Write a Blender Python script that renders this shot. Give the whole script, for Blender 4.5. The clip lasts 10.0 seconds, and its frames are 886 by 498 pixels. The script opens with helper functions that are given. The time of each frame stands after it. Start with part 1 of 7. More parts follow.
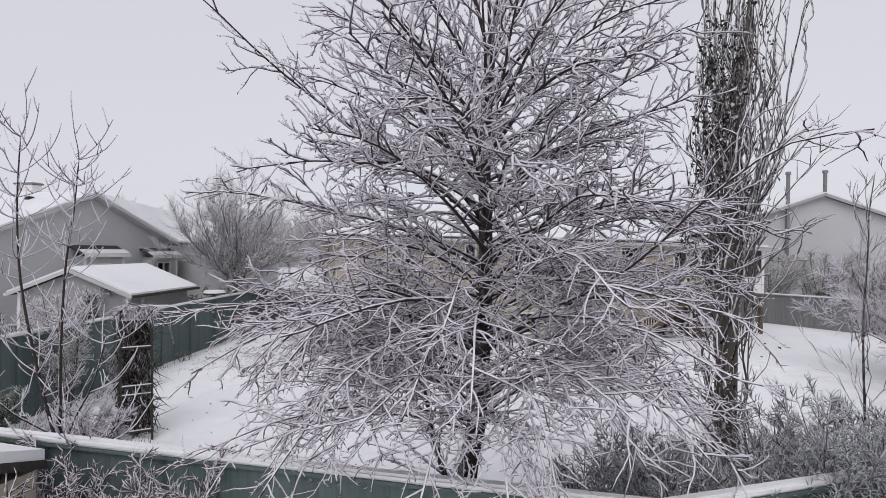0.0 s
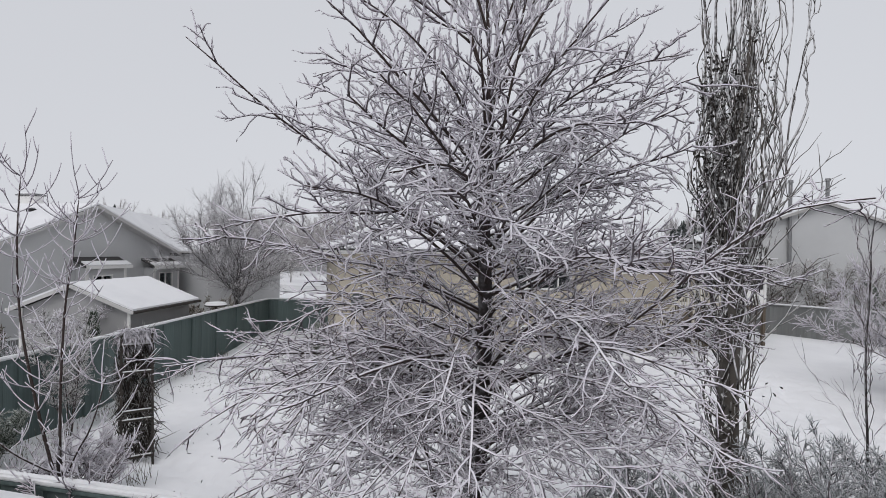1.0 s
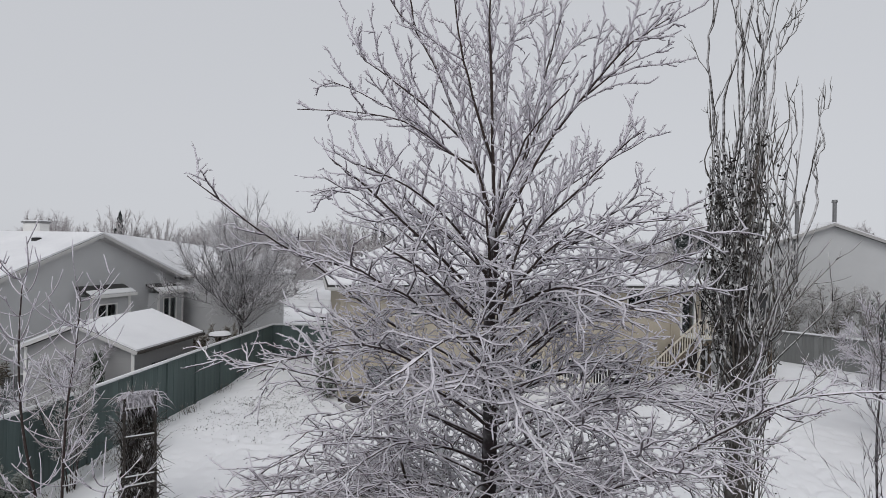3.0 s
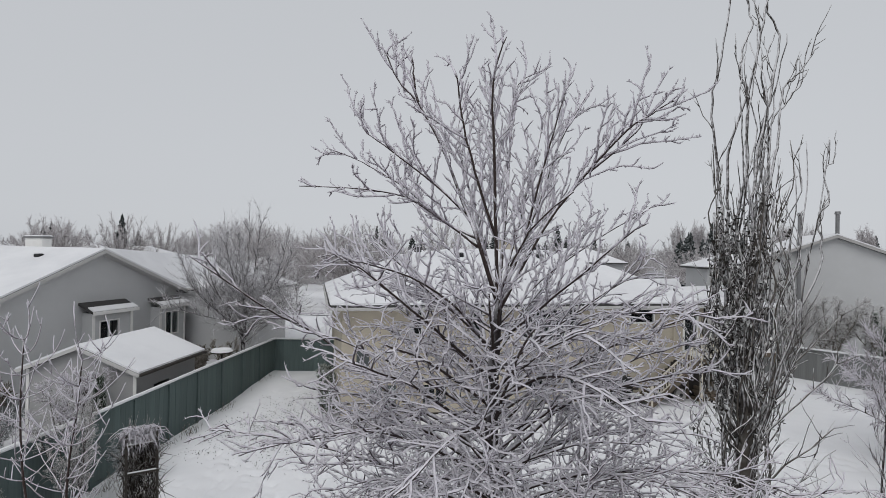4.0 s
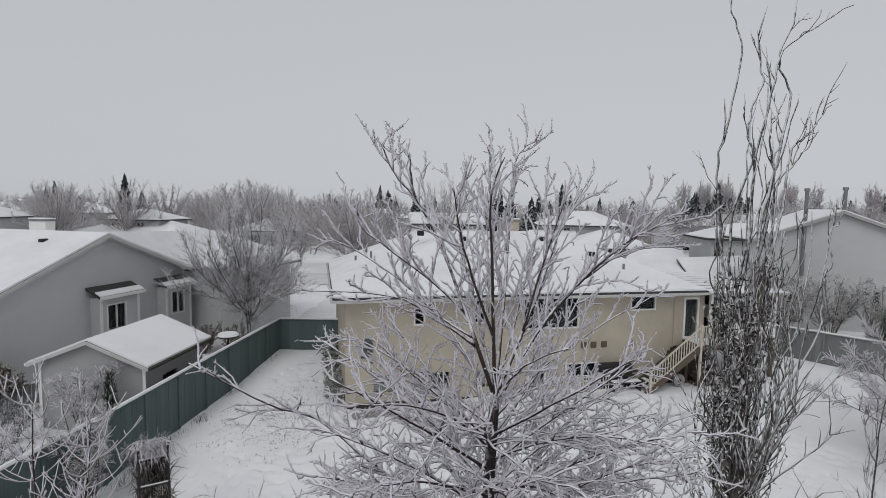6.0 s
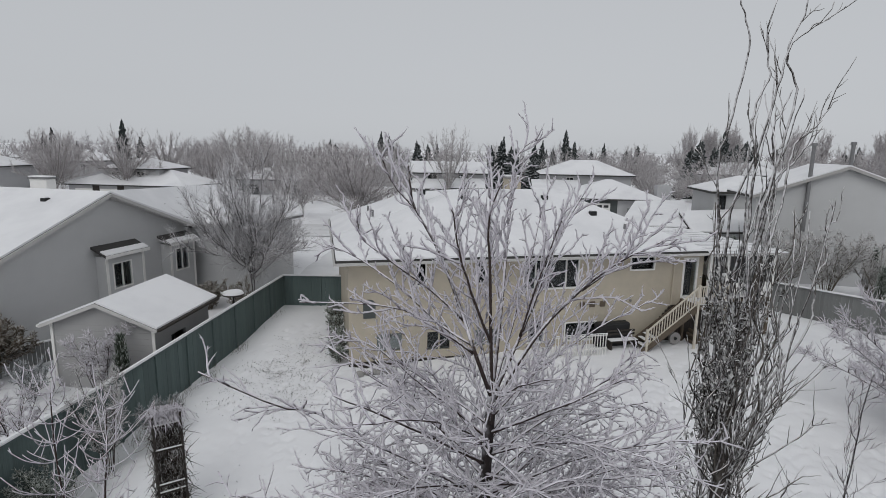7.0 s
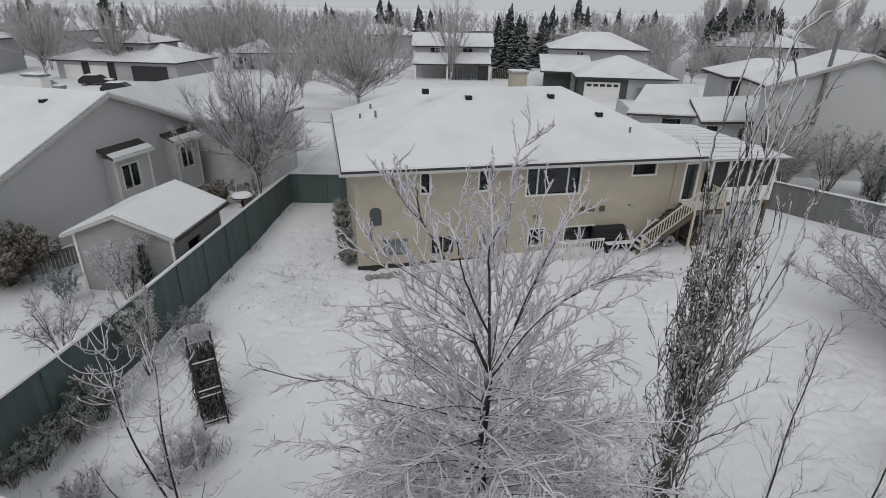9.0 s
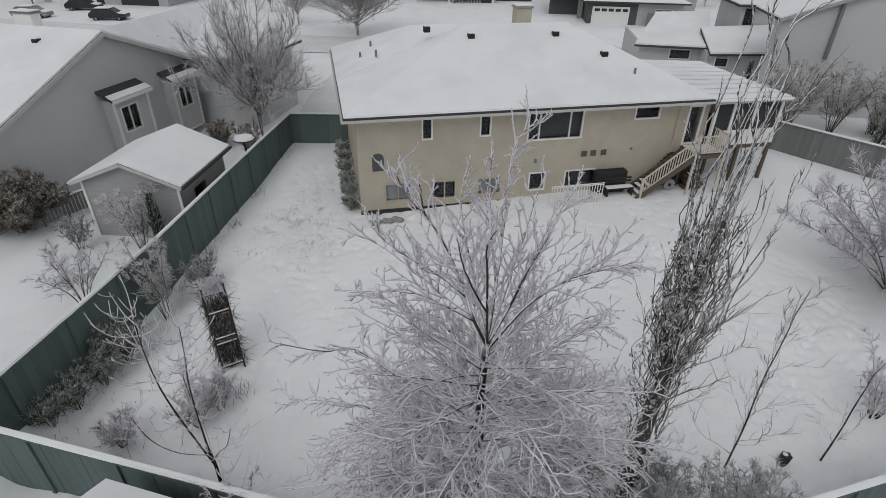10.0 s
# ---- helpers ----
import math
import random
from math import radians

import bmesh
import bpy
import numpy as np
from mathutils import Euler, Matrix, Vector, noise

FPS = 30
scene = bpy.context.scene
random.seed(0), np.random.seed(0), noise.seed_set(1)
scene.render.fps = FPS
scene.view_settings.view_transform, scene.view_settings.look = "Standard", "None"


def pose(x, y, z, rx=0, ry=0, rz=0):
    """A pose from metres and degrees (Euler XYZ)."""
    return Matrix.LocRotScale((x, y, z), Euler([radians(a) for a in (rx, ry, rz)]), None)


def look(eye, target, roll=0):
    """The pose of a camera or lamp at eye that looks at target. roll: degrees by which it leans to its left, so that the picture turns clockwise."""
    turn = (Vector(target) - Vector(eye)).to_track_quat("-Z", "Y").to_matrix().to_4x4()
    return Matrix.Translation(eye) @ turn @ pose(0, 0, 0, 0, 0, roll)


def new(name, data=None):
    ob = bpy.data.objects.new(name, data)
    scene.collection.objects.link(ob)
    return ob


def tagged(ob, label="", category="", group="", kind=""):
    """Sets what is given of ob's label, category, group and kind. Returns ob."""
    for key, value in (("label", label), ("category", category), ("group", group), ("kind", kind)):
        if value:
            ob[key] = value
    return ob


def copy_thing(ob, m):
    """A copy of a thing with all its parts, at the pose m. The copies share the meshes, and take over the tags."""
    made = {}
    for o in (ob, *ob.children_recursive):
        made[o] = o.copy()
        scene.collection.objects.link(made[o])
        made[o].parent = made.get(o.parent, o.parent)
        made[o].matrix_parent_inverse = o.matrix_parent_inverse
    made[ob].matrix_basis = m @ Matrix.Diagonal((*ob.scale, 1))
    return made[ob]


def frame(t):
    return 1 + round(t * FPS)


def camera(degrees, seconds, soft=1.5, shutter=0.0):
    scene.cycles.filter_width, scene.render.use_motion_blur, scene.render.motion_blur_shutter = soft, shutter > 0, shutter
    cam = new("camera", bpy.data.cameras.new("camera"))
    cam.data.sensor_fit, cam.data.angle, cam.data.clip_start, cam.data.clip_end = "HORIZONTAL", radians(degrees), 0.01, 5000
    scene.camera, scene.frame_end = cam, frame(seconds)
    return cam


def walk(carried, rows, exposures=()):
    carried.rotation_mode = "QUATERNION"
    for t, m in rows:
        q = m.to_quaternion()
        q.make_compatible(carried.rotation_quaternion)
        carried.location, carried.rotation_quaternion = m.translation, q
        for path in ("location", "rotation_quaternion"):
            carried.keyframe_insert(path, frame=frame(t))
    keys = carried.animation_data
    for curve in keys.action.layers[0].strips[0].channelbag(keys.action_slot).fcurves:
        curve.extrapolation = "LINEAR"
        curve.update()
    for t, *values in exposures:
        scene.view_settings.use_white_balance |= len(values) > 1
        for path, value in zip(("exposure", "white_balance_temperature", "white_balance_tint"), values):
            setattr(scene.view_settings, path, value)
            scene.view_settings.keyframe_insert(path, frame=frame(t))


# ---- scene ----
cam = camera(78.7, 10.0, soft=0.5)
METRES, EYE, TILT, LEAN, TURN = 8.0, 4.2, 0.0, -1.0, 0.0
ROWS = [
    (0.0, 0.0, 0.0, 0.0, 0.0, 0.0, -0.0),
    (0.5, 0.0015, 0.0009, 0.0305, 0.09, 0.1, 0.02),
    (1.0, 0.0036, 0.0026, 0.0672, 0.2, 0.13, 0.03),
    (1.5, 0.0043, 0.0056, 0.1091, 0.28, 0.15, -0.01),
    (2.0, 0.0044, 0.0084, 0.1533, 0.41, 0.18, -0.02),
    (2.5, 0.0045, 0.0108, 0.2007, 0.54, 0.23, -0.02),
    (4.0, 0.0021, 0.0162, 0.3561, 0.8, 0.26, -0.01),
    (4.5, 0.0042, 0.0186, 0.4069, 0.93, 0.03, -0.02),
    (5.0, 0.0066, 0.0214, 0.4581, 1.02, -0.74, -0.0),
    (6.5, 0.013, 0.0271, 0.6065, 1.33, -7.43, 0.03),
    (7.0, 0.0149, 0.0253, 0.6526, 1.44, -10.44, 0.02),
    (7.5, 0.0151, 0.0231, 0.704, 1.53, -13.34, 0.04),
    (8.0, 0.0145, 0.0194, 0.759, 1.63, -16.28, 0.04),
    (8.5, 0.0139, 0.0126, 0.8162, 1.72, -20.14, 0.08),
    (9.0, 0.0129, 0.0052, 0.8735, 1.79, -24.02, 0.08),
    (9.5, 0.014, -0.002, 0.9338, 1.88, -27.94, 0.12),
    (10.0, 0.0135, -0.0088, 0.997, 1.95, -31.72, 0.19),
]
walk(cam, [(t, pose(0, 0, EYE, TILT, LEAN, TURN) @ pose(METRES * x, METRES * y, METRES * z, 90 + pitch, roll, yaw)) for t, x, y, z, yaw, pitch, roll in ROWS],
     exposures=[(0.0, 0.40, 6350, 14.5), (0.6, 0.36, 6380, 11.5), (2.5, 0.22, 6400, 11), (4.5, 0.1, 6400, 9), (6.5, 0.0, 6400, 9), (8.0, -0.05, 6400, 9), (10.0, -0.08, 6420, 8)])

# ---- world, sun, exposure ----
world = bpy.data.worlds.new("overcast_sky")
scene.world = world
world.use_nodes = True
wt = world.node_tree
wt.nodes.clear()
w_out = wt.nodes.new("ShaderNodeOutputWorld")
w_bg = wt.nodes.new("ShaderNodeBackground")
w_sky = wt.nodes.new("ShaderNodeTexSky")
w_sky.sky_type = "NISHITA"
w_sky.sun_disc = False
w_sky.sun_elevation = radians(28)
w_sky.sun_rotation = radians(200)
w_hsv = wt.nodes.new("ShaderNodeHueSaturation")
w_hsv.inputs["Saturation"].default_value = 0.10
w_hsv.inputs["Value"].default_value = 0.10
w_mix = wt.nodes.new("ShaderNodeMix")
w_mix.data_type = "RGBA"
w_mix.inputs["Factor"].default_value = 0.9
w_mix.inputs[7].default_value = (0.51, 0.522, 0.545, 1)
wt.links.new(w_sky.outputs["Color"], w_hsv.inputs["Color"])
wt.links.new(w_hsv.outputs["Color"], w_mix.inputs[6])
wt.links.new(w_mix.outputs[2], w_bg.inputs["Color"])
w_bg.inputs["Strength"].default_value = 1.0
wt.links.new(w_bg.outputs["Background"], w_out.inputs["Surface"])

sun = new("sun", bpy.data.lights.new("sun", "SUN"))
sun.data.energy = 0.75
sun.data.angle = radians(40)
sun.data.color = (1.0, 0.98, 0.95)
sun.matrix_world = look((-10, -24, 40), (0, 10, 0))


# ---- materials ----
def nodes_of(name):
    m = bpy.data.materials.new(name)
    m.use_nodes = True
    return m, m.node_tree, m.node_tree.nodes["Principled BSDF"]


def mat(name, base, rough=0.8, second=None, scale=6.0, fine=60.0, amount=0.5, bump=0.25, bump_dist=0.01,
        metal=0.0, spec=0.3, stretch=(1, 1, 1), vary=0.0):
    """A two-scale procedural surface: broad stains in a second colour, fine grain as relief, and a tone of its own for each piece."""
    m, nt, b = nodes_of(name)
    second = second or tuple(c * 0.78 for c in base)
    tc = nt.nodes.new("ShaderNodeTexCoord")
    mp = nt.nodes.new("ShaderNodeMapping")
    mp.inputs["Scale"].default_value = stretch
    nt.links.new(tc.outputs["Object"], mp.inputs["Vector"])
    n1 = nt.nodes.new("ShaderNodeTexNoise")
    n1.inputs["Scale"].default_value = scale
    n1.inputs["Detail"].default_value = 6
    n1.inputs["Roughness"].default_value = 0.62
    nt.links.new(mp.outputs["Vector"], n1.inputs["Vector"])
    rp = nt.nodes.new("ShaderNodeValToRGB")
    rp.color_ramp.elements[0].position = 0.36
    rp.color_ramp.elements[1].position = 0.66
    nt.links.new(n1.outputs["Fac"], rp.inputs["Fac"])
    ml = nt.nodes.new("ShaderNodeMath")
    ml.operation = "MULTIPLY"
    ml.inputs[1].default_value = amount
    nt.links.new(rp.outputs["Color"], ml.inputs[0])
    mx = nt.nodes.new("ShaderNodeMix")
    mx.data_type = "RGBA"
    mx.inputs[6].default_value = (*base, 1)
    mx.inputs[7].default_value = (*second, 1)
    nt.links.new(ml.outputs[0], mx.inputs["Factor"])
    col = mx.outputs[2]
    if vary:
        oi = nt.nodes.new("ShaderNodeObjectInfo")
        mr = nt.nodes.new("ShaderNodeMapRange")
        mr.inputs["To Min"].default_value = 1 - vary
        mr.inputs["To Max"].default_value = 1 + vary
        nt.links.new(oi.outputs["Random"], mr.inputs["Value"])
        hs = nt.nodes.new("ShaderNodeHueSaturation")
        nt.links.new(mr.outputs["Result"], hs.inputs["Value"])
        nt.links.new(col, hs.inputs["Color"])
        col = hs.outputs["Color"]
    nt.links.new(col, b.inputs["Base Color"])
    n2 = nt.nodes.new("ShaderNodeTexNoise")
    n2.inputs["Scale"].default_value = fine
    n2.inputs["Detail"].default_value = 4
    nt.links.new(mp.outputs["Vector"], n2.inputs["Vector"])
    bp = nt.nodes.new("ShaderNodeBump")
    bp.inputs["Strength"].default_value = bump
    bp.inputs["Distance"].default_value = bump_dist
    nt.links.new(n2.outputs["Fac"], bp.inputs["Height"])
    nt.links.new(bp.outputs["Normal"], b.inputs["Normal"])
    b.inputs["Roughness"].default_value = rough
    b.inputs["Metallic"].default_value = metal
    b.inputs["Specular IOR Level"].default_value = spec
    return m


def frosted(name, bark, frost=(0.80, 0.80, 0.83), cover=0.5, grain=9.0, soft=0.25, top=0.46, through_light=0.0):
    """Bark or foliage with hoar frost: the rime sits on upper sides and in irregular patches, and thick rime lets some light through."""
    m, nt, b = nodes_of(name)
    geo = nt.nodes.new("ShaderNodeNewGeometry")
    side = nt.nodes.new("ShaderNodeVectorMath")
    side.operation = "DOT_PRODUCT"
    side.inputs[1].default_value = (-0.28, -0.12, 0.95)
    nt.links.new(geo.outputs["Normal"], side.inputs[0])
    nz = nt.nodes.new("ShaderNodeTexNoise")
    nz.inputs["Scale"].default_value = grain
    nz.inputs["Detail"].default_value = 5
    nt.links.new(geo.outputs["Position"], nz.inputs["Vector"])
    half = nt.nodes.new("ShaderNodeMath")
    half.operation = "MULTIPLY_ADD"
    half.inputs[1].default_value = 0.55
    half.inputs[2].default_value = 0.225
    nt.links.new(nz.outputs["Fac"], half.inputs[0])
    a = nt.nodes.new("ShaderNodeMath")
    a.operation = "MULTIPLY_ADD"
    a.inputs[1].default_value = top
    nt.links.new(side.outputs["Value"], a.inputs[0])
    nt.links.new(half.outputs[0], a.inputs[2])
    r = nt.nodes.new("ShaderNodeMapRange")
    r.interpolation_type = "SMOOTHSTEP"
    mid = 0.5 + (0.5 - cover) * 0.9
    r.inputs["From Min"].default_value = mid - soft
    r.inputs["From Max"].default_value = mid + soft
    nt.links.new(a.outputs[0], r.inputs["Value"])
    mx = nt.nodes.new("ShaderNodeMix")
    mx.data_type = "RGBA"
    mx.inputs[6].default_value = (*bark, 1)
    mx.inputs[7].default_value = (*frost, 1)
    nt.links.new(r.outputs["Result"], mx.inputs["Factor"])
    nt.links.new(mx.outputs[2], b.inputs["Base Color"])
    b.inputs["Roughness"].default_value = 0.9
    b.inputs["Specular IOR Level"].default_value = 0.15
    if through_light:
        tr = nt.nodes.new("ShaderNodeBsdfTranslucent")
        nt.links.new(mx.outputs[2], tr.inputs["Color"])
        ms = nt.nodes.new("ShaderNodeMixShader")
        ms.inputs["Fac"].default_value = through_light
        nt.links.new(b.outputs["BSDF"], ms.inputs[1])
        nt.links.new(tr.outputs["BSDF"], ms.inputs[2])
        nt.links.new(ms.outputs["Shader"], nt.nodes["Material Output"].inputs["Surface"])
    return m


def snow_mat(name, dents=0.0, base=(0.80, 0.80, 0.815), second=(0.70, 0.70, 0.72)):
    m, nt, b = nodes_of(name)
    tc = nt.nodes.new("ShaderNodeTexCoord")
    n1 = nt.nodes.new("ShaderNodeTexNoise")
    n1.inputs["Scale"].default_value = 0.35
    n1.inputs["Detail"].default_value = 7
    n1.inputs["Roughness"].default_value = 0.6
    nt.links.new(tc.outputs["Object"], n1.inputs["Vector"])
    mx = nt.nodes.new("ShaderNodeMix")
    mx.data_type = "RGBA"
    mx.inputs[6].default_value = (*base, 1)
    mx.inputs[7].default_value = (*second, 1)
    rp = nt.nodes.new("ShaderNodeValToRGB")
    rp.color_ramp.elements[0].position = 0.42
    rp.color_ramp.elements[1].position = 0.72
    nt.links.new(n1.outputs["Fac"], rp.inputs["Fac"])
    nt.links.new(rp.outputs["Color"], mx.inputs["Factor"])
    nt.links.new(mx.outputs[2], b.inputs["Base Color"])
    n2 = nt.nodes.new("ShaderNodeTexNoise")
    n2.inputs["Scale"].default_value = 2.2
    n2.inputs["Detail"].default_value = 8
    n2.inputs["Roughness"].default_value = 0.62
    nt.links.new(tc.outputs["Object"], n2.inputs["Vector"])
    bp = nt.nodes.new("ShaderNodeBump")
    bp.inputs["Strength"].default_value = 0.22
    bp.inputs["Distance"].default_value = 0.08
    nt.links.new(n2.outputs["Fac"], bp.inputs["Height"])
    last = bp
    if dents:
        vo = nt.nodes.new("ShaderNodeTexVoronoi")
        vo.inputs["Scale"].default_value = 2.6
        wob = nt.nodes.new("ShaderNodeTexNoise")
        wob.inputs["Scale"].default_value = 3.0
        wob.inputs["Detail"].default_value = 3
        nt.links.new(tc.outputs["Object"], wob.inputs["Vector"])
        add = nt.nodes.new("ShaderNodeVectorMath")
        add.operation = "MULTIPLY_ADD"
        add.inputs[1].default_value = (0.45, 0.45, 0.0)
        nt.links.new(wob.outputs["Color"], add.inputs[0])
        nt.links.new(tc.outputs["Object"], add.inputs[2])
        nt.links.new(add.outputs["Vector"], vo.inputs["Vector"])
        mr = nt.nodes.new("ShaderNodeMapRange")
        mr.interpolation_type = "SMOOTHSTEP"
        mr.inputs["From Min"].default_value = 0.10
        mr.inputs["From Max"].default_value = 0.26
        nt.links.new(vo.outputs["Distance"], mr.inputs["Value"])
        where = nt.nodes.new("ShaderNodeTexNoise")
        where.inputs["Scale"].default_value = 0.33
        where.inputs["Detail"].default_value = 2
        nt.links.new(tc.outputs["Object"], where.inputs["Vector"])
        wr = nt.nodes.new("ShaderNodeMapRange")
        wr.inputs["From Min"].default_value = 0.44
        wr.inputs["From Max"].default_value = 0.56
        nt.links.new(where.outputs["Fac"], wr.inputs["Value"])
        b2 = nt.nodes.new("ShaderNodeBump")
        b2.inputs["Distance"].default_value = 0.07
        sc = nt.nodes.new("ShaderNodeMath")
        sc.operation = "MULTIPLY"
        sc.inputs[1].default_value = dents
        nt.links.new(wr.outputs["Result"], sc.inputs[0])
        nt.links.new(sc.outputs[0], b2.inputs["Strength"])
        nt.links.new(mr.outputs["Result"], b2.inputs["Height"])
        nt.links.new(bp.outputs["Normal"], b2.inputs["Normal"])
        last = b2
    nt.links.new(last.outputs["Normal"], b.inputs["Normal"])
    b.inputs["Roughness"].default_value = 0.75
    b.inputs["Specular IOR Level"].default_value = 0.2
    return m


def glass_mat(name):
    m, nt, b = nodes_of(name)
    b.inputs["Base Color"].default_value = (0.75, 0.8, 0.82, 1)
    b.inputs["Roughness"].default_value = 0.03
    b.inputs["Transmission Weight"].default_value = 1.0
    b.inputs["IOR"].default_value = 1.05
    b.inputs["Coat Weight"].default_value = 0.5
    b.inputs["Coat Roughness"].default_value = 0.03
    return m


SNOW = snow_mat("yard_snow", dents=0.2, base=(0.84, 0.84, 0.855), second=(0.77, 0.77, 0.79))
SNOW_ROOF = snow_mat("roof_snow")
SNOW_CAP = snow_mat("cap_snow", base=(0.82, 0.82, 0.83), second=(0.76, 0.76, 0.77))
STUCCO_Y = mat("cream_stucco", (0.487, 0.436, 0.352), 0.9, (0.405, 0.362, 0.30), 0.9, 90, 0.8, 0.5, 0.012)
STUCCO_G = mat("grey_stucco", (0.535, 0.537, 0.54), 0.9, (0.495, 0.497, 0.50), 0.8, 90, 0.6, 0.5, 0.012)
SIDING_G = mat("pale_grey_siding", (0.37, 0.365, 0.365), 0.75, (0.33, 0.33, 0.33), 1.0, 60, 0.5, 0.2)
SIDING_R = mat("light_grey_stucco", (0.502, 0.505, 0.508), 0.9, (0.455, 0.457, 0.46), 0.6, 80, 0.6, 0.4)
SIDING_FAR = mat("far_wall_paint", (0.42, 0.42, 0.43), 0.8, (0.36, 0.36, 0.37), 0.7, 30, 0.5, 0.2)
TRIM_W = mat("white_trim", (0.78, 0.77, 0.75), 0.55, (0.70, 0.69, 0.67), 3, 60, 0.5, 0.1)
TRIM_P = mat("pale_grey_trim", (0.52, 0.51, 0.50), 0.6, None, 3, 60, 0.4, 0.1)
TRIM_G = mat("grey_trim", (0.38, 0.37, 0.36), 0.6, None, 3, 60, 0.4, 0.1)
SHINGLE = mat("dark_shingle", (0.07, 0.068, 0.066), 0.95, (0.045, 0.044, 0.043), 9, 90, 0.6, 0.6)
FENCE_GREEN = mat("weathered_green_fence", (0.112, 0.148, 0.143), 0.85, (0.078, 0.104, 0.104), 3.5, 50, 0.7, 0.3, 0.006, stretch=(3, 3, 0.5), vary=0.10)
FENCE_GREY = mat("weathered_grey_fence", (0.205, 0.21, 0.207), 0.88, (0.145, 0.15, 0.148), 3.5, 50, 0.7, 0.3, 0.006, stretch=(3, 3, 0.5), vary=0.14)
WOOD_DARK = mat("dark_stained_wood", (0.05, 0.043, 0.038), 0.85, (0.03, 0.026, 0.024), 6, 60, 0.6, 0.3, stretch=(1, 1, 0.3))
WOOD_DECK = mat("grey_brown_deck_wood", (0.128, 0.101, 0.075), 0.85, (0.083, 0.068, 0.053), 6, 60, 0.6, 0.3)
RAIL_CREAM = mat("cream_rail_paint", (0.60, 0.55, 0.47), 0.6, (0.5, 0.46, 0.4), 5, 60, 0.5, 0.15)
CONCRETE = mat("concrete", (0.32, 0.31, 0.30), 0.9, (0.24, 0.235, 0.23), 2, 50, 0.6, 0.4)
METAL = mat("dull_metal", (0.25, 0.25, 0.255), 0.5, (0.16, 0.16, 0.16), 6, 60, 0.5, 0.1, metal=0.7)
BLACK = mat("black_plastic", (0.02, 0.02, 0.021), 0.6, None, 6, 60, 0.4, 0.1)
# Near-black; behind windows the gloom of unlit rooms is in this colour.
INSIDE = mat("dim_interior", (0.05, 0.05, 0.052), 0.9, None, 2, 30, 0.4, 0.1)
BLIND = mat("pale_blind", (0.30, 0.30, 0.30), 0.8, None, 2, 30, 0.3, 0.1)
GLASS = glass_mat("window_glass")
BARK_TREE = frosted("frosted_dark_bark", (0.036, 0.030, 0.030), cover=0.16, grain=7)
BARK_LIMB = frosted("rimed_limb_bark", (0.052, 0.039, 0.036), (0.81, 0.785, 0.83), cover=0.28, grain=20, soft=0.18, top=0.62)
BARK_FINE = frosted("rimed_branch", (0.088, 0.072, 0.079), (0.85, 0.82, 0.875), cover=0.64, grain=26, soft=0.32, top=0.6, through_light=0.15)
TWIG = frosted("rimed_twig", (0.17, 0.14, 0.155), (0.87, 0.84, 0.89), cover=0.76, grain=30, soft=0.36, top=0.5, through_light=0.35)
# Darker twig copy for the low crown; its self-shade is in the colour.
TWIG_LOW = frosted("shade_toned_twig", (0.11, 0.085, 0.097), (0.87, 0.83, 0.89), cover=0.50, grain=30, soft=0.30, top=0.9, through_light=0.2)
BARK_POP = frosted("grey_poplar_bark", (0.105, 0.094, 0.083), (0.66, 0.65, 0.645), cover=0.12, grain=6)
STEM_POP = frosted("rimed_poplar_stem", (0.046, 0.040, 0.037), (0.74, 0.73, 0.74), cover=0.38, grain=16, soft=0.16)
TWIG_POP = frosted("rimed_poplar_twig", (0.07, 0.06, 0.054), (0.70, 0.69, 0.69), cover=0.34, grain=10)
LEAF_DRY = frosted("withered_leaf", (0.045, 0.04, 0.036), (0.60, 0.60, 0.60), cover=0.30, grain=20)
SHRUB = frosted("rimed_shrub", (0.06, 0.066, 0.066), (0.60, 0.62, 0.64), cover=0.31, grain=9, soft=0.32)
# Frosted far branches, with distance haze put into the paler bark colour.
BARK_FAR = frosted("rimed_hazed_branch", (0.22, 0.20, 0.195), (0.60, 0.59, 0.59), cover=0.50, grain=3)
SPRUCE = frosted("rimed_spruce", (0.036, 0.042, 0.041), (0.42, 0.44, 0.45), cover=0.17, grain=2.5)
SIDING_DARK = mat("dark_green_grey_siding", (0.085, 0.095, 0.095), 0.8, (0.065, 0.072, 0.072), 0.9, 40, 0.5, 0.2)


# ---- shape helpers ----
def finish(name, bm, material, smooth=False):
    me = bpy.data.meshes.new(name)
    bmesh.ops.recalc_face_normals(bm, faces=bm.faces)
    bm.to_mesh(me)
    bm.free()
    me.materials.append(material)
    if smooth:
        me.shade_smooth()
    return me


def part(name, bm, material, parent, label="", smooth=False):
    ob = new(name, finish(name, bm, material, smooth))
    ob.parent = parent
    if label:
        ob["label"] = label
    return ob


def thing(name, m, label, category, group="", kind=""):
    ob = new(name)
    ob.empty_display_size = 0.3
    ob.matrix_world = m
    return tagged(ob, label, category, group, kind)


def box(bm, x0, y0, z0, x1, y1, z1, bevel=0.0):
    ret = bmesh.ops.create_cube(bm, size=1.0)
    bmesh.ops.scale(bm, verts=ret["verts"], vec=(x1 - x0, y1 - y0, z1 - z0))
    bmesh.ops.translate(bm, verts=ret["verts"], vec=((x0 + x1) / 2, (y0 + y1) / 2, (z0 + z1) / 2))
    if bevel:
        edges = {e for v in ret["verts"] for e in v.link_edges}
        bmesh.ops.bevel(bm, geom=list(edges), offset=bevel, segments=1, affect="EDGES")
    return bm


def boxed(*b, bevel=0.0):
    return box(bmesh.new(), *b, bevel=bevel)


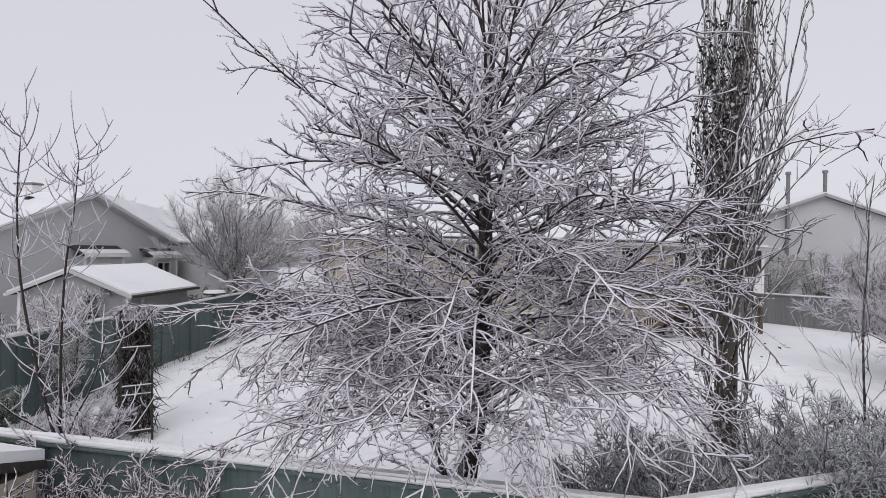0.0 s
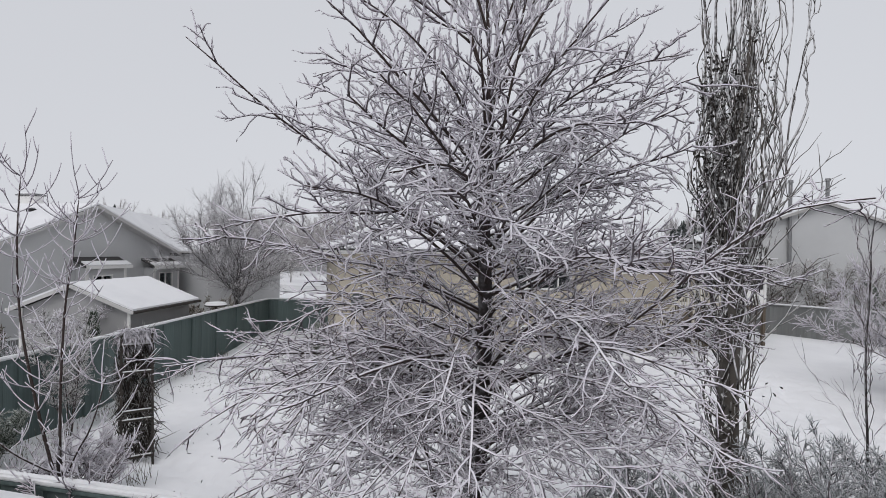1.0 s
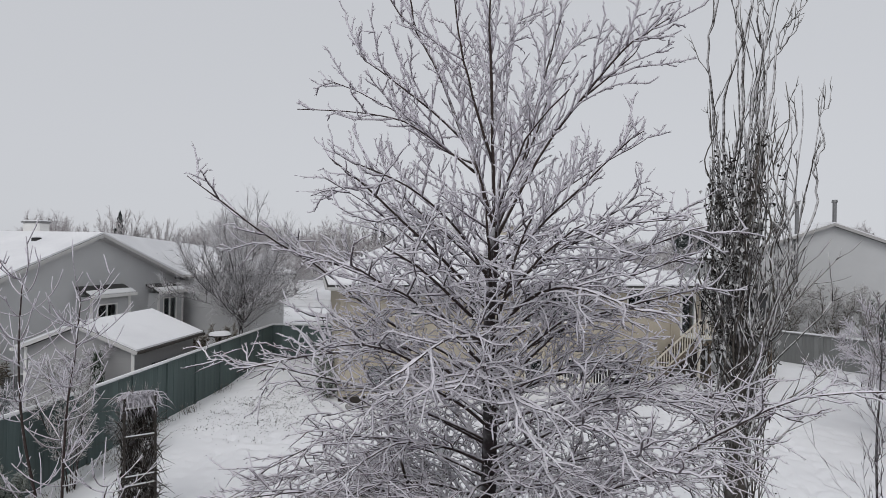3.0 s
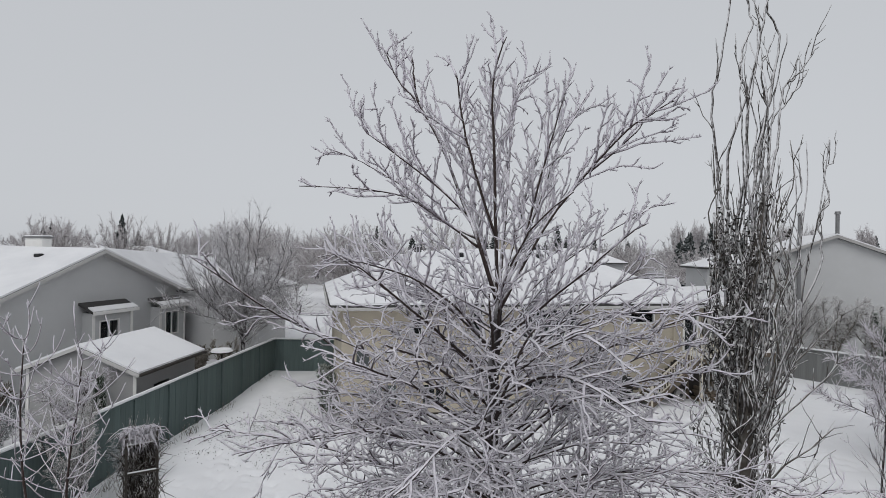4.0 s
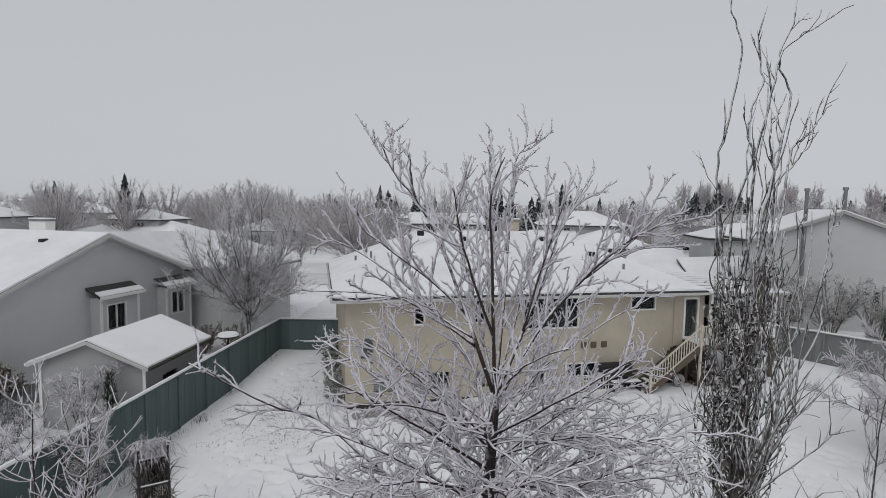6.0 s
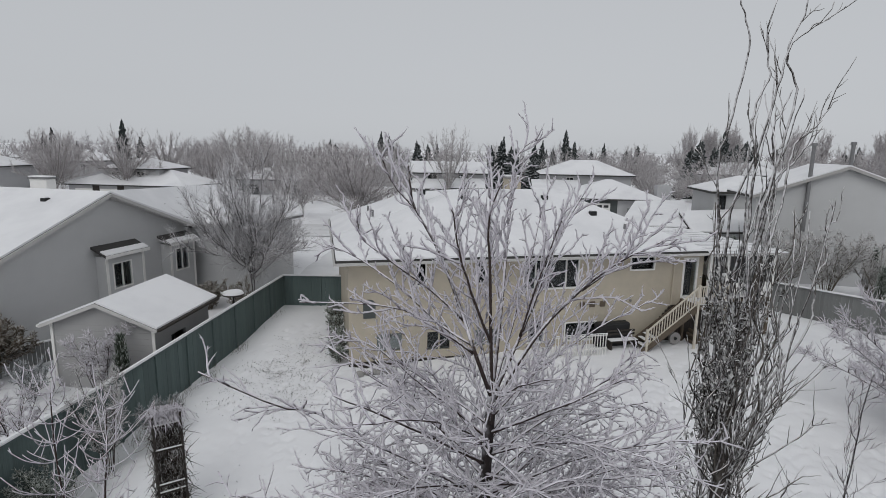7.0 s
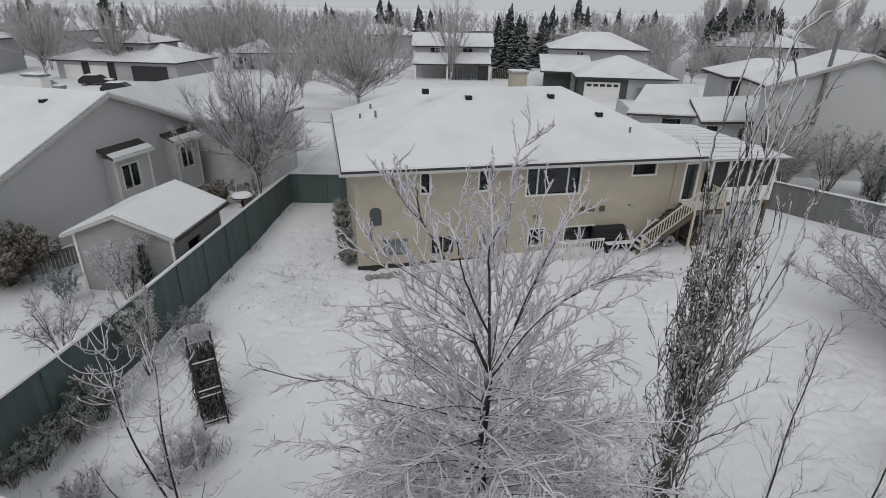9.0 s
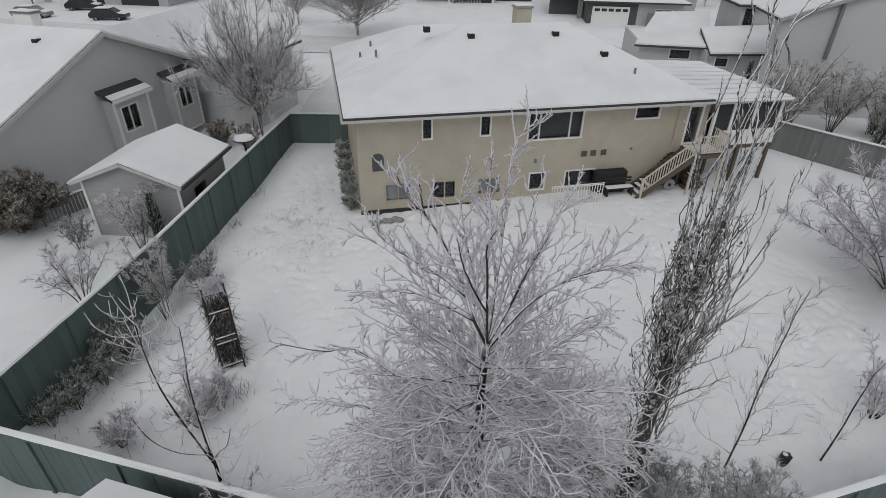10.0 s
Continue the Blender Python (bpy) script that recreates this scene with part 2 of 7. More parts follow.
def beam(bm, a, b, w, h):
    """A squared bar from a to b."""
    a, b = Vector(a), Vector(b)
    d = b - a
    ret = bmesh.ops.create_cube(bm, size=1.0)
    up = Vector((0, 0, 1)) if abs(d.normalized().z) < 0.95 else Vector((0, 1, 0))
    y = up.cross(d).normalized()
    z = d.normalized().cross(y)
    m = Matrix((d.normalized(), y, z)).transposed().to_4x4()
    m.translation = (a + b) / 2
    bmesh.ops.transform(bm, matrix=m @ Matrix.Diagonal((d.length, w, h, 1)), verts=ret["verts"])
    return bm


def rod(bm, a, b, r, r2=None, seg=8):
    a, b = Vector(a), Vector(b)
    d = b - a
    m = d.to_track_quat("Z", "Y").to_matrix().to_4x4()
    m.translation = (a + b) / 2
    bmesh.ops.create_cone(bm, cap_ends=True, segments=seg, radius1=r, radius2=r if r2 is None else r2, depth=d.length, matrix=m)
    return bm


def slab(bm, poly, thick):
    """A plate: the polygon is its top, the plate goes down from it by thick."""
    top = [bm.verts.new(p) for p in poly]
    low = [bm.verts.new((p[0], p[1], p[2] - thick)) for p in poly]
    bm.faces.new(top)
    bm.faces.new(low[::-1])
    n = len(poly)
    for i in range(n):
        bm.faces.new((top[i], low[i], low[(i + 1) % n], top[(i + 1) % n]))
    return bm


def wall_cells(bm, x0, x1, z0, z1, y0, y1, holes):
    """A wall in the xz plane between y0 and y1, with holes (x0, z0, x1, z1) cut through."""
    xs = sorted({x0, x1, *(h[0] for h in holes), *(h[2] for h in holes)})
    zs = sorted({z0, z1, *(h[1] for h in holes), *(h[3] for h in holes)})
    for a, b in zip(xs, xs[1:]):
        for c, d in zip(zs, zs[1:]):
            cx, cz = (a + b) / 2, (c + d) / 2
            if any(h[0] < cx < h[2] and h[1] < cz < h[3] for h in holes):
                continue
            box(bm, a, y0, c, b, y1, d)
    bmesh.ops.remove_doubles(bm, verts=bm.verts, dist=0.0005)
    seen = {}
    for f in list(bm.faces):
        key = tuple(round(q, 3) for q in f.calc_center_median())
        seen.setdefault(key, []).append(f)
    bmesh.ops.delete(bm, geom=[f for fs in seen.values() if len(fs) > 1 for f in fs], context="FACES_ONLY")
    return bm


def frame_bm(x0, z0, x1, z1, y0, y1, w):
    bm = bmesh.new()
    box(bm, x0, y0, z0, x0 + w, y1, z1)
    box(bm, x1 - w, y0, z0, x1, y1, z1)
    box(bm, x0 + w, y0, z0, x1 - w, y1, z0 + w)
    box(bm, x0 + w, y0, z1 - w, x1 - w, y1, z1)
    return bm


def window(parent, x0, z0, x1, z1, y=0.0, splits=(), m=None, trim=None, blind=0.0, proud=0.03, w=0.07, flat=False):
    """A window set in a wall whose outer face is y (outside is -y): a frame, a pane for each light, a near-black panel
    that stands in for the unlit room.
    """
    trim = trim or TRIM_W
    win = part("window", frame_bm(x0, z0, x1, z1, y - proud, y + 0.09, w), trim, parent)
    if m is not None:
        win.matrix_local = m
    for s in splits:
        part("mullion", boxed(s - w * 0.4, y - proud * 0.6, z0 + w, s + w * 0.4, y + 0.08, z1 - w), trim, win)
    edges = [x0 + w, *[q for s in splits for q in (s - w * 0.4, s + w * 0.4)], x1 - w]
    for a, b in zip(edges[::2], edges[1::2]):
        pane = part("pane", boxed(a, y + 0.03, z0 + w, b, y + 0.04, z1 - w), GLASS, win)
        pane.visible_shadow = False
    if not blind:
        part("unlit_room_panel", boxed(x0 + w, y + (0.06 if flat else 0.35), z0 + w, x1 - w, y + (0.07 if flat else 0.36), z1 - w), INSIDE, win)
    if blind:
        part("blind", boxed(x0 + w, y + 0.10, z1 - w - (z1 - z0 - 2 * w) * blind, x1 - w, y + 0.115, z1 - w), BLIND, win)
    return win


def tubes(name, strands, material, parent, sides=4, label="", smooth=True):
    """One mesh of many tapered, bent rods; a strand is (points, radii)."""
    verts, faces = [], []
    ang = np.linspace(0, 2 * math.pi, sides, endpoint=False)
    ca, sa = np.cos(ang), np.sin(ang)
    for pts, rad in strands:
        p = np.asarray(pts, float)
        n = len(p)
        d = np.gradient(p, axis=0)
        d /= np.linalg.norm(d, axis=1)[:, None] + 1e-9
        ref = np.array([0.31, 0.17, 0.93]) if abs(d[0][2]) < 0.8 else np.array([0.95, 0.2, 0.1])
        a = np.cross(d, ref)
        a /= np.linalg.norm(a, axis=1)[:, None] + 1e-9
        b = np.cross(d, a)
        base = len(verts)
        ring = p[:, None, :] + np.asarray(rad)[:, None, None] * (ca[None, :, None] * a[:, None, :] + sa[None, :, None] * b[:, None, :])
        verts.extend(ring.reshape(-1, 3).tolist())
        for i in range(n - 1):
            for k in range(sides):
                k2 = (k + 1) % sides
                q = base + i * sides
                faces.append((q + k, q + k2, q + sides + k2, q + sides + k))
        faces.append(tuple(base + (n - 1) * sides + k for k in range(sides)))
        faces.append(tuple(base + k for k in range(sides))[::-1])
    me = bpy.data.meshes.new(name)
    me.from_pydata(verts, [], faces)
    me.materials.append(material)
    if smooth:
        me.shade_smooth()
    ob = new(name, me)
    ob.parent = parent
    if label:
        ob["label"] = label
    return ob


def slivers(name, strands, material, parent, fat=1.35):
    """One mesh of many fine three-sided shoots that end in a point."""
    verts, faces = [], []
    base = 0
    groups = {}
    for pts, rad in strands:
        groups.setdefault(len(pts), []).append((pts, rad))
    ang = np.array([0.3, 2.394, 4.489])
    for n in sorted(groups):
        g = groups[n]
        P = np.array([p for p, r in g], float)
        R = np.array([r for p, r in g], float) * fat
        m = len(P)
        d = np.gradient(P, axis=1)
        d /= np.linalg.norm(d, axis=2)[:, :, None] + 1e-9
        ref = np.where(abs(d[:, :1, 2:3]) < 0.8, np.array([0.31, 0.17, 0.93]), np.array([0.95, 0.2, 0.1]))
        a = np.cross(d, ref)
        a /= np.linalg.norm(a, axis=2)[:, :, None] + 1e-9
        b = np.cross(d, a)
        ring = P[:, :-1, None, :] + R[:, :-1, None, None] * (np.cos(ang)[None, None, :, None] * a[:, :-1, None, :] + np.sin(ang)[None, None, :, None] * b[:, :-1, None, :])
        per = (n - 1) * 3 + 1
        V = np.concatenate([ring.reshape(m, -1, 3), P[:, -1:, :]], axis=1)
        verts.append(V.reshape(-1, 3))
        off = base + np.arange(m)[:, None] * per
        for k in range(3):
            k2 = (k + 1) % 3
            for i in range(n - 2):
                q = off + i * 3
                faces += np.concatenate([q + k, q + k2, q + 3 + k2, q + 3 + k], axis=1).tolist()
            q = off + (n - 2) * 3
            faces += np.concatenate([q + k, q + k2, q + 3], axis=1).tolist()
        base += m * per
    me = bpy.data.meshes.new(name)
    me.from_pydata(np.concatenate(verts).tolist(), [], faces)
    me.materials.append(material)
    me.shade_smooth()
    ob = new(name, me)
    ob.parent = parent
    return ob


def wisps(name, starts, ends, width, material, parent, seed=1):
    """Far, hair-fine shoots: one tapered blade each."""
    rng = np.random.default_rng(seed)
    A, B = np.asarray(starts, float), np.asarray(ends, float)
    d = B - A
    w = np.cross(d, rng.normal(0, 1, A.shape))
    w *= (width * 0.5) / (np.linalg.norm(w, axis=1)[:, None] + 1e-9)
    V = np.stack([A - w, A + w, B], axis=1).reshape(-1, 3)
    me = bpy.data.meshes.new(name)
    me.from_pydata(V.tolist(), [], np.arange(len(V)).reshape(-1, 3).tolist())
    me.materials.append(material)
    ob = new(name, me)
    ob.parent = parent
    return ob


def thin(strands, keep):
    """The same shoots with only some of their points."""
    return [(np.asarray(p)[keep], np.asarray(r)[keep]) for p, r in strands]


def unit(v):
    return v / (np.linalg.norm(v) + 1e-9)


def strand(rng, start, way, length, r0, r1, n=5, wander=0.12, lift=0.0):
    """A bent branch: lift bends it up (or down) along its way."""
    p, d = np.array(start, float), unit(np.array(way, float))
    pts, step = [p.copy()], length / (n - 1)
    for i in range(n - 1):
        d = unit(d + rng.normal(0, wander, 3) + np.array([0, 0, lift / (n - 1)]))
        p = p + d * step
        pts.append(p.copy())
    return np.array(pts), np.linspace(r0, r1, n)


def spline(points, n):
    """Evenly spaced points on a smooth line through a few points."""
    p = np.array(points, float)
    t = np.linspace(0, 1, len(p))
    s = np.linspace(0, 1, n)
    out = []
    for q in s:
        i = min(int(q * (len(p) - 1)), len(p) - 2)
        f = q * (len(p) - 1) - i
        p0, p1, p2, p3 = p[max(i - 1, 0)], p[i], p[i + 1], p[min(i + 2, len(p) - 1)]
        out.append(0.5 * (2 * p1 + (p2 - p0) * f + (2 * p0 - 5 * p1 + 4 * p2 - p3) * f * f + (3 * p1 - p0 - 3 * p2 + p3) * f ** 3))
    return np.array(out)


def side_ways(rng, d, n, spread):
    """Directions that leave a branch of direction d at about the given angle."""
    out = []
    a0 = rng.uniform(0, 6.28)
    ref = np.array([0, 0, 1.0]) if abs(d[2]) < 0.9 else np.array([1.0, 0, 0])
    x = unit(np.cross(d, ref))
    y = np.cross(d, x)
    for i in range(n):
        a = a0 + i * 2.4 + rng.normal(0, 0.4)
        s = spread * rng.uniform(0.75, 1.25)
        out.append(unit(d * math.cos(s) + (x * math.cos(a) + y * math.sin(a)) * math.sin(s)))
    return out


def ground_z(x, y):
    z = 0.10 * noise.noise((x * 0.09, y * 0.09, 3.1)) + 0.035 * noise.noise((x * 0.5, y * 0.5, 7.7))
    clip = lambda q: max(0.0, min(1.0, q))
    outer = clip((-11.2 - x) / 0.8)
    inner = clip((-9.0 - x) / 1.7) * (0.35 + 0.25 * clip((18 - y) / 4)) * clip((31.5 - y) / 5) * clip((y - 7) / 2)
    side = outer * clip((34 - y) / 4) * clip((y - 10) / 3)
    rise = max(0.0, min(1.0, (y - 12) / 10)) * (1 - max(0.0, min(1.0, (4.0 - x) / 7)) * max(0.0, min(1.0, (44 - y) / 8)))
    return z - 0.22 + 0.30 * rise - 0.25 * side - inner * (1 - outer)


# ---- ground ----
def build_ground():
    """One sheet of snow to the horizon; in the yard it is fine enough to hold footprints."""
    xs = np.concatenate([[-3000, -1500, -700, -350, -180, -110, -80, -60, -48, -40, -35], np.arange(-30, -13.4, 0.6), np.arange(-13, 15.01, 0.115), np.arange(15.6, 34, 0.6), [38, 44, 54, 70, 100, 160, 300, 700, 1500, 3000]])
    ys = np.concatenate([[-2500, -900, -300, -100, -50, -25, -14, -8, -4, -1, 1, 3, 4.5], np.arange(5.5, 31.01, 0.115), [31.3, 31.8, 32.4, 33.0], np.arange(33.6, 46, 0.6), [50, 56, 64, 76, 95, 120, 170, 260, 450, 900, 1800, 4500]])
    Z = np.array([[ground_z(x, y) for x in xs] for y in ys])
    rng = np.random.default_rng(14)
    marks = []

    def trail(x, y, a, n, turn):
        for k in range(n):
            a += rng.normal(0, turn)
            x, y = x + 0.36 * math.cos(a), y + 0.36 * math.sin(a)
            o = 0.11 if k % 2 else -0.11
            marks.append((x - o * math.sin(a) + rng.normal(0, 0.03), y + o * math.cos(a) + rng.normal(0, 0.03), a))
    for k in range(7):
        trail(5.8 + rng.normal(0, 0.6), 10.5 + rng.normal(0, 0.5), rng.uniform(0.2, 1.0), 30, 0.12)
    for k in range(6):
        trail(11 + rng.normal(0, 1.0), 9 + rng.normal(0, 0.8), rng.uniform(1.3, 2.2), 34, 0.16)
    for k in range(6):
        trail(-3 + rng.normal(0, 1.0), 10.5 + rng.normal(0, 0.8), rng.uniform(1.4, 2.3), 36, 0.14)
    for k in range(8):
        trail(rng.uniform(-8.5, -5), rng.uniform(14, 20), rng.uniform(0.5, 2.4), 26, 0.3)
    for k in range(4):
        trail(rng.uniform(2, 12), rng.uniform(14, 22), rng.uniform(-0.4, 0.4), 26, 0.2)
    for k in range(9):
        trail(9.5 + rng.normal(0, 1.2), 9.6 + rng.normal(0, 0.7), rng.uniform(0.7, 1.5), 40, 0.15)
    for k in range(5):
        trail(4.6 + rng.normal(0, 0.3), 10.2 + rng.normal(0, 0.5), rng.uniform(0.0, 0.5), 20, 0.15)
    for k in range(620):
        marks.append((rng.uniform(-9.8, 14), rng.uniform(8, 29), rng.uniform(0, 6.28)))
    for mx, my, a in marks:
        i0, i1 = np.searchsorted(xs, (mx - 0.4, mx + 0.4))
        j0, j1 = np.searchsorted(ys, (my - 0.4, my + 0.4))
        if i1 <= i0 or j1 <= j0:
            continue
        X, Y = np.meshgrid(xs[i0:i1] - mx, ys[j0:j1] - my)
        u, v = X * math.cos(a) + Y * math.sin(a), -X * math.sin(a) + Y * math.cos(a)
        q = (u / 0.17) ** 2 + (v / 0.12) ** 2
        Z[j0:j1, i0:i1] += 0.012 * np.exp(-q * 0.4) - 0.095 * np.exp(-q)
    w = len(xs)
    X, Y = np.meshgrid(xs, ys)
    verts = np.stack([X, Y, Z], -1).reshape(-1, 3).tolist()
    faces = [(j * w + i, j * w + i + 1, (j + 1) * w + i + 1, (j + 1) * w + i) for j in range(len(ys) - 1) for i in range(w - 1)]
    me = bpy.data.meshes.new("ground")
    me.from_pydata(verts, [], faces)
    me.materials.append(SNOW)
    me.shade_smooth()
    return tagged(new("ground", me), "trodden white snow covering yards and far fields", "snow ground", kind="structure")


build_ground()


# ---- houses ----
def hip_roof(parent, x0, x1, y0, y1, eave, ridge_a, ridge_b, top, over=0.0):
    """A hip roof with a snow blanket over dark shingles; the ridge runs along x from ridge_a to ridge_b."""
    yr = (y0 + y1) / 2
    corners = [(x0, y0), (x1, y0), (x1, y1), (x0, y1)]
    for nm, mt, dz, inset, th in (("roof", SHINGLE, 0.0, 0.0, 0.16), ("snow", SNOW_ROOF, 0.10, 0.03, 0.095)):
        bm = bmesh.new()
        c = [bm.verts.new((x + (inset if x == x0 else -inset), y + (inset if y == y0 else -inset), eave + dz)) for x, y in corners]
        l = [bm.verts.new((v.co.x, v.co.y, v.co.z - th)) for v in c]
        ra, rb = bm.verts.new((ridge_a, yr, top + dz)), bm.verts.new((ridge_b, yr, top + dz))
        bm.faces.new((c[0], c[1], rb, ra))
        bm.faces.new((c[1], c[2], rb))
        bm.faces.new((c[2], c[3], ra, rb))
        bm.faces.new((c[3], c[0], ra))
        for i in range(4):
            bm.faces.new((c[i], l[i], l[(i + 1) % 4], c[(i + 1) % 4]))
        bm.faces.new(l[::-1])
        if nm == "roof":
            r = part("roof", bm, mt, parent, "dark shingle hip roof edge")
        else:
            if th:
                edges = [e for e in bm.edges]
                bmesh.ops.bevel(bm, geom=edges, offset=0.04, segments=2, affect="EDGES")
            part("snow", bm, mt, r, "smooth blanket of white snow", smooth=False)
    return r


def gutter(parent, a, b, mt):
    bm = bmesh.new()
    beam(bm, a, b, 0.09, 0.10)
    return part("gutter", bm, mt, parent)


def roof_vent(parent, x, y, z, kind=0):
    """A box vent, or a plumbing pipe, capped with snow."""
    bm = bmesh.new()
    if kind == 0:
        box(bm, x - 0.17, y - 0.16, z - 0.1, x + 0.17, y + 0.16, z + 0.17, bevel=0.02)
        v = part("roof_vent", bm, BLACK, parent, "black box vent poking out of snow")
        part("snow", boxed(x - 0.15, y - 0.13, z + 0.172, x + 0.15, y + 0.15, z + 0.24, bevel=0.03), SNOW_CAP, v)
    else:
        rod(bm, (x, y, z - 0.1), (x, y, z + 0.26), 0.06)
        v = part("vent_pipe", bm, METAL, parent, "short metal vent pipe")
        part("snow", rod(bmesh.new(), (x, y, z + 0.262), (x, y, z + 0.34), 0.075, 0.03), SNOW_CAP, v)
    return v


def yellow_house():
    h = thing("bungalow", pose(-4.93, 22.1, 0, 0, 0, 14), "cream stucco raised bungalow with a snow-covered hip roof", "house")
    U, V, EAVE = 17.9, 14.4, 4.72
    wy = 0.65
    holes = [(3.5, 3.36, 4.02, 4.46), (6.24, 3.36, 6.8, 4.46), (8.6, 2.98, 11.42, 4.48), (14.08, 3.74, 15.46, 4.46),
             (1.7, 0.36, 2.98, 1.32), (4.0, 0.28, 5.2, 1.28), (6.26, 0.34, 7.5, 1.26), (8.9, 0.34, 9.8, 1.34), (10.8, 0.34, 12.5, 1.32), (17.03, 2.26, 17.9, 4.32)]
    front = part("wall", wall_cells(bmesh.new(), 0.55, 18.2, -0.7, 4.6, wy, wy + 0.2, holes), STUCCO_Y, h, "cream stucco front wall, faintly mottled")
    part("wall", boxed(0.55, wy + 0.2, -0.7, 0.75, V - 0.6, 4.6), STUCCO_Y, h)
    part("wall", boxed(18.0, wy + 0.2, -0.7, 18.2, V - 0.6, 4.6), STUCCO_Y, h)
    part("wall", boxed(0.55, V - 0.6, -0.7, 18.2, V - 0.4, 4.6), STUCCO_Y, h)
    # Strip in the dark brown of the soil at the wall foot.
    part("foundation", boxed(0.52, wy - 0.02, -0.7, 10.7, wy - 0.003, -0.02), WOOD_DARK, h, "dark soil-brown foundation strip")
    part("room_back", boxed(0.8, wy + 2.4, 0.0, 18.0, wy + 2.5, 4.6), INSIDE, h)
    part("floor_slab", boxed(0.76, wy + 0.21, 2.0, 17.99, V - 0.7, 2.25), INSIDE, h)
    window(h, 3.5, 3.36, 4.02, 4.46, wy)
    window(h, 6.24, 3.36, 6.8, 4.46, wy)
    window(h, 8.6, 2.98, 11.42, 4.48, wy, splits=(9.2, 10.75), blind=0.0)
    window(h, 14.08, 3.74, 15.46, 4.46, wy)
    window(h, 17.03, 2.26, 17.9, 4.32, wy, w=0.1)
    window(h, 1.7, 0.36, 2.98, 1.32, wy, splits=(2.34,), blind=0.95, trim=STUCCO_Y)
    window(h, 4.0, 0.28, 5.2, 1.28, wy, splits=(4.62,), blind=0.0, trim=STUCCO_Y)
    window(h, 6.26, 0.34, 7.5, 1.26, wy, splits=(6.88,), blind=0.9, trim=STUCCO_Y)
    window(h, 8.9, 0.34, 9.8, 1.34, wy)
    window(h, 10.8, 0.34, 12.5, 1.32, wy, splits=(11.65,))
    # arched niche with a metal plaque
    bm = bmesh.new()
    box(bm, 1.18, wy - 0.03, 2.0, 1.72, wy - 0.002, 2.62)
    n = 10
    c = [bm.verts.new((1.45 + 0.27 * math.cos(math.pi * i / n), y, 2.62 + 0.24 * math.sin(math.pi * i / n))) for y in (wy - 0.03, wy - 0.002) for i in range(n + 1)]
    bm.faces.new(c[:n + 1])
    bm.faces.new(c[n + 1:][::-1])
    for i in range(n):
        bm.faces.new((c[i], c[n + 1 + i], c[n + 2 + i], c[i + 1]))
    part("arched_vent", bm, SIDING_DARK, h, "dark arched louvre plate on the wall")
    for x in (11.55, 12.05, 12.6):
        part("wall_vent", boxed(x, wy - 0.08, 2.02, x + 0.28, wy - 0.002, 2.3, bevel=0.02), WOOD_DECK, h, "small tan square vent hood")
    part("wall_vent", boxed(9.1, wy - 0.06, 1.85, 9.24, wy - 0.002, 2.05, bevel=0.02), METAL, h)
    part("wall_vent", boxed(14.2, wy - 0.05, 2.2, 14.3, wy - 0.002, 2.3), METAL, h)
    part("downpipe", rod(bmesh.new(), (16.5, wy - 0.06, 0.2), (16.5, wy - 0.06, 4.6), 0.045), STUCCO_Y, h)
    part("soffit", boxed(0.05, 0.02, 4.52, U - 0.05, V - 0.02, 4.565), TRIM_W, h)
    hip_roof(h, 0, U, 0, V, EAVE, 7.0, 12.8, 7.14)
    # the wing at the back lifts the left end of the roof
    rim = [(0.02, 14.38, 4.72), (0.02, 6.0, 4.74), (6.9, 7.25, 7.12), (8.9, 14.38, 4.72)]
    for nm, mt, dz, th in (("roof", SHINGLE, 0.0, 0.12), ("snow", SNOW_ROOF, 0.10, 0.095)):
        bm = bmesh.new()
        v = [bm.verts.new((p[0], p[1], p[2] + dz)) for p in rim]
        lo = [bm.verts.new((p[0], p[1], p[2] + dz - th)) for p in rim]
        pk, pl = bm.verts.new((4.44, 9.7, 6.74 + dz)), bm.verts.new((4.44, 9.7, 6.74 + dz - th))
        for i in range(4):
            j = (i + 1) % 4
            bm.faces.new((v[i], v[j], pk))
            bm.faces.new((lo[j], lo[i], pl))
            bm.faces.new((v[j], v[i], lo[i], lo[j]))
        bmesh.ops.recalc_face_normals(bm, faces=bm.faces)
        w = part(nm, bm, mt, h if nm == "roof" else w)
    gutter(h, (0.0, -0.05, 4.61), (U, -0.05, 4.61), TRIM_P)
    gutter(h, (-0.05, -0.1, 4.61), (-0.05, V, 4.61), TRIM_P)
    return h


H = yellow_house()


def vents_on_bungalow():
    for x, y, k in ((4.85, 6.6, 0), (7.05, 5.9, 0), (11.7, 5.9, 0), (13.65, 3.9, 0), (14.6, 2.25, 1), (1.45, 8.2, 1), (2.15, 9.4, 1), (2.2, 7.0, 1)):
        z = 4.72 + 0.1 + (7.14 - 4.72) * min(y / 7.2, (14.4 - y) / 7.2, x / 7.0) + (0.12 * x if x < 5 and y > 6.5 else 0)
        roof_vent(H, x, y, z, k)
    ch = part("chimney", boxed(10.4, 8.6, 6.4, 11.3, 9.4, 7.75, bevel=0.02), STUCCO_Y, H, "cream stucco chimney stack")
    part("chimney_cap", boxed(10.33, 8.53, 7.752, 11.37, 9.47, 7.85, bevel=0.02), CONCRETE, ch)
    part("snow", boxed(10.35, 8.55, 7.852, 11.35, 9.45, 7.95, bevel=0.04), SNOW_CAP, ch)


vents_on_bungalow()


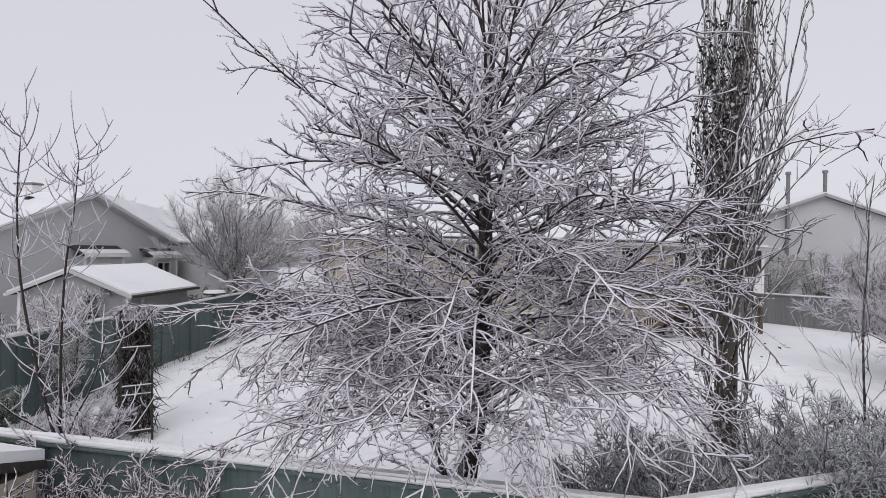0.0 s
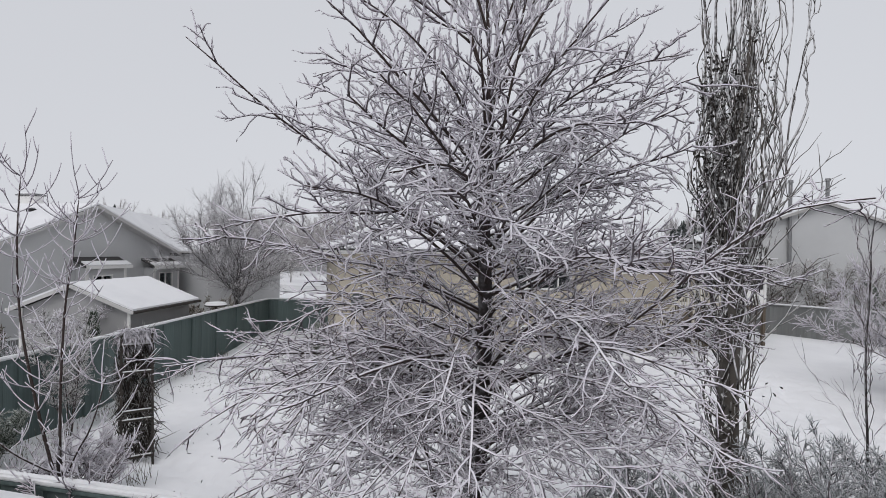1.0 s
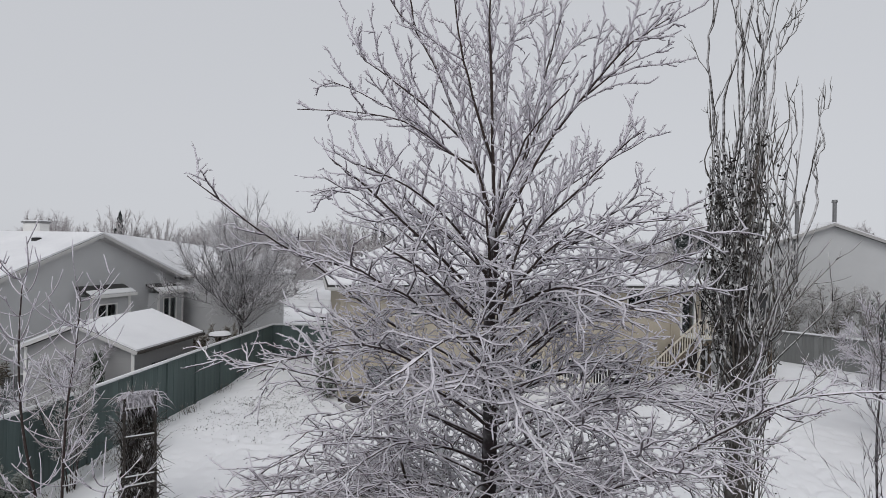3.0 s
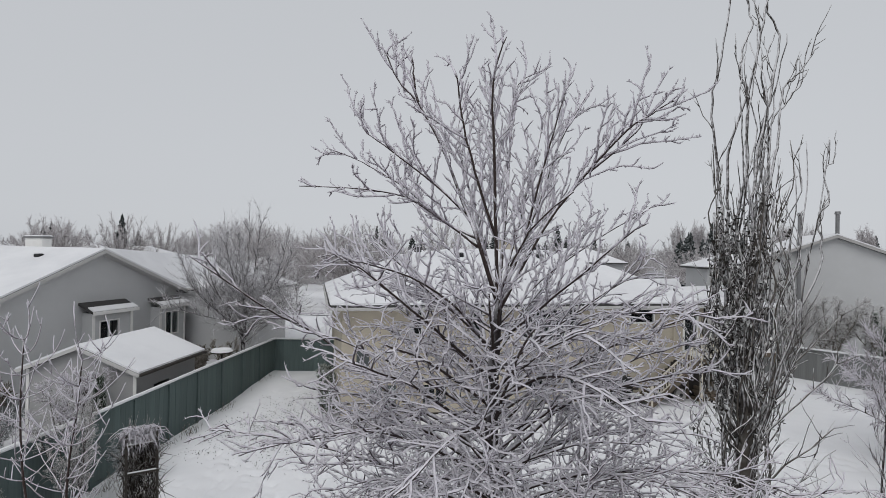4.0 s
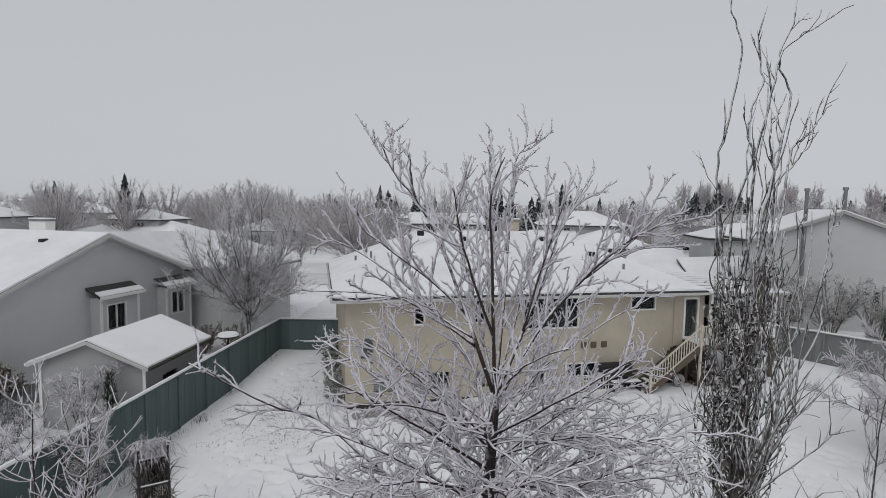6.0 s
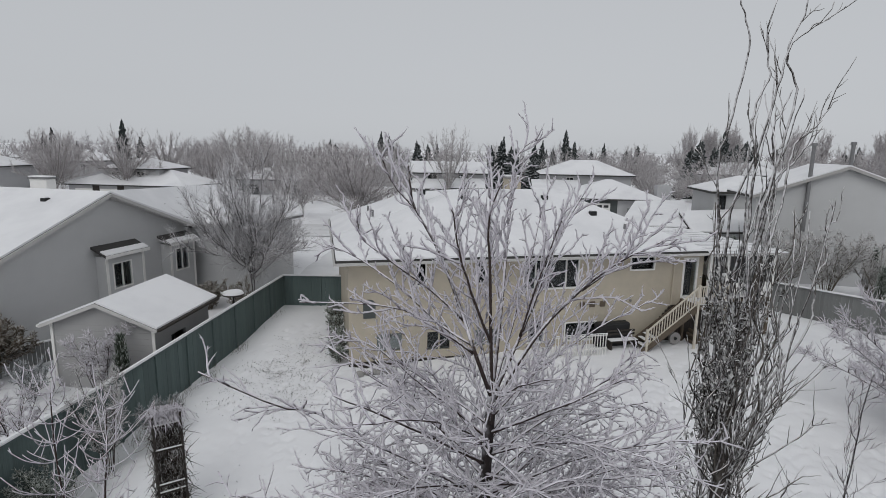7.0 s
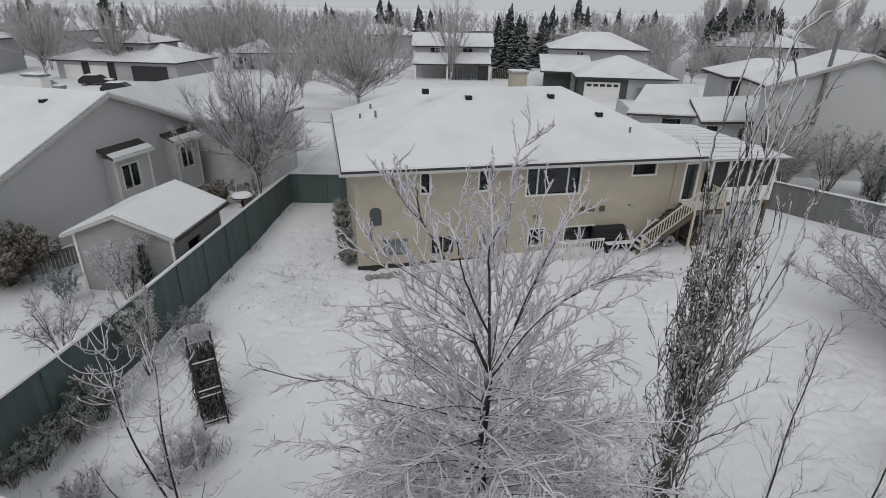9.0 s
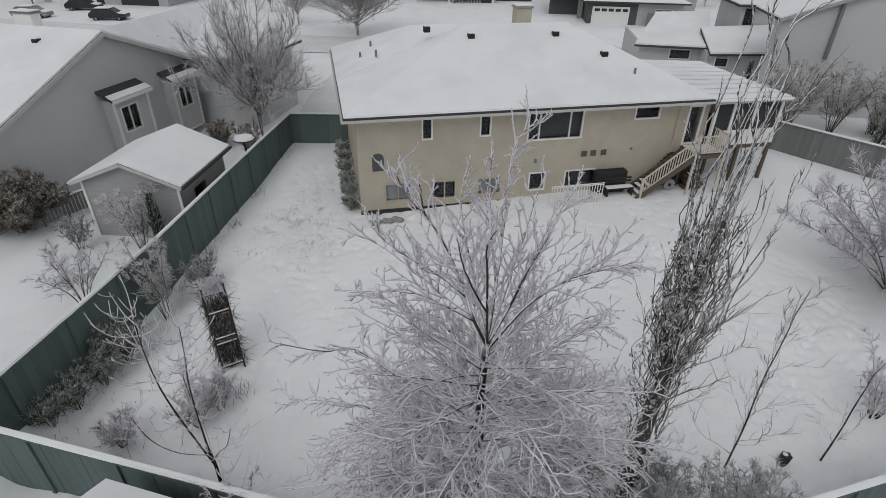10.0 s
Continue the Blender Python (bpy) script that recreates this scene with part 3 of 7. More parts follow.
def grey_house():
    """Local x runs along the gable wall (away from the walker), -y is outside."""
    d = math.degrees(math.atan2(0.977, 0.213))
    h = thing("gabled_house", pose(-18.35, 28.6, 0, 0, 0, d), "grey stucco house with gable, two bay windows, snowy roof", "house")
    # wall plane at y = 0.45, peak over x = 0
    half_r, half_l, top, slope = 6.4, 9.5, 6.82, 0.40
    wy = 0.45
    bm = bmesh.new()
    prof = [(-half_l, -0.9), (half_r - 0.5, -0.9), (half_r - 0.5, top - slope * (half_r - 0.5) - 0.2), (0, top - 0.2), (-half_l, top - slope * half_l - 0.2)]
    a = [bm.verts.new((x, wy, z)) for x, z in prof]
    b = [bm.verts.new((x, wy + 0.25, z)) for x, z in prof]
    bm.faces.new(a)
    bm.faces.new(b[::-1])
    for i in range(5):
        bm.faces.new((a[i], b[i], b[(i + 1) % 5], a[(i + 1) % 5]))
    part("gable_wall", bm, STUCCO_G, h, "plain grey stucco gable wall")
    for sx, ex in ((-1, -half_l - 0.6), (1, half_r)):
        for nm, mt, dz, th in (("roof", SHINGLE, 0.0, 0.18), ("snow", SNOW_ROOF, 0.10, 0.098)):
            bm = bmesh.new()
            y0 = 0.0 if nm == "roof" else 0.03
            slab(bm, [(0, y0, top + dz), (ex, y0, top - slope * abs(ex) + dz), (ex, 16, top - slope * abs(ex) + dz), (0, 16, top + dz)], th)
            if nm == "roof":
                r = part("roof", bm, mt, h)
            else:
                part("snow", bm, mt, r, "smooth blanket of white snow")
        bm = bmesh.new()
        beam(bm, (0, -0.02, top - 0.095), (ex, -0.02, top - slope * abs(ex) - 0.095), 0.05, 0.16)
        part("fascia", bm, TRIM_P, h)
        e2 = ex - (0.5 if sx > 0 else -0.6)
        part("soffit", slab(bmesh.new(), [(0, 0.01, top - 0.186), (e2, 0.01, top - slope * abs(e2) - 0.186), (e2, wy - 0.004, top - slope * abs(e2) - 0.186), (0, wy - 0.004, top - 0.186)], 0.02), TRIM_P, h)
    # body behind the gable, with its eave towards the yard
    part("side_wall", boxed(6.8, -3.7, -0.9, 7.05, 12, 4.3), STUCCO_G, h, "plain grey stucco side wall")
    part("side_wall", boxed(7.05, -3.7, -0.9, 12.3, -3.45, 4.3), STUCCO_G, h)
    part("side_wall", boxed(5.2, 0.7, -0.9, 6.8, 0.95, 4.3), STUCCO_G, h)
    for nm, mt, dz, th in (("roof", SHINGLE, 0.0, 0.16), ("snow", SNOW_ROOF, 0.10, 0.095)):
        bm = bmesh.new()
        e = 4.42
        rim = [(6.2, -4.3, e), (12.9, -4.3, e), (19.4, 9, e), (6.4, 9, 4.36), (0.12, 0.35, 6.83), (6.4, 0.03, 4.36)]
        v = [bm.verts.new((p[0], p[1], p[2] + dz)) for p in rim]
        lo = [bm.verts.new((p[0], p[1], p[2] + dz - th)) for p in rim]
        pk, pl = bm.verts.new((16.2, 5.0, 6.12 + dz)), bm.verts.new((16.2, 5.0, 6.12 + dz - th))
        for i in range(6):
            j = (i + 1) % 6
            bm.faces.new((v[i], v[j], pk))
            bm.faces.new((lo[j], lo[i], pl))
            bm.faces.new((v[j], v[i], lo[i], lo[j]))
        if nm == "roof":
            r = part("roof", bm, mt, h)
        else:
            part("snow", bm, mt, r, "smooth blanket of white snow")
    gutter(h, (6.14, -4.3, 4.33), (6.24, 0.4, 4.33), TRIM_G)
    for x0, x1, z0, z1, a, b in ((-0.93, 1.55, 0.75, 3.62, -0.58, 0.71), (3.75, 5.8, 0.3, 3.5, 4.13, 5.29)):
        bay(h, x0, x1, z0, z1, wy, a, b)
    for x, y, z in ((-1.2, 3.0, 6.37), (-4.5, 6.0, 5.0), (4.6, 0.9, 5.62)):
        roof_vent(h, x, y, z)
    return h


def bay(h, x0, x1, z0, z1, wy, a, b):
    """A boxed-out window with a little snow-capped lean-to hood."""
    yf = -0.25
    bw = part("bay_window", wall_cells(bmesh.new(), x0, x1, z0, z1 - 0.1, yf, yf + 0.12, [(a, 1.68, b, 3.12)]), STUCCO_G, h, "grey boxed bay with white corner trim")
    part("cheek", boxed(x0, yf + 0.12, z0, x0 + 0.1, wy, z1 - 0.1), STUCCO_G, bw)
    part("cheek", boxed(x1 - 0.1, yf + 0.12, z0, x1, wy, z1 - 0.1), STUCCO_G, bw)
    part("sill_board", boxed(x0 - 0.03, yf - 0.03, z0 - 0.1, x1 + 0.03, wy, z0 - 0.002), TRIM_W, bw)
    for x in (x0, x1):
        part("corner_trim", boxed(x - 0.08, yf - 0.03, z0, x + 0.08, yf - 0.003, z1 - 0.1), TRIM_W, bw)
    part("room_back", boxed(x0 + 0.1, wy + 1.0, z0, x1 - 0.1, wy + 1.05, z1), INSIDE, bw)
    window(bw, a, 1.68, b, 3.12, yf, splits=((a + b) / 2,))
    bm = bmesh.new()
    slab(bm, [(x0 - 0.25, yf - 0.25, z1), (x1 + 0.25, yf - 0.25, z1), (x1 + 0.25, wy, z1 + 0.45), (x0 - 0.25, wy, z1 + 0.45)], 0.13)
    hood = part("hood", bm, SHINGLE, bw, "dark shingle hood partly bare of snow")
    bm = bmesh.new()
    slab(bm, [(x0 - 0.22, yf - 0.22, z1 + 0.07), (x1 + 0.22, yf - 0.22, z1 + 0.07), (x1 + 0.22, yf + 0.12, z1 + 0.25), (x0 - 0.22, yf + 0.12, z1 + 0.25)], 0.065)
    part("snow", bm, SNOW_CAP, hood)
    part("fascia", boxed(x0 - 0.27, yf - 0.28, z1 - 0.16, x1 + 0.27, yf - 0.252, z1 + 0.01), TRIM_W, hood)
    return bw


G = grey_house()


# ---- fences ----
def fence_run(name, pts, height, board, mt, label, cap=True, gap=0.004, group="", snow=0.09):
    """A board fence: posts, rails, single boards, a cap rail and a ridge of snow on it."""
    f = tagged(thing(name, Matrix.Identity(4), label, "fence", group), kind="structure")
    rng = random.Random(len(pts) * 7 + int(abs(pts[0][0]) * 10))
    proto = finish("board", boxed(0, -0.012, 0, 1, 0.012, 1), mt)
    for (ax, ay), (bx, by) in zip(pts, pts[1:]):
        L = math.hypot(bx - ax, by - ay)
        ang = math.atan2(by - ay, bx - ax)
        n = max(1, round(L / board))
        w = L / n
        for i in range(n):
            s = (i + 0.5) / n
            z = ground_z(ax + (bx - ax) * s, ay + (by - ay) * s)
            ob = new("board", proto)
            top = height - z - rng.uniform(0.0, 0.02)
            m = Matrix.Translation((ax + (bx - ax) * i / n, ay + (by - ay) * i / n, z - 0.1)) @ Matrix.Rotation(ang, 4, "Z")
            ob.matrix_world = m @ Matrix.Translation((gap / 2, rng.uniform(-0.006, 0.006), 0)) @ Matrix.Diagonal((w - gap, 1, top + 0.1, 1))
            ob.parent = f
        k = max(1, round(L / 2.44))
        for i in range(k + 1):
            s = i / k
            x, y = ax + (bx - ax) * s, ay + (by - ay) * s
            bm = bmesh.new()
            m = Matrix.Translation((x, y, ground_z(x, y))) @ Matrix.Rotation(ang, 4, "Z")
            box(bm, -0.05, -0.075, -0.3, 0.05, 0.075, height - ground_z(x, y) - 0.01)
            bmesh.ops.transform(bm, matrix=m, verts=bm.verts)
            part("post", bm, mt, f)
        for i in range(k):
            p = [(ax + (bx - ax) * s, ay + (by - ay) * s) for s in (i / k, (i + 1) / k)]
            (x0, y0), (x1, y1) = p
            z0 = z1 = height
            lift = 0.004 * (i % 2)
            c = part("cap_rail", beam(bmesh.new(), (x0, y0, z0 + 0.02), (x1, y1, z1 + 0.02), 0.15, 0.04), mt, f)
            ex, ey = (x1 - x0) * 0.022, (y1 - y0) * 0.022
            bm = beam(bmesh.new(), (x0 - ex, y0 - ey, z0 + 0.042 + snow / 2), (x1 + ex, y1 + ey, z1 + 0.042 + snow / 2), 0.15 + 2 * lift, snow + lift)
            es = [e for e in bm.edges]
            bmesh.ops.bevel(bm, geom=es, offset=min(0.03, snow * 0.4), segments=2, affect="EDGES")
            part("snow", bm, SNOW_CAP, c)
    return f


fence_run("fence_left", [(-10.42, 32.2), (-10.95, 23.5), (-11.27, 17.0), (-11.95, 9.95), (-12.35, 8.55)], 1.60, 0.28, FENCE_GREEN, "weathered green board fence capped with snow")
fence_run("fence_back", [(-10.42, 32.2), (-5.9, 32.35)], 1.60, 0.28, FENCE_GREEN, "green board fence beside the cream house")
fence_run("fence_front", [(-12.35, 8.55), (2.2, 5.38)], 1.6, 0.28, FENCE_GREEN, "dark green board fence with a thick snow cap")
fence_run("fence_corner", [(2.2, 5.38), (13.5, 9.0)], 1.6, 0.28, FENCE_GREEN, "dark green board fence under snow near the shrubs")
fence_run("fence_right", [(16.2, 35.5), (18.9, 32.8), (23.0, 28.3), (27.5, 21.5)], 1.80, 0.19, FENCE_GREY, "tall grey weathered board fence with snow cap")


# ---- neighbour's shed ----
def garden_shed():
    s = thing("garden_shed", pose(-11.6, 20.2, 0, 0, 0, 87), "pale grey sided garden shed under a snowy gable roof", "shed")
    # local x along the depth (away), y to the neighbour's side
    L, W, eave, top = 4.9, 4.95, 2.25, 3.22
    ym = W / 2
    for x in (0.3, L - 0.4):
        bm = bmesh.new()
        prof = [(0.35, -0.7), (W - 0.35, -0.7), (W - 0.35, eave), (ym, top - 0.12), (0.35, eave)]
        a = [bm.verts.new((x, y, z)) for y, z in prof]
        b = [bm.verts.new((x + 0.12, y, z)) for y, z in prof]
        bm.faces.new(a)
        bm.faces.new(b[::-1])
        for i in range(5):
            bm.faces.new((a[i], b[i], b[(i + 1) % 5], a[(i + 1) % 5]))
        part("gable_wall", bm, SIDING_G, s)
    for k in range(11):
        z = -0.4 + k * 0.25
        part("siding_board", beam(bmesh.new(), (0.298, 0.36, z), (0.298, W - 0.36, z), 0.012, 0.246), SIDING_G, s)
    part("side_wall", wall_cells(bmesh.new(), 0.42, L - 0.4, -0.7, eave, 0.35, 0.47, [(1.5, -0.4, 2.6, 1.5)]), SIDING_G, s)
    part("side_wall", boxed(0.42, W - 0.47, -0.7, L - 0.4, W - 0.35, eave), SIDING_G, s)
    for y in (0.33, W - 0.33):
        part("corner_trim", boxed(0.24, y - 0.06, -0.5, 0.285, y + 0.06, eave), TRIM_W, s)
    part("doorway", boxed(1.5, 0.9, -0.1, 2.6, 0.95, 1.7), INSIDE, s)
    for y0, sg in ((0, 1), (W, -1)):
        r = part("roof", slab(bmesh.new(), [(0, y0, eave), (L, y0, eave), (L, ym, top), (0, ym, top)], 0.1), SHINGLE, s)
        bm = slab(bmesh.new(), [(0.02, y0 + 0.02 * sg, eave + 0.08), (L - 0.02, y0 + 0.02 * sg, eave + 0.08), (L - 0.02, ym, top + 0.09), (0.02, ym, top + 0.09)], 0.078)
        part("snow", bm, SNOW_ROOF, r, "smooth blanket of white snow")
        part("fascia", beam(bmesh.new(), (-0.02, y0, eave - 0.07), (-0.02, ym, top - 0.07), 0.03, 0.13), TRIM_P, s)
        part("gutter", beam(bmesh.new(), (0, y0 - 0.05 * sg, eave - 0.05), (L, y0 - 0.05 * sg, eave - 0.05), 0.09, 0.09), WOOD_DARK if sg == 1 else TRIM_W, s)
    return s


garden_shed()


# ---- the near yard's small shed roof, over the front fence ----
def near_shed():
    s = thing("storage_shed", pose(-7.35, 6.95, 0, 0, 0, -13), "small beige lean-to shed with a thick snow-covered roof", "shed")
    part("wall", boxed(0.1, -0.5, -0.3, 2.75, -0.05, 1.55), STUCCO_Y, s)
    r = part("roof", slab(bmesh.new(), [(0, 0.0, 1.70), (0, -0.62, 1.90), (2.85, -0.62, 1.83), (2.85, 0.0, 1.66)], 0.1), WOOD_DARK, s)
    part("snow", slab(bmesh.new(), [(0.02, -0.02, 1.83), (0.02, -0.6, 2.03), (2.83, -0.6, 1.96), (2.83, -0.02, 1.79)], 0.125), SNOW_ROOF, r)
    part("fascia", beam(bmesh.new(), (0, -0.64, 1.73), (2.85, -0.64, 1.66), 0.03, 0.26), TRIM_G, s)
    return s


near_shed()


# ---- the big rimed tree in the yard ----
def leafless(rng, limb_pts, limb_rad, subs, twigs, sub_len, twig_len, droop, spurs=3, fat=1.0, start=0.15):
    """Side branches, twigs and spurs of one limb: three lists of strands."""
    B, T, S = [], [], []
    n = len(limb_pts)
    for i in range(subs):
        f = start + (1 - start) * (i + rng.uniform(0, 0.9)) / subs
        k = min(int(f * (n - 1)), n - 2)
        q = f * (n - 1) - k
        p = limb_pts[k] * (1 - q) + limb_pts[k + 1] * q
        d = unit(limb_pts[k + 1] - limb_pts[k])
        way = side_ways(rng, d, 1, 0.8)[0]
        way = unit(way * np.array([1, 1, 0.7]) + np.array([0, 0, 0.05]))
        L = sub_len * (1 - 0.72 * f) * rng.uniform(0.6, 1.25)
        r = min(0.013, limb_rad[k] * 0.6) * fat
        sp, sr = strand(rng, p, way, L, max(r, 0.009 * fat), 0.0065 * fat, 6, 0.16, droop * rng.uniform(0.2, 1.2))
        B.append((sp, sr))
        for j in range(twigs):
            g = (j + rng.uniform(0.1, 0.9)) / twigs
            kk = min(int(g * 5), 4)
            qq = g * 5 - kk
            p2 = sp[kk] * (1 - qq) + sp[kk + 1] * qq
            w2 = side_ways(rng, unit(sp[kk + 1] - sp[kk]), 1, 0.75)[0]
            L2 = twig_len * (1.05 - 0.5 * g) * rng.uniform(0.5, 1.3)
            tp, tr = strand(rng, p2, w2, L2, 0.0072 * fat, 0.0052 * fat, 4, 0.2, droop * rng.uniform(-0.4, 1.2))
            T.append((tp, tr))
            for s in range(spurs):
                h = rng.uniform(0.2, 1.0)
                ks = min(int(h * 3), 2)
                p3 = tp[ks] + (tp[ks + 1] - tp[ks]) * (h * 3 - ks)
                w3 = side_ways(rng, unit(tp[ks + 1] - tp[ks]), 1, 0.9)[0] + np.array([0, 0, 0.25])
                S.append(strand(rng, p3, w3, rng.uniform(0.05, 0.15), 0.0062 * fat, 0.0048 * fat, 3, 0.2, 0.1))
    return B, T, S


def side_shoot(rng, d, turn, angle):
    """A way that leaves direction d at an angle, turned about it; turn 0 and pi lie level."""
    level = np.cross(d, (0, 0, 1.0))
    level = unit(level) if np.linalg.norm(level) > 0.2 else np.array([1.0, 0, 0])
    over = np.cross(level, d)
    return unit(d * math.cos(angle) + (level * math.cos(turn) + over * math.sin(turn)) * math.sin(angle))


def along(pts, f):
    n = len(pts) - 1
    k = min(int(f * n), n - 1)
    return pts[k] + (pts[k + 1] - pts[k]) * (f * n - k), unit(pts[k + 1] - pts[k]), k


def crown_of(rng, pts, rad, gap, L0, twig_gap, twig_len, up, bend, fat, spur_gap=0.06, start=0.25, flat=0.5):
    """Straight side branches that leave a limb by turns, their fine shoots, and stubs of rime on both."""
    B, T, S = [], [], []
    length = np.linalg.norm(np.diff(pts, axis=0), axis=1).sum()
    s, hand = start * length, rng.integers(0, 2)

    def stubs(line, L, r, rest):
        for q in range(int(L / spur_gap * rng.uniform(0.6, 1.2))):
            p, d, _ = along(line, rng.uniform(rest, 1.0))
            w = side_shoot(rng, d, rng.uniform(0, 6.28), rng.uniform(0.6, 1.1)) + (0, 0, 0.25)
            S.append(strand(rng, p, w, rng.uniform(0.015, 0.055), r, r * 0.8, 3, 0.1, 0.0))
    while s < 0.985 * length:
        f = s / length
        p, d, k = along(pts, f)
        hand = 1 - hand
        turn = math.pi * hand + rng.normal(0, flat)
        if d[2] > 0.75:
            turn = rng.uniform(0, 6.28)
        way = side_shoot(rng, d, turn, rng.uniform(0.55, 0.95)) + (0, 0, up)
        L = L0 * (1.08 - 0.72 * f) * rng.uniform(0.4, 1.3)
        sp, sr = strand(rng, p, way, L, max(0.55 * rad[k], 0.0118 * fat), 0.0058 * fat, 7, 0.15, bend * rng.uniform(0.2, 1.4))
        B.append((sp, sr))
        stubs(sp, L, 0.0068 * fat, 0.35)
        g = 0.16 * L + rng.uniform(0, twig_gap)
        side = rng.integers(0, 2)
        while g < L:
            p2, d2, _ = along(sp, g / L)
            side = 1 - side
            w2 = side_shoot(rng, d2, math.pi * side + rng.normal(0, 0.75), rng.uniform(0.5, 0.95)) + (0, 0, up * 0.8)
            L2 = twig_len * (1.15 - 0.65 * g / L) * rng.uniform(0.3, 1.35)
            tp, tr = strand(rng, p2, w2, L2, 0.0080 * fat, 0.0048 * fat, 4, 0.22, bend * rng.uniform(-0.2, 1.2) + up * 0.5)
            T.append((tp, tr))
            stubs(tp, L2, 0.0062 * fat, 0.1)
            g += twig_gap * rng.uniform(0.6, 1.4)
        s += gap * rng.uniform(0.6, 1.4) * (0.6 + 1.1 * f)
    return B, T, S


def big_tree():
    rng = np.random.default_rng(11)
    off = np.array([0.30, 6.4, 0.0])
    tree = thing("yard_tree", pose(*off), "bare deciduous tree thickly coated in white hoar frost", "tree")
    trunk = spline([(0.28, 6.42, -0.3), (0.32, 6.4, 1.39), (0.44, 6.4, 2.21), (0.49, 6.37, 3.15), (0.50, 6.35, 4.21), (0.47, 6.33, 5.27), (0.52, 6.35, 6.5)], 30)
    t_rad = np.linspace(0.135, 0.055, 30)
    tubes("trunk", [(trunk - off, t_rad)], BARK_TREE, tree, 10, "dark bark trunk dusted with frost")
    # (way points, radius at the foot, radius at the tip)
    limbs = []
    # a second stem that leaves the foot of the trunk
    limbs.append((spline([(0.33, 6.39, 0.5), (0.12, 6.3, 1.3), (-0.15, 6.2, 2.2), (-0.35, 6.0, 3.2), (-0.6, 5.8, 4.1)], 14), 0.05, 0.012))
    leaders = [
        [(0.52, 6.35, 6.44), (0.25, 6.1, 7.22), (0.11, 6.3, 7.6), (-0.16, 6.3, 8.3), (-0.43, 6.3, 8.75), (-0.69, 6.3, 9.06), (-0.91, 6.29, 9.5)],
        [(0.52, 6.35, 6.44), (0.47, 6.2, 7.22), (0.42, 5.9, 8.13), (0.38, 5.6, 8.61), (0.47, 5.33, 9.11)],
        [(0.52, 6.4, 6.45), (0.61, 6.6, 7.41), (0.73, 7.2, 8.51), (0.82, 7.6, 9.27), (1.17, 7.8, 9.63)],
        [(0.52, 6.35, 6.45), (0.83, 6.4, 7.22), (1.07, 6.5, 7.82), (1.31, 6.6, 8.5), (1.61, 6.75, 9.05)],
        [(0.52, 6.35, 6.35), (0.99, 6.2, 7.29), (1.43, 6.0, 7.92), (1.75, 5.7, 8.3), (1.95, 5.6, 8.41), (2.19, 5.53, 8.53)],
    ]
    inner = [
        [(0.17, 6.25, 7.44), (-0.22, 6.25, 7.81), (-0.67, 6.2, 8.15), (-0.99, 6.2, 8.4), (-1.08, 6.17, 8.63)],
        [(0.25, 6.15, 7.2), (-0.15, 6.3, 7.4), (-0.55, 6.4, 7.72), (-1.11, 6.6, 8.05), (-1.46, 6.7, 8.21)],
        [(0.27, 6.15, 7.1), (-0.08, 6.1, 7.37), (-0.52, 6.05, 7.65), (-0.94, 6.0, 7.72), (-1.68, 5.95, 7.76)],
        [(0.5, 6.35, 6.1), (-0.0, 6.5, 6.4), (-0.69, 6.7, 6.77), (-1.29, 6.9, 7.02), (-1.77, 7.0, 6.97)],
        [(-0.43, 6.3, 8.75), (-0.5, 6.27, 8.9), (-0.535, 6.23, 9.1)],
        [(0.52, 6.35, 6.5), (0.75, 6.6, 7.3), (1.0, 6.9, 8.2), (1.25, 7.2, 9.1)],
        [(0.52, 6.35, 6.5), (0.3, 6.7, 7.4), (0.1, 7.0, 8.3), (0.05, 7.2, 9.0)],
        [(1.43, 6.0, 7.92), (1.75, 5.95, 8.2), (1.95, 5.95, 8.45), (2.02, 5.95, 8.65)],
        [(0.52, 6.35, 6.2), (1.1, 6.5, 6.8), (1.8, 6.6, 7.3), (2.4, 6.6, 7.65)],
        [(0.52, 6.35, 6.0), (1.1, 6.9, 6.6), (1.6, 7.5, 7.2), (2.0, 8.0, 7.7)],
        [(0.52, 6.35, 6.1), (0.2, 6.9, 6.8), (-0.3, 7.5, 7.4), (-0.7, 8.0, 8.0)],
        [(0.52, 6.35, 6.1), (0.5, 5.7, 6.7), (0.65, 5.0, 7.2), (0.9, 4.5, 7.5)],
        [(0.5, 6.35, 5.8), (0.1, 5.7, 6.4), (-0.4, 5.1, 6.8), (-0.8, 4.7, 6.95)],
        [(0.5, 6.35, 5.7), (1.1, 5.8, 6.2), (1.7, 5.2, 6.5), (2.1, 4.9, 6.5)],
        [(0.5, 6.35, 5.5), (-0.1, 6.3, 6.05), (-0.8, 6.3, 6.6), (-1.6, 6.35, 7.1)],
        [(0.83, 6.4, 7.22), (0.95, 6.2, 7.9), (1.05, 6.0, 8.4), (1.15, 5.9, 8.8)],
        [(0.47, 6.2, 7.22), (0.2, 5.9, 7.9), (0.0, 5.7, 8.5), (-0.1, 5.6, 8.9)],
        [(0.61, 6.6, 7.41), (0.5, 6.9, 8.2), (0.45, 7.1, 8.8), (0.45, 7.2, 9.3)],
    ]
    for pts in leaders:
        limbs.append((spline(pts, 16), 0.026, 0.0075))
    for pts in inner:
        limbs.append((spline(pts, 13), 0.017, 0.0072))
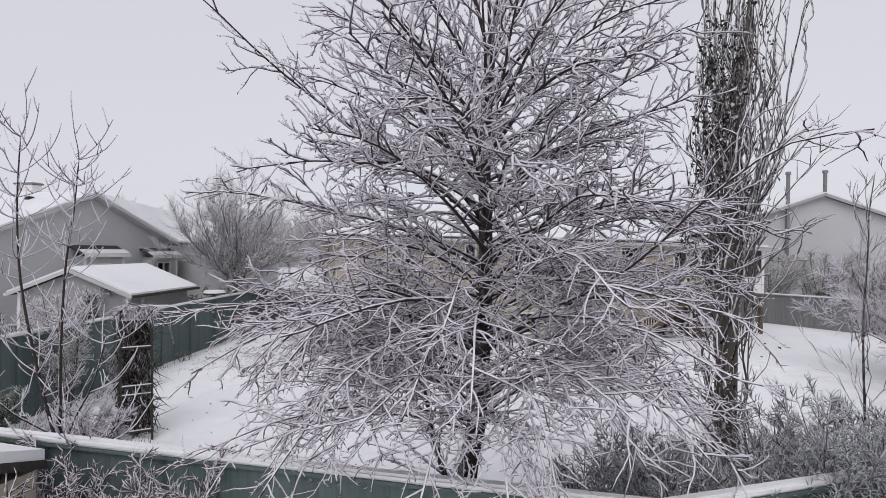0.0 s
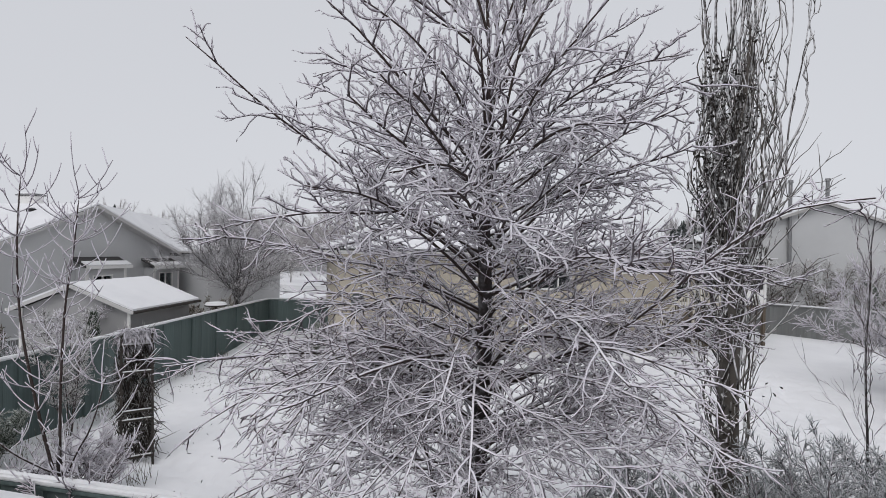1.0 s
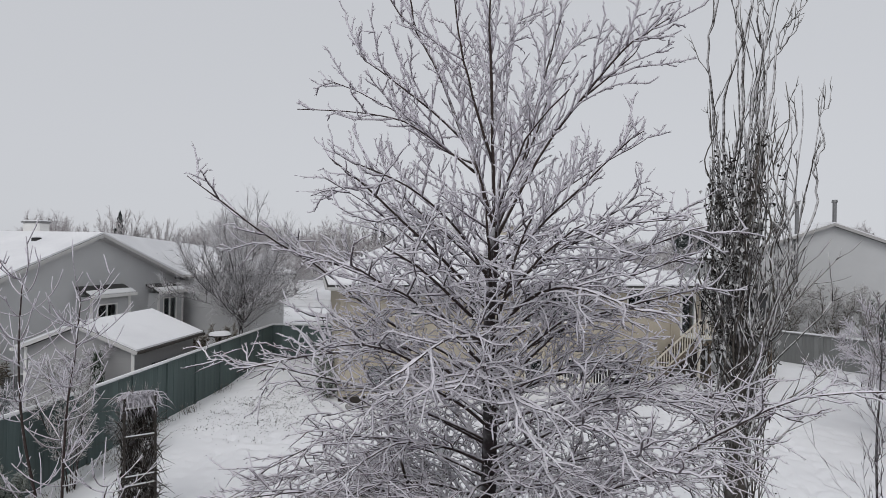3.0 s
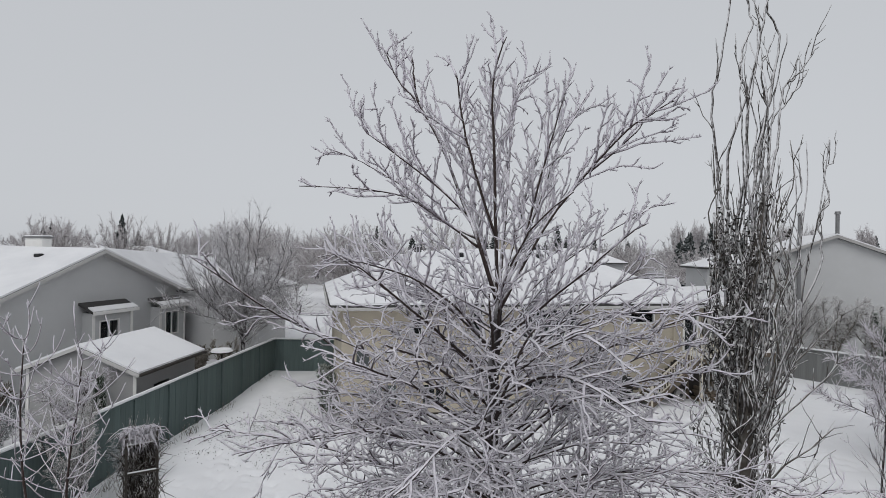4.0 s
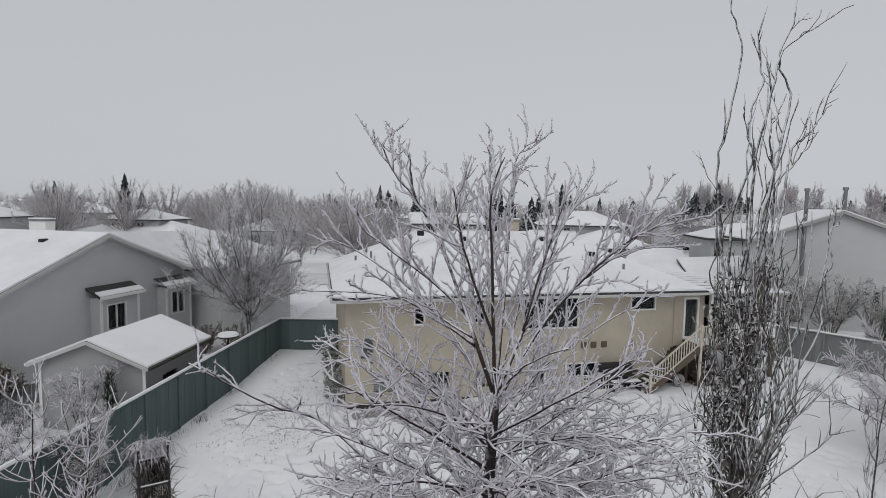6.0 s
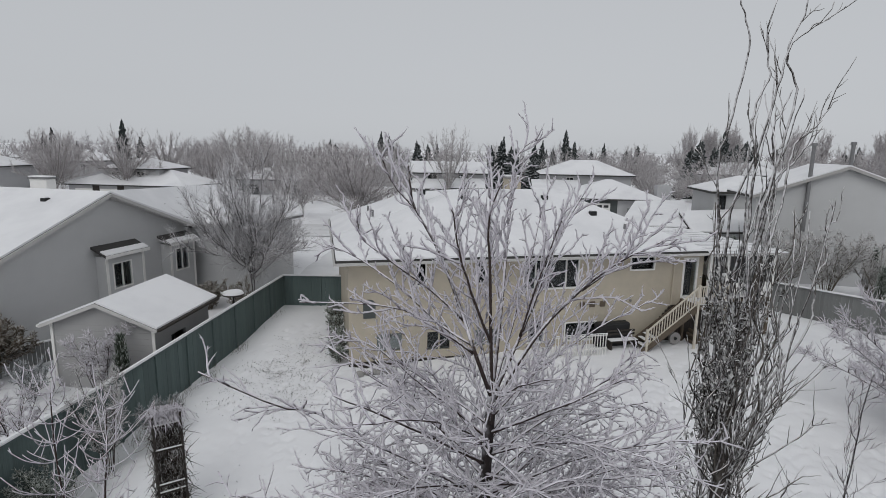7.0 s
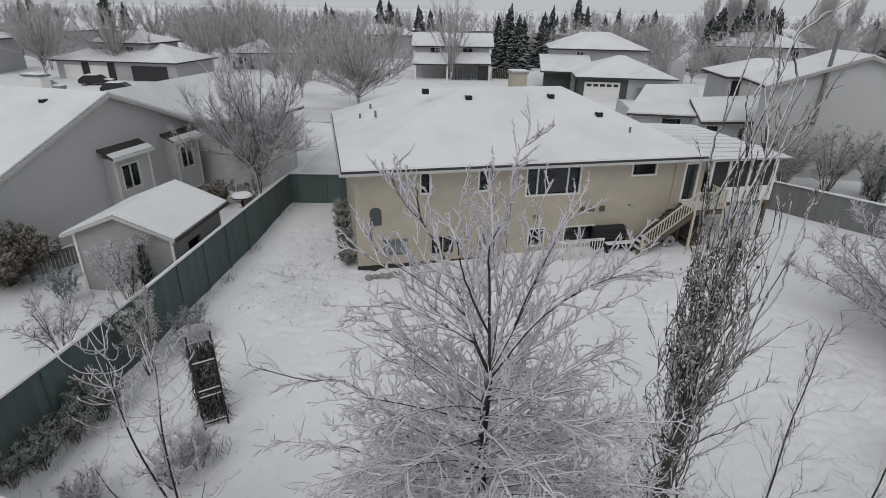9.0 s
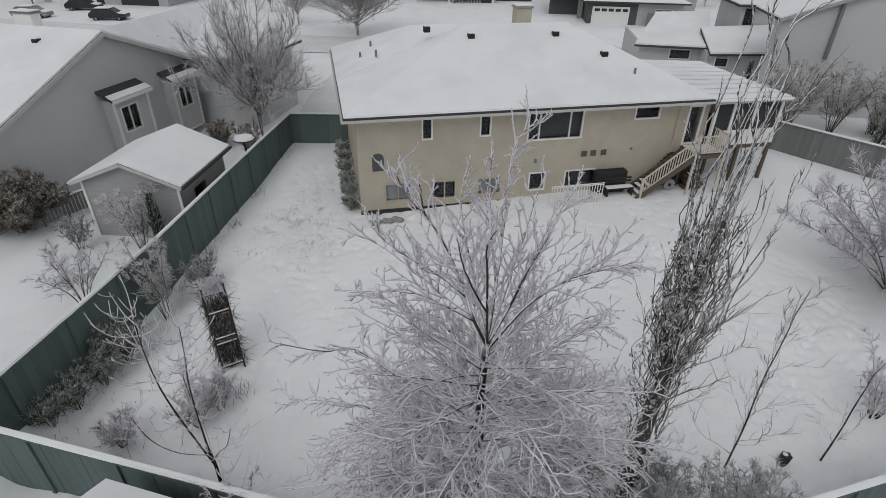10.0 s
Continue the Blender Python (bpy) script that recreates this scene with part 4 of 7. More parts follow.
    marked = [
        [(0.44, 6.36, 4.57), (0.1, 6.4, 4.96), (-0.58, 6.5, 5.29), (-1.0, 6.55, 5.56), (-1.64, 6.6, 6.04), (-2.06, 6.2, 6.37), (-2.74, 5.75, 6.96)],
        [(0.44, 6.36, 4.5), (-0.35, 6.1, 5.1), (-0.89, 5.9, 5.11), (-1.46, 5.7, 5.08), (-2.21, 5.5, 4.94)],
        [(0.54, 6.36, 4.67), (0.89, 6.3, 4.97), (1.38, 6.2, 5.43), (1.96, 6.0, 5.67), (2.46, 5.86, 5.84), (2.73, 5.8, 5.88)],
        [(0.46, 6.36, 3.11), (0.77, 6.2, 3.22), (1.12, 6.0, 3.5), (1.57, 5.6, 3.79), (1.99, 5.2, 4.15), (2.43, 4.7, 4.72), (2.85, 4.45, 5.0), (3.48, 4.28, 5.12)],
        [(0.46, 6.36, 3.05), (1.34, 6.1, 3.6), (2.31, 6.2, 3.77), (3.06, 6.3, 4.02), (3.59, 6.3, 3.9)],
        [(0.45, 6.36, 3.0), (1.4, 6.6, 3.4), (2.4, 6.8, 3.7), (3.3, 6.9, 3.8)],
        [(0.45, 6.36, 3.1), (-0.6, 6.2, 3.5), (-1.7, 5.9, 3.6), (-2.9, 5.7, 3.45)],
        [(0.48, 6.36, 4.0), (-0.7, 6.5, 4.5), (-1.9, 6.6, 4.75), (-2.89, 6.59, 4.82)],
        [(0.48, 6.36, 4.4), (1.3, 6.8, 4.7), (2.3, 7.2, 4.75), (3.33, 7.44, 4.62)],
        [(0.48, 6.36, 5.0), (1.2, 6.9, 5.4), (2.1, 7.5, 5.65), (3.0, 7.98, 5.69)],
        [(0.48, 6.36, 4.2), (1.5, 6.2, 4.6), (2.8, 6.1, 4.65), (3.93, 6.16, 4.38)],
        [(0.5, 6.36, 4.9), (0.4, 5.6, 5.3), (0.1, 4.8, 5.5), (-0.35, 4.0, 5.35)],
        [(0.5, 6.36, 5.3), (0.9, 5.6, 5.8), (1.2, 4.9, 5.9), (1.5, 4.3, 5.75)],
        [(0.45, 6.36, 3.6), (0.9, 5.5, 3.9), (1.5, 4.7, 3.9), (2.2, 4.0, 3.7)],
        [(0.45, 6.36, 3.4), (0.0, 5.4, 3.7), (-0.6, 4.6, 3.7), (-1.3, 4.0, 3.45)],
    ]
    for pts in marked:
        limbs.append((spline(pts, 16), 0.033, 0.0085))
    # the rest of the crown, round the trunk by the golden angle
    n = 74
    for i in range(n):
        f = (i + 0.5) / n
        p0 = along(trunk, (1.9 + 4.1 * f + 0.3) / 6.8)[0]
        az = i * 2.39996 + rng.normal(0, 0.2)
        reach = (3.1 - 1.2 * f) * rng.uniform(0.7, 1.08)
        rise = math.tan(radians(4 + 34 * f + rng.normal(0, 5)))
        d = np.array([math.cos(az), math.sin(az), 0.0])
        bow = 0.36 * (1 - f) ** 1.2 * reach
        pts = [p0, p0 + d * reach * 0.33 + (0, 0, reach * 0.33 * rise + bow * 0.5), p0 + d * reach * 0.68 + (0, 0, reach * 0.68 * rise + bow * 0.45), p0 + d * reach + (0, 0, reach * rise - bow * 0.7)]
        limbs.append((spline(pts, 12), 0.024, 0.0085))
    # low boughs that arch out and hang towards the snow
    for i in range(30):
        p0 = along(trunk, (rng.uniform(1.7, 3.3) + 0.3) / 6.8)[0]
        a = 1.9 + i * 0.15 if i < 25 else rng.uniform(0, 6.28)
        d = np.array([math.cos(a), math.sin(a), 0.0])
        R = rng.uniform(2.3, 3.2)
        limbs.append((spline([p0, p0 + d * R * 0.35 + (0, 0, 0.35), p0 + d * R * 0.7 + (0, 0, 0.4), p0 + d * R + (0, 0, rng.uniform(-0.3, 0.25))], 12), 0.02, 0.008))
    BR, UB, TW, SP, LT, LS = [], [], [], [], [], []
    for pts, r0, r1 in limbs:
        pts = pts + np.cumsum(rng.normal(0, 0.012, pts.shape), axis=0) * np.linspace(0, 1, len(pts))[:, None]
        rad = r1 + (r0 - r1) * (1 - np.linspace(0, 1, len(pts))) ** 1.25
        tubes("limb", [(pts - off, rad)], BARK_LIMB, tree, 7)
        zm = pts[:, 2].mean()
        front = pts[-1][1] < 5.0
        if zm > 6.5:
            q = crown_of(rng, pts, rad, 0.13, 0.92, 0.12, 0.25, 0.26, 0.50, 1.22, 0.04, 0.20, 1.2)
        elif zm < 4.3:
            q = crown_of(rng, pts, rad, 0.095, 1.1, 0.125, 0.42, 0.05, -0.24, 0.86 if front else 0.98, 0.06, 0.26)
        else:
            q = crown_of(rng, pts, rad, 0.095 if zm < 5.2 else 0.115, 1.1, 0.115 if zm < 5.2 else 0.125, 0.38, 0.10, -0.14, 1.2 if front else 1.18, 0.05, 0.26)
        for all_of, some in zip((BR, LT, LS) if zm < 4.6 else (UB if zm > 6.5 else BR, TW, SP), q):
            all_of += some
    sh = lambda q: [(p - off, r) for p, r in q]
    tagged(tubes("fine_branch", sh(BR), BARK_FINE, tree, 4), "thin branches with rime on top", kind="stuff")
    tagged(tubes("crown_branch", sh(UB), TWIG, tree, 4), "upper branches thickly furred with white rime", kind="stuff")
    tagged(slivers("twig", sh(TW), TWIG, tree, 1.2), "dense white rimed twigs", kind="stuff")
    tagged(slivers("spur", thin(sh(SP), [0, 2]), TWIG, tree, 1.5), "tiny frosted spurs", kind="stuff")
    tagged(slivers("low_twig", sh(LT) + thin(sh(LS), [0, 2]), TWIG_LOW, tree, 1.2), "fine low twigs with rime on top, darkened for crown shade", kind="stuff")
    return tree


big_tree()


# ---- the tall upright poplar ----
def poplar():
    rng = np.random.default_rng(5)
    base = np.array([4.25, 8.1, 0.0])
    tree = thing("columnar_poplar", pose(*base), "tall narrow poplar with twisting bare stems and withered leaves", "tree")
    trunk = spline([(0, 0, -0.2), (0.02, 0, 2), (0.06, 0.0, 4), (0.1, 0.05, 6.2), (0.3, 0.0, 8)], 24)
    tubes("trunk", [(trunk, 0.035 + 0.185 * np.linspace(1, 0, 24) ** 1.2)], BARK_POP, tree, 10, "grey-brown furrowed trunk")
    stems, twigs = [], []
    marked = [
        [(-0.05, 5.0), (-0.12, 6.5), (-0.09, 7.8), (-0.14, 8.3), (-0.24, 9.25), (-0.14, 9.9), (0.03, 10.8), (-0.05, 11.2), (-0.15, 11.6)],
        [(0.05, 5.2), (0.0, 7.0), (0.0, 8.0), (0.02, 8.75), (0.25, 9.4), (0.45, 10.2), (0.6, 10.85), (0.9, 11.15), (1.15, 11.3), (1.65, 11.6)],
        [(0.05, 6.0), (0.1, 7.5), (0.25, 8.6), (0.25, 9.4), (0.18, 9.75), (0.24, 10.1), (0.42, 10.55), (0.36, 11.0), (0.5, 11.6)],
        [(0.1, 5.5), (0.2, 7.2), (0.32, 8.5), (0.62, 9.6), (0.78, 10.3), (0.62, 10.85), (0.78, 11.25), (0.85, 11.7)],
        [(0.15, 5.0), (0.42, 7.6), (0.7, 8.7), (0.84, 9.5), (1.1, 9.8), (1.4, 10.2)],
        [(0.1, 3.5), (0.24, 4.2), (0.5, 5.3), (0.84, 6.1), (1.28, 6.95), (1.3, 7.55), (1.48, 7.9), (1.45, 8.3), (1.6, 8.5)],
        [(0.1, 5.5), (0.35, 7.0), (0.62, 8.2), (0.66, 9.0), (0.95, 9.4), (1.15, 9.7)],
        [(0.0, 4.5), (0.22, 6.5), (0.35, 7.6), (0.5, 8.9), (0.42, 9.7), (0.62, 10.3)],
    ]
    for i in range(52):
        a = i * 2.4
        if i < len(marked):
            dy = rng.uniform(-0.15, 0.15)
            pts = spline([(x - 0.042 * max(0.0, z - 4.5), dy + 0.1 * math.sin(z + i), z) for x, z in marked[i]], 34)
            pts = pts + rng.normal(0, 0.012, pts.shape)
            rad = np.linspace(0.023, 0.0085, 34)
        else:
            # stems leave the trunk low and sweep up beside it in long slow bends
            z0 = rng.uniform(2.3, 4.6) if i % 6 else rng.uniform(0.2, 1.4)
            top = z0 + rng.uniform(2.6, 5.0)
            R = rng.uniform(0.25, 0.58) if i % 6 else rng.uniform(0.2, 0.3)
            c, sn = math.cos(a), math.sin(a)
            turn = rng.uniform(-0.5, 0.5)
            way = []
            for q in np.linspace(0, 1, 9):
                r = 0.06 + (R - 0.06) * min(1.0, q * 2.2) ** 0.8 * (1 + 0.25 * q)
                way.append((r * (c - turn * q * sn) + 0.05 + 0.045 * max(0, z0 + (top - z0) * q - 4) + rng.normal(0, 0.07), r * (sn + turn * q * c) + rng.normal(0, 0.07), z0 + (top - z0) * q))
            pts = spline(way, 30)
            rad = np.linspace(rng.uniform(0.013, 0.022), 0.006, 30)
        tubes("stem", [(pts, rad)], BARK_POP if i >= len(marked) and i % 3 == 0 else STEM_POP, tree, 6)
        m = len(pts) - 1
        for j in range(5):
            k = rng.integers(m // 3, m)
            d = unit(pts[k + 1] - pts[k - 1])
            w = side_ways(rng, d, 1, 0.5)[0] + np.array([0, 0, 0.6])
            tp = strand(rng, pts[k], w, rng.uniform(0.25, 0.8), 0.0085, 0.0055, 6, 0.16, 0.6)
            twigs.append(tp)
            for q in range(2):
                twigs.append(strand(rng, tp[0][rng.integers(1, 5)], w + rng.normal(0, 0.45, 3), rng.uniform(0.1, 0.25), 0.0065, 0.005, 3, 0.2, 0.3))
    for i in range(14):
        top = rng.uniform(8.2, 10.6)
        x0 = rng.uniform(-0.2, 0.3)
        zs = np.linspace(rng.uniform(4.5, 6.0), top, 7)
        line = [(x0 + (z - 5) * rng.uniform(0.02, 0.10) + rng.normal(0, 0.05), rng.normal(0, 0.12), z) for z in zs]
        tubes("stem", [(spline(line, 26) + rng.normal(0, 0.008, (26, 3)), np.linspace(0.015, 0.008, 26))], STEM_POP, tree, 5)
    # wide side branches low on the open side
    for i in range(12):
        z0 = rng.uniform(2.9, 4.9)
        a = rng.uniform(-0.9, 0.9) if i < 13 else rng.uniform(0, 6.28)
        d = np.array([math.cos(a), math.sin(a), 1.3])
        sp = strand(rng, (0.05, 0, z0), d, rng.uniform(1.3, 2.3), 0.019, 0.007, 9, 0.10, 0.5)
        tubes("stem", [sp], BARK_POP if i % 2 else STEM_POP, tree, 5)
        for j in range(10):
            k = rng.integers(3, 9)
            twigs.append(strand(rng, sp[0][k], unit(sp[0][k] - sp[0][k - 1]) + rng.normal(0, 0.4, 3), rng.uniform(0.2, 0.7), 0.0075, 0.005, 5, 0.15, 0.3))
    # withered leaves, in clumps on the shaded side and thin elsewhere
    bm = bmesh.new()
    for c in range(215):
        a = rng.normal(3.2, 0.6) if c < 130 else rng.uniform(0, 6.28)
        z = rng.uniform(0.9, 7.6) if c % 3 else rng.uniform(5.0, 7.8)
        r = (rng.uniform(0.36, 0.8 if z < 5 else 0.6) if c < 130 else rng.uniform(0.15, 0.6)) * (0.6 if z < 2.6 else 1.0)
        q = np.array([0.05 + 0.04 * max(0, z - 4) + r * math.cos(a), r * math.sin(a), z])
        foot = np.array([0.05, 0, z - 0.75])
        twigs.append((spline([foot, foot + (q - foot) * [0.6, 0.6, 0.4], q - [0, 0, 0.12], q + [0, 0, 0.1]], 6), np.linspace(0.0085, 0.005, 6)))
        for k in range(rng.integers(4, 12)):
            leaf(bm, rng, q + rng.normal(0, 0.06, 3) * [1, 1, 1.5], rng.uniform(0.03, 0.055))
    tagged(tubes("twig", twigs, TWIG_POP, tree, 3), "thin upright twigs with rime", kind="stuff")
    tagged(part("leaf", bm, LEAF_DRY, tree, "curled dark withered leaves still hanging"), kind="stuff")
    return tree


def leaf(bm, rng, c, s):
    """A curled, folded leaf of two small blades."""
    r = Matrix.Rotation(rng.uniform(0, 6.28), 3, "Z") @ Matrix.Rotation(rng.uniform(-1.2, 1.2), 3, "X")
    q = [Vector(p) * s for p in ((0, 0.9, 0), (0.6, 0.1, 0.35), (0, -1.0, 0.1), (-0.6, 0.1, 0.3), (0, 0.1, -0.15))]
    v = [bm.verts.new(r @ p + Vector(c)) for p in q]
    bm.faces.new((v[0], v[1], v[4]))
    bm.faces.new((v[1], v[2], v[4]))
    bm.faces.new((v[2], v[3], v[4]))
    bm.faces.new((v[3], v[0], v[4]))


poplar()


# ---- smaller rimed trees and shrubs ----
SHRUB_DARK = frosted("rimed_brown_shrub", (0.07, 0.052, 0.056), (0.66, 0.63, 0.67), cover=0.36, grain=11)
def bush_tree(name, x, y, height, spread, stems, label, category, seed, twig=TWIG, bark=BARK_LIMB, r0=0.03, subs=9, up=1.6, tw=6, sub_len=0.7, z0=0.0, group="", first=0.25, scale=1.0, dome=0.0):
    rng = np.random.default_rng(seed)
    tree = thing(name, pose(x, y, ground_z(x, y)), label, category, group)
    BR, TW, SP = [], [], []
    for i in range(stems):
        a = i * 2.4 + rng.normal(0, 0.3)
        lean = spread * math.sqrt((i + 0.5) / stems)
        e = np.array([lean * math.cos(a), lean * math.sin(a), height * rng.uniform(0.72, 1.0) * (1 - dome * (lean / spread) ** 2)])
        s = np.array([0.06 * math.cos(a), 0.06 * math.sin(a), -0.05]) + e * np.array([0.05, 0.05, z0])
        m1 = s + (e - s) * np.array([0.25, 0.25, 0.36])
        m2 = s + (e - s) * np.array([0.62, 0.62, 0.70])
        pts = spline([s, m1 + rng.normal(0, 0.03 * height * 0.3, 3), m2 + rng.normal(0, 0.04 * height * 0.3, 3), e], 10)
        rad = np.linspace(r0 * rng.uniform(0.7, 1.1), max(0.006, r0 * 0.2), 10)
        tubes("stem", [(pts, rad)], bark, tree, 5)
        b, t, sp = leafless(rng, pts, rad, subs, tw, sub_len, sub_len * 0.42, 0.45 if up > 1 else -0.2, 1, start=first)
        BR += b
        TW += t
        SP += sp
    fat = lambda q: [(p, np.asarray(r) * scale) for p, r in q]
    tagged(slivers("fine_branch", thin(fat(BR), [0, 2, 4, 5]), bark, tree), kind="stuff")
    tagged(slivers("twig", thin(fat(TW), [0, 2, 3]) + thin(fat(SP), [0, 2]), twig, tree, 1.5), kind="stuff")
    return tree



def candelabra_sapling():
    """A young tree with a single foot, two leaders and thick rimed shoots that turn upward."""
    rng = np.random.default_rng(21)
    base = np.array([-5.6, 8.0, 0.0])
    tree = thing("sapling", pose(*base), "young sapling with thick frosted shoots turning upward", "sapling")
    foot = spline([(0, 0, -0.1), (0.02, 0.0, 0.9), (-0.02, -0.05, 1.7)], 8)
    tubes("trunk", [(foot, np.linspace(0.046, 0.036, 8))], BARK_TREE, tree, 8)
    mains = [[(0.01, -0.02, 1.0), (-0.28, -0.08, 2.2), (-0.47, -0.2, 3.5), (-0.52, -0.25, 4.6), (-0.45, -0.3, 5.7)],
             [(0.0, -0.03, 1.15), (0.0, -0.05, 2.6), (0.08, -0.1, 3.8), (0.22, -0.15, 4.6), (0.32, -0.2, 5.4)],
             [(0, 0, 1.1), (0.35, -0.2, 1.7), (0.7, -0.4, 2.2), (0.95, -0.5, 2.9)],
             [(0, 0, 1.3), (-0.5, -0.35, 1.8), (-0.9, -0.5, 2.4), (-1.1, -0.55, 3.2)],
             [(0, 0, 1.0), (-0.3, 0.5, 1.5), (-0.6, 0.8, 2.2), (-0.7, 0.9, 3.0)],
             [(0, 0, 0.8), (0.4, -0.5, 1.2), (0.9, -0.9, 1.5), (1.4, -1.2, 1.7)]]
    T = []
    for k, m in enumerate(mains):
        pts = spline(m, 16)
        tubes("limb", [(pts, np.linspace(0.026 if k < 2 else 0.016, 0.009, 16))], BARK_LIMB, tree, 6)
        for i in range(36 if k < 2 else 13):
            q = pts[int(15.9 * rng.uniform(0.12, 1) ** 0.7)]
            a = rng.uniform(0, 6.28)
            L = rng.uniform(0.4, 1.15)
            sp = strand(rng, q, (math.cos(a), math.sin(a), 0.15), L, 0.0098, 0.007, 9, 0.06, 1.25)
            T.append(sp)
            for j in range(2):
                T.append(strand(rng, sp[0][rng.integers(2, 8)], (rng.normal(0, 0.6), rng.normal(0, 0.6), 0.5), rng.uniform(0.08, 0.4), 0.0085, 0.0065, 5, 0.08, 0.8))
    tagged(tubes("twig", T, TWIG, tree, 4), kind="stuff")
    return tree


candelabra_sapling()


def leader_sapling(x, y, height, lean, label, seed, shoots):
    """One upright leader with long side shoots that sweep up beside it."""
    rng = np.random.default_rng(seed)
    tree = thing("sapling", pose(x, y, ground_z(x, y)), label, "sapling")
    pts = spline([(0, 0, -0.1), (lean[0] * 0.2 + 0.03, lean[1] * 0.2, height * 0.3), (lean[0] * 0.7 - 0.05, lean[1] * 0.7, height * 0.7), (lean[0], lean[1], height)], 18)
    pts = pts + np.cumsum(rng.normal(0, 0.018, (18, 3)), axis=0) * np.linspace(0, 1, 18)[:, None] * [1, 1, 0]
    rad = np.linspace(0.027, 0.007, 18)
    tubes("trunk", [(pts, rad)], BARK_TREE, tree, 7)
    B, T = [], []
    for i in range(shoots):
        f = 0.12 + 0.8 * (i + rng.uniform(0, 0.8)) / shoots
        p, d, k = along(pts, f)
        L = height * 0.36 * (1.1 - 0.8 * f) * rng.uniform(0.6, 1.3)
        sp = strand(rng, p, side_shoot(rng, d, rng.uniform(0, 6.28), rng.uniform(0.4, 0.75)), L, max(0.34 * rad[k], 0.0055), 0.0035, 10, 0.24, 0.8)
        B.append(sp)
        for j in range(rng.integers(5, 10)):
            p2, d2, _ = along(sp[0], rng.uniform(0.25, 0.95))
            T.append(strand(rng, p2, side_shoot(rng, d2, rng.uniform(0, 6.28), 0.6) + (0, 0, 0.3), L * rng.uniform(0.12, 0.4), 0.0052, 0.0035, 4, 0.22, 0.4))
    tagged(tubes("fine_branch", B, BARK_LIMB, tree, 5), kind="stuff")
    tagged(slivers("twig", T, SHRUB_DARK, tree, 1.2), kind="stuff")
    return tree


leader_sapling(7.31, 9.34, 5.9, (0.1, 0.05), "slender bare sapling lightly frosted", 22, 26)
leader_sapling(10.07, 9.74, 3.6, (0.25, 0.0), "thin leaning sapling with few branches", 23, 12)
bush_tree("ornamental_tree", 17.2, 17.6, 6.2, 4.9, 34, "wide low tree white with hoar frost", "tree", 24, r0=0.05, subs=22, tw=9, sub_len=1.3, scale=1.35, dome=0.55, first=0.3)
bush_tree("bare_shrub", 12.4, 11.3, 2.3, 1.3, 9, "open frosted shrub in the snowy yard", "shrub", 25, r0=0.022, subs=12, tw=7, sub_len=0.7)
for i, (x, y, h, s) in enumerate([(1.9, 6.6, 1.9, 0.8), (2.8, 6.5, 2.2, 0.9), (3.7, 6.4, 2.5, 1.05), (4.5, 6.55, 2.85, 1.1), (5.3, 6.8, 2.95, 1.1), (6.1, 7.0, 2.85, 1.05), (6.8, 7.3, 2.6, 0.9), (3.1, 8.2, 1.8, 0.9), (4.9, 8.0, 1.9, 0.8), (4.6, 5.7, 2.5, 0.9), (5.5, 5.95, 2.6, 1.0)]):
    bush_tree("shrub", x, y, h, s, 21, "dense grey-green shrub powdered with frost by the fence", "shrub", 40 + i, twig=SHRUB, bark=SHRUB_DARK, r0=0.012, subs=14, tw=8, sub_len=0.5, group="shrubs along the corner fence", dome=0.2, scale=0.62)
for i, (x, y, h, s) in enumerate([(-7.15, 10.15, 1.35, 0.85), (-4.35, 6.0, 2.15, 1.2), (-3.2, 5.7, 2.0, 0.9), (-6.75, 10.75, 1.15, 0.6), (-8.9, 9.35, 1.0, 0.6)]):
    bush_tree("shrub", x, y, h, s, 12, "bare many-stemmed shrub rimed with frost", "shrub", 60 + i, twig=SHRUB_DARK if i in (1, 2) else TWIG, bark=SHRUB_DARK, r0=0.014, subs=10, tw=7, sub_len=0.5)


# ---- the house beyond the grey fence ----
def gable_box(h, x0, x1, y0, y1, eave, top, wall, ridge="y", over=0.5, z0=-0.3, walls=True, back=0.0):
    """A walled block under a two-sided snowy roof."""
    if walls:
        if ridge == "y":
            xm = (x0 + x1) / 2
            yb = y1 - back
            for y in (y0, yb - 0.2):
                bm = bmesh.new()
                sl = (top - eave) / ((x1 - x0) / 2 + over)
                prof = [(x0, z0), (x1, z0), (x1, eave + sl * over - 0.12), (xm, top - 0.12), (x0, eave + sl * over - 0.12)]
                a = [bm.verts.new((x, y, z)) for x, z in prof]
                b = [bm.verts.new((x, y + 0.2, z)) for x, z in prof]
                bm.faces.new(a)
                bm.faces.new(b[::-1])
                for i in range(5):
                    bm.faces.new((a[i], b[i], b[(i + 1) % 5], a[(i + 1) % 5]))
                part("gable_wall", bm, wall, h)
            for x in (x0, x1 - 0.2):
                part("side_wall", boxed(x, y0 + 0.2, z0, x + 0.2, yb - 0.2, eave), wall, h)
    xm = (x0 + x1) / 2
    for xe in (x0 - over, x1 + over):
        r = part("roof", slab(bmesh.new(), [(xm, y0 - over, top), (xe, y0 - over, eave), (xe, y1 + over, eave), (xm, y1 + over, top)], 0.16), SHINGLE, h)
        part("snow", slab(bmesh.new(), [(xm, y0 - over + 0.03, top + 0.1), (xe, y0 - over + 0.03, eave + 0.1), (xe, y1 + over, eave + 0.1), (xm, y1 + over, top + 0.1)], 0.097), SNOW_ROOF, r)
        part("fascia", beam(bmesh.new(), (xm, y0 - over - 0.02, top - 0.1), (xe, y0 - over - 0.02, eave - 0.1), 0.04, 0.2), TRIM_G, h)


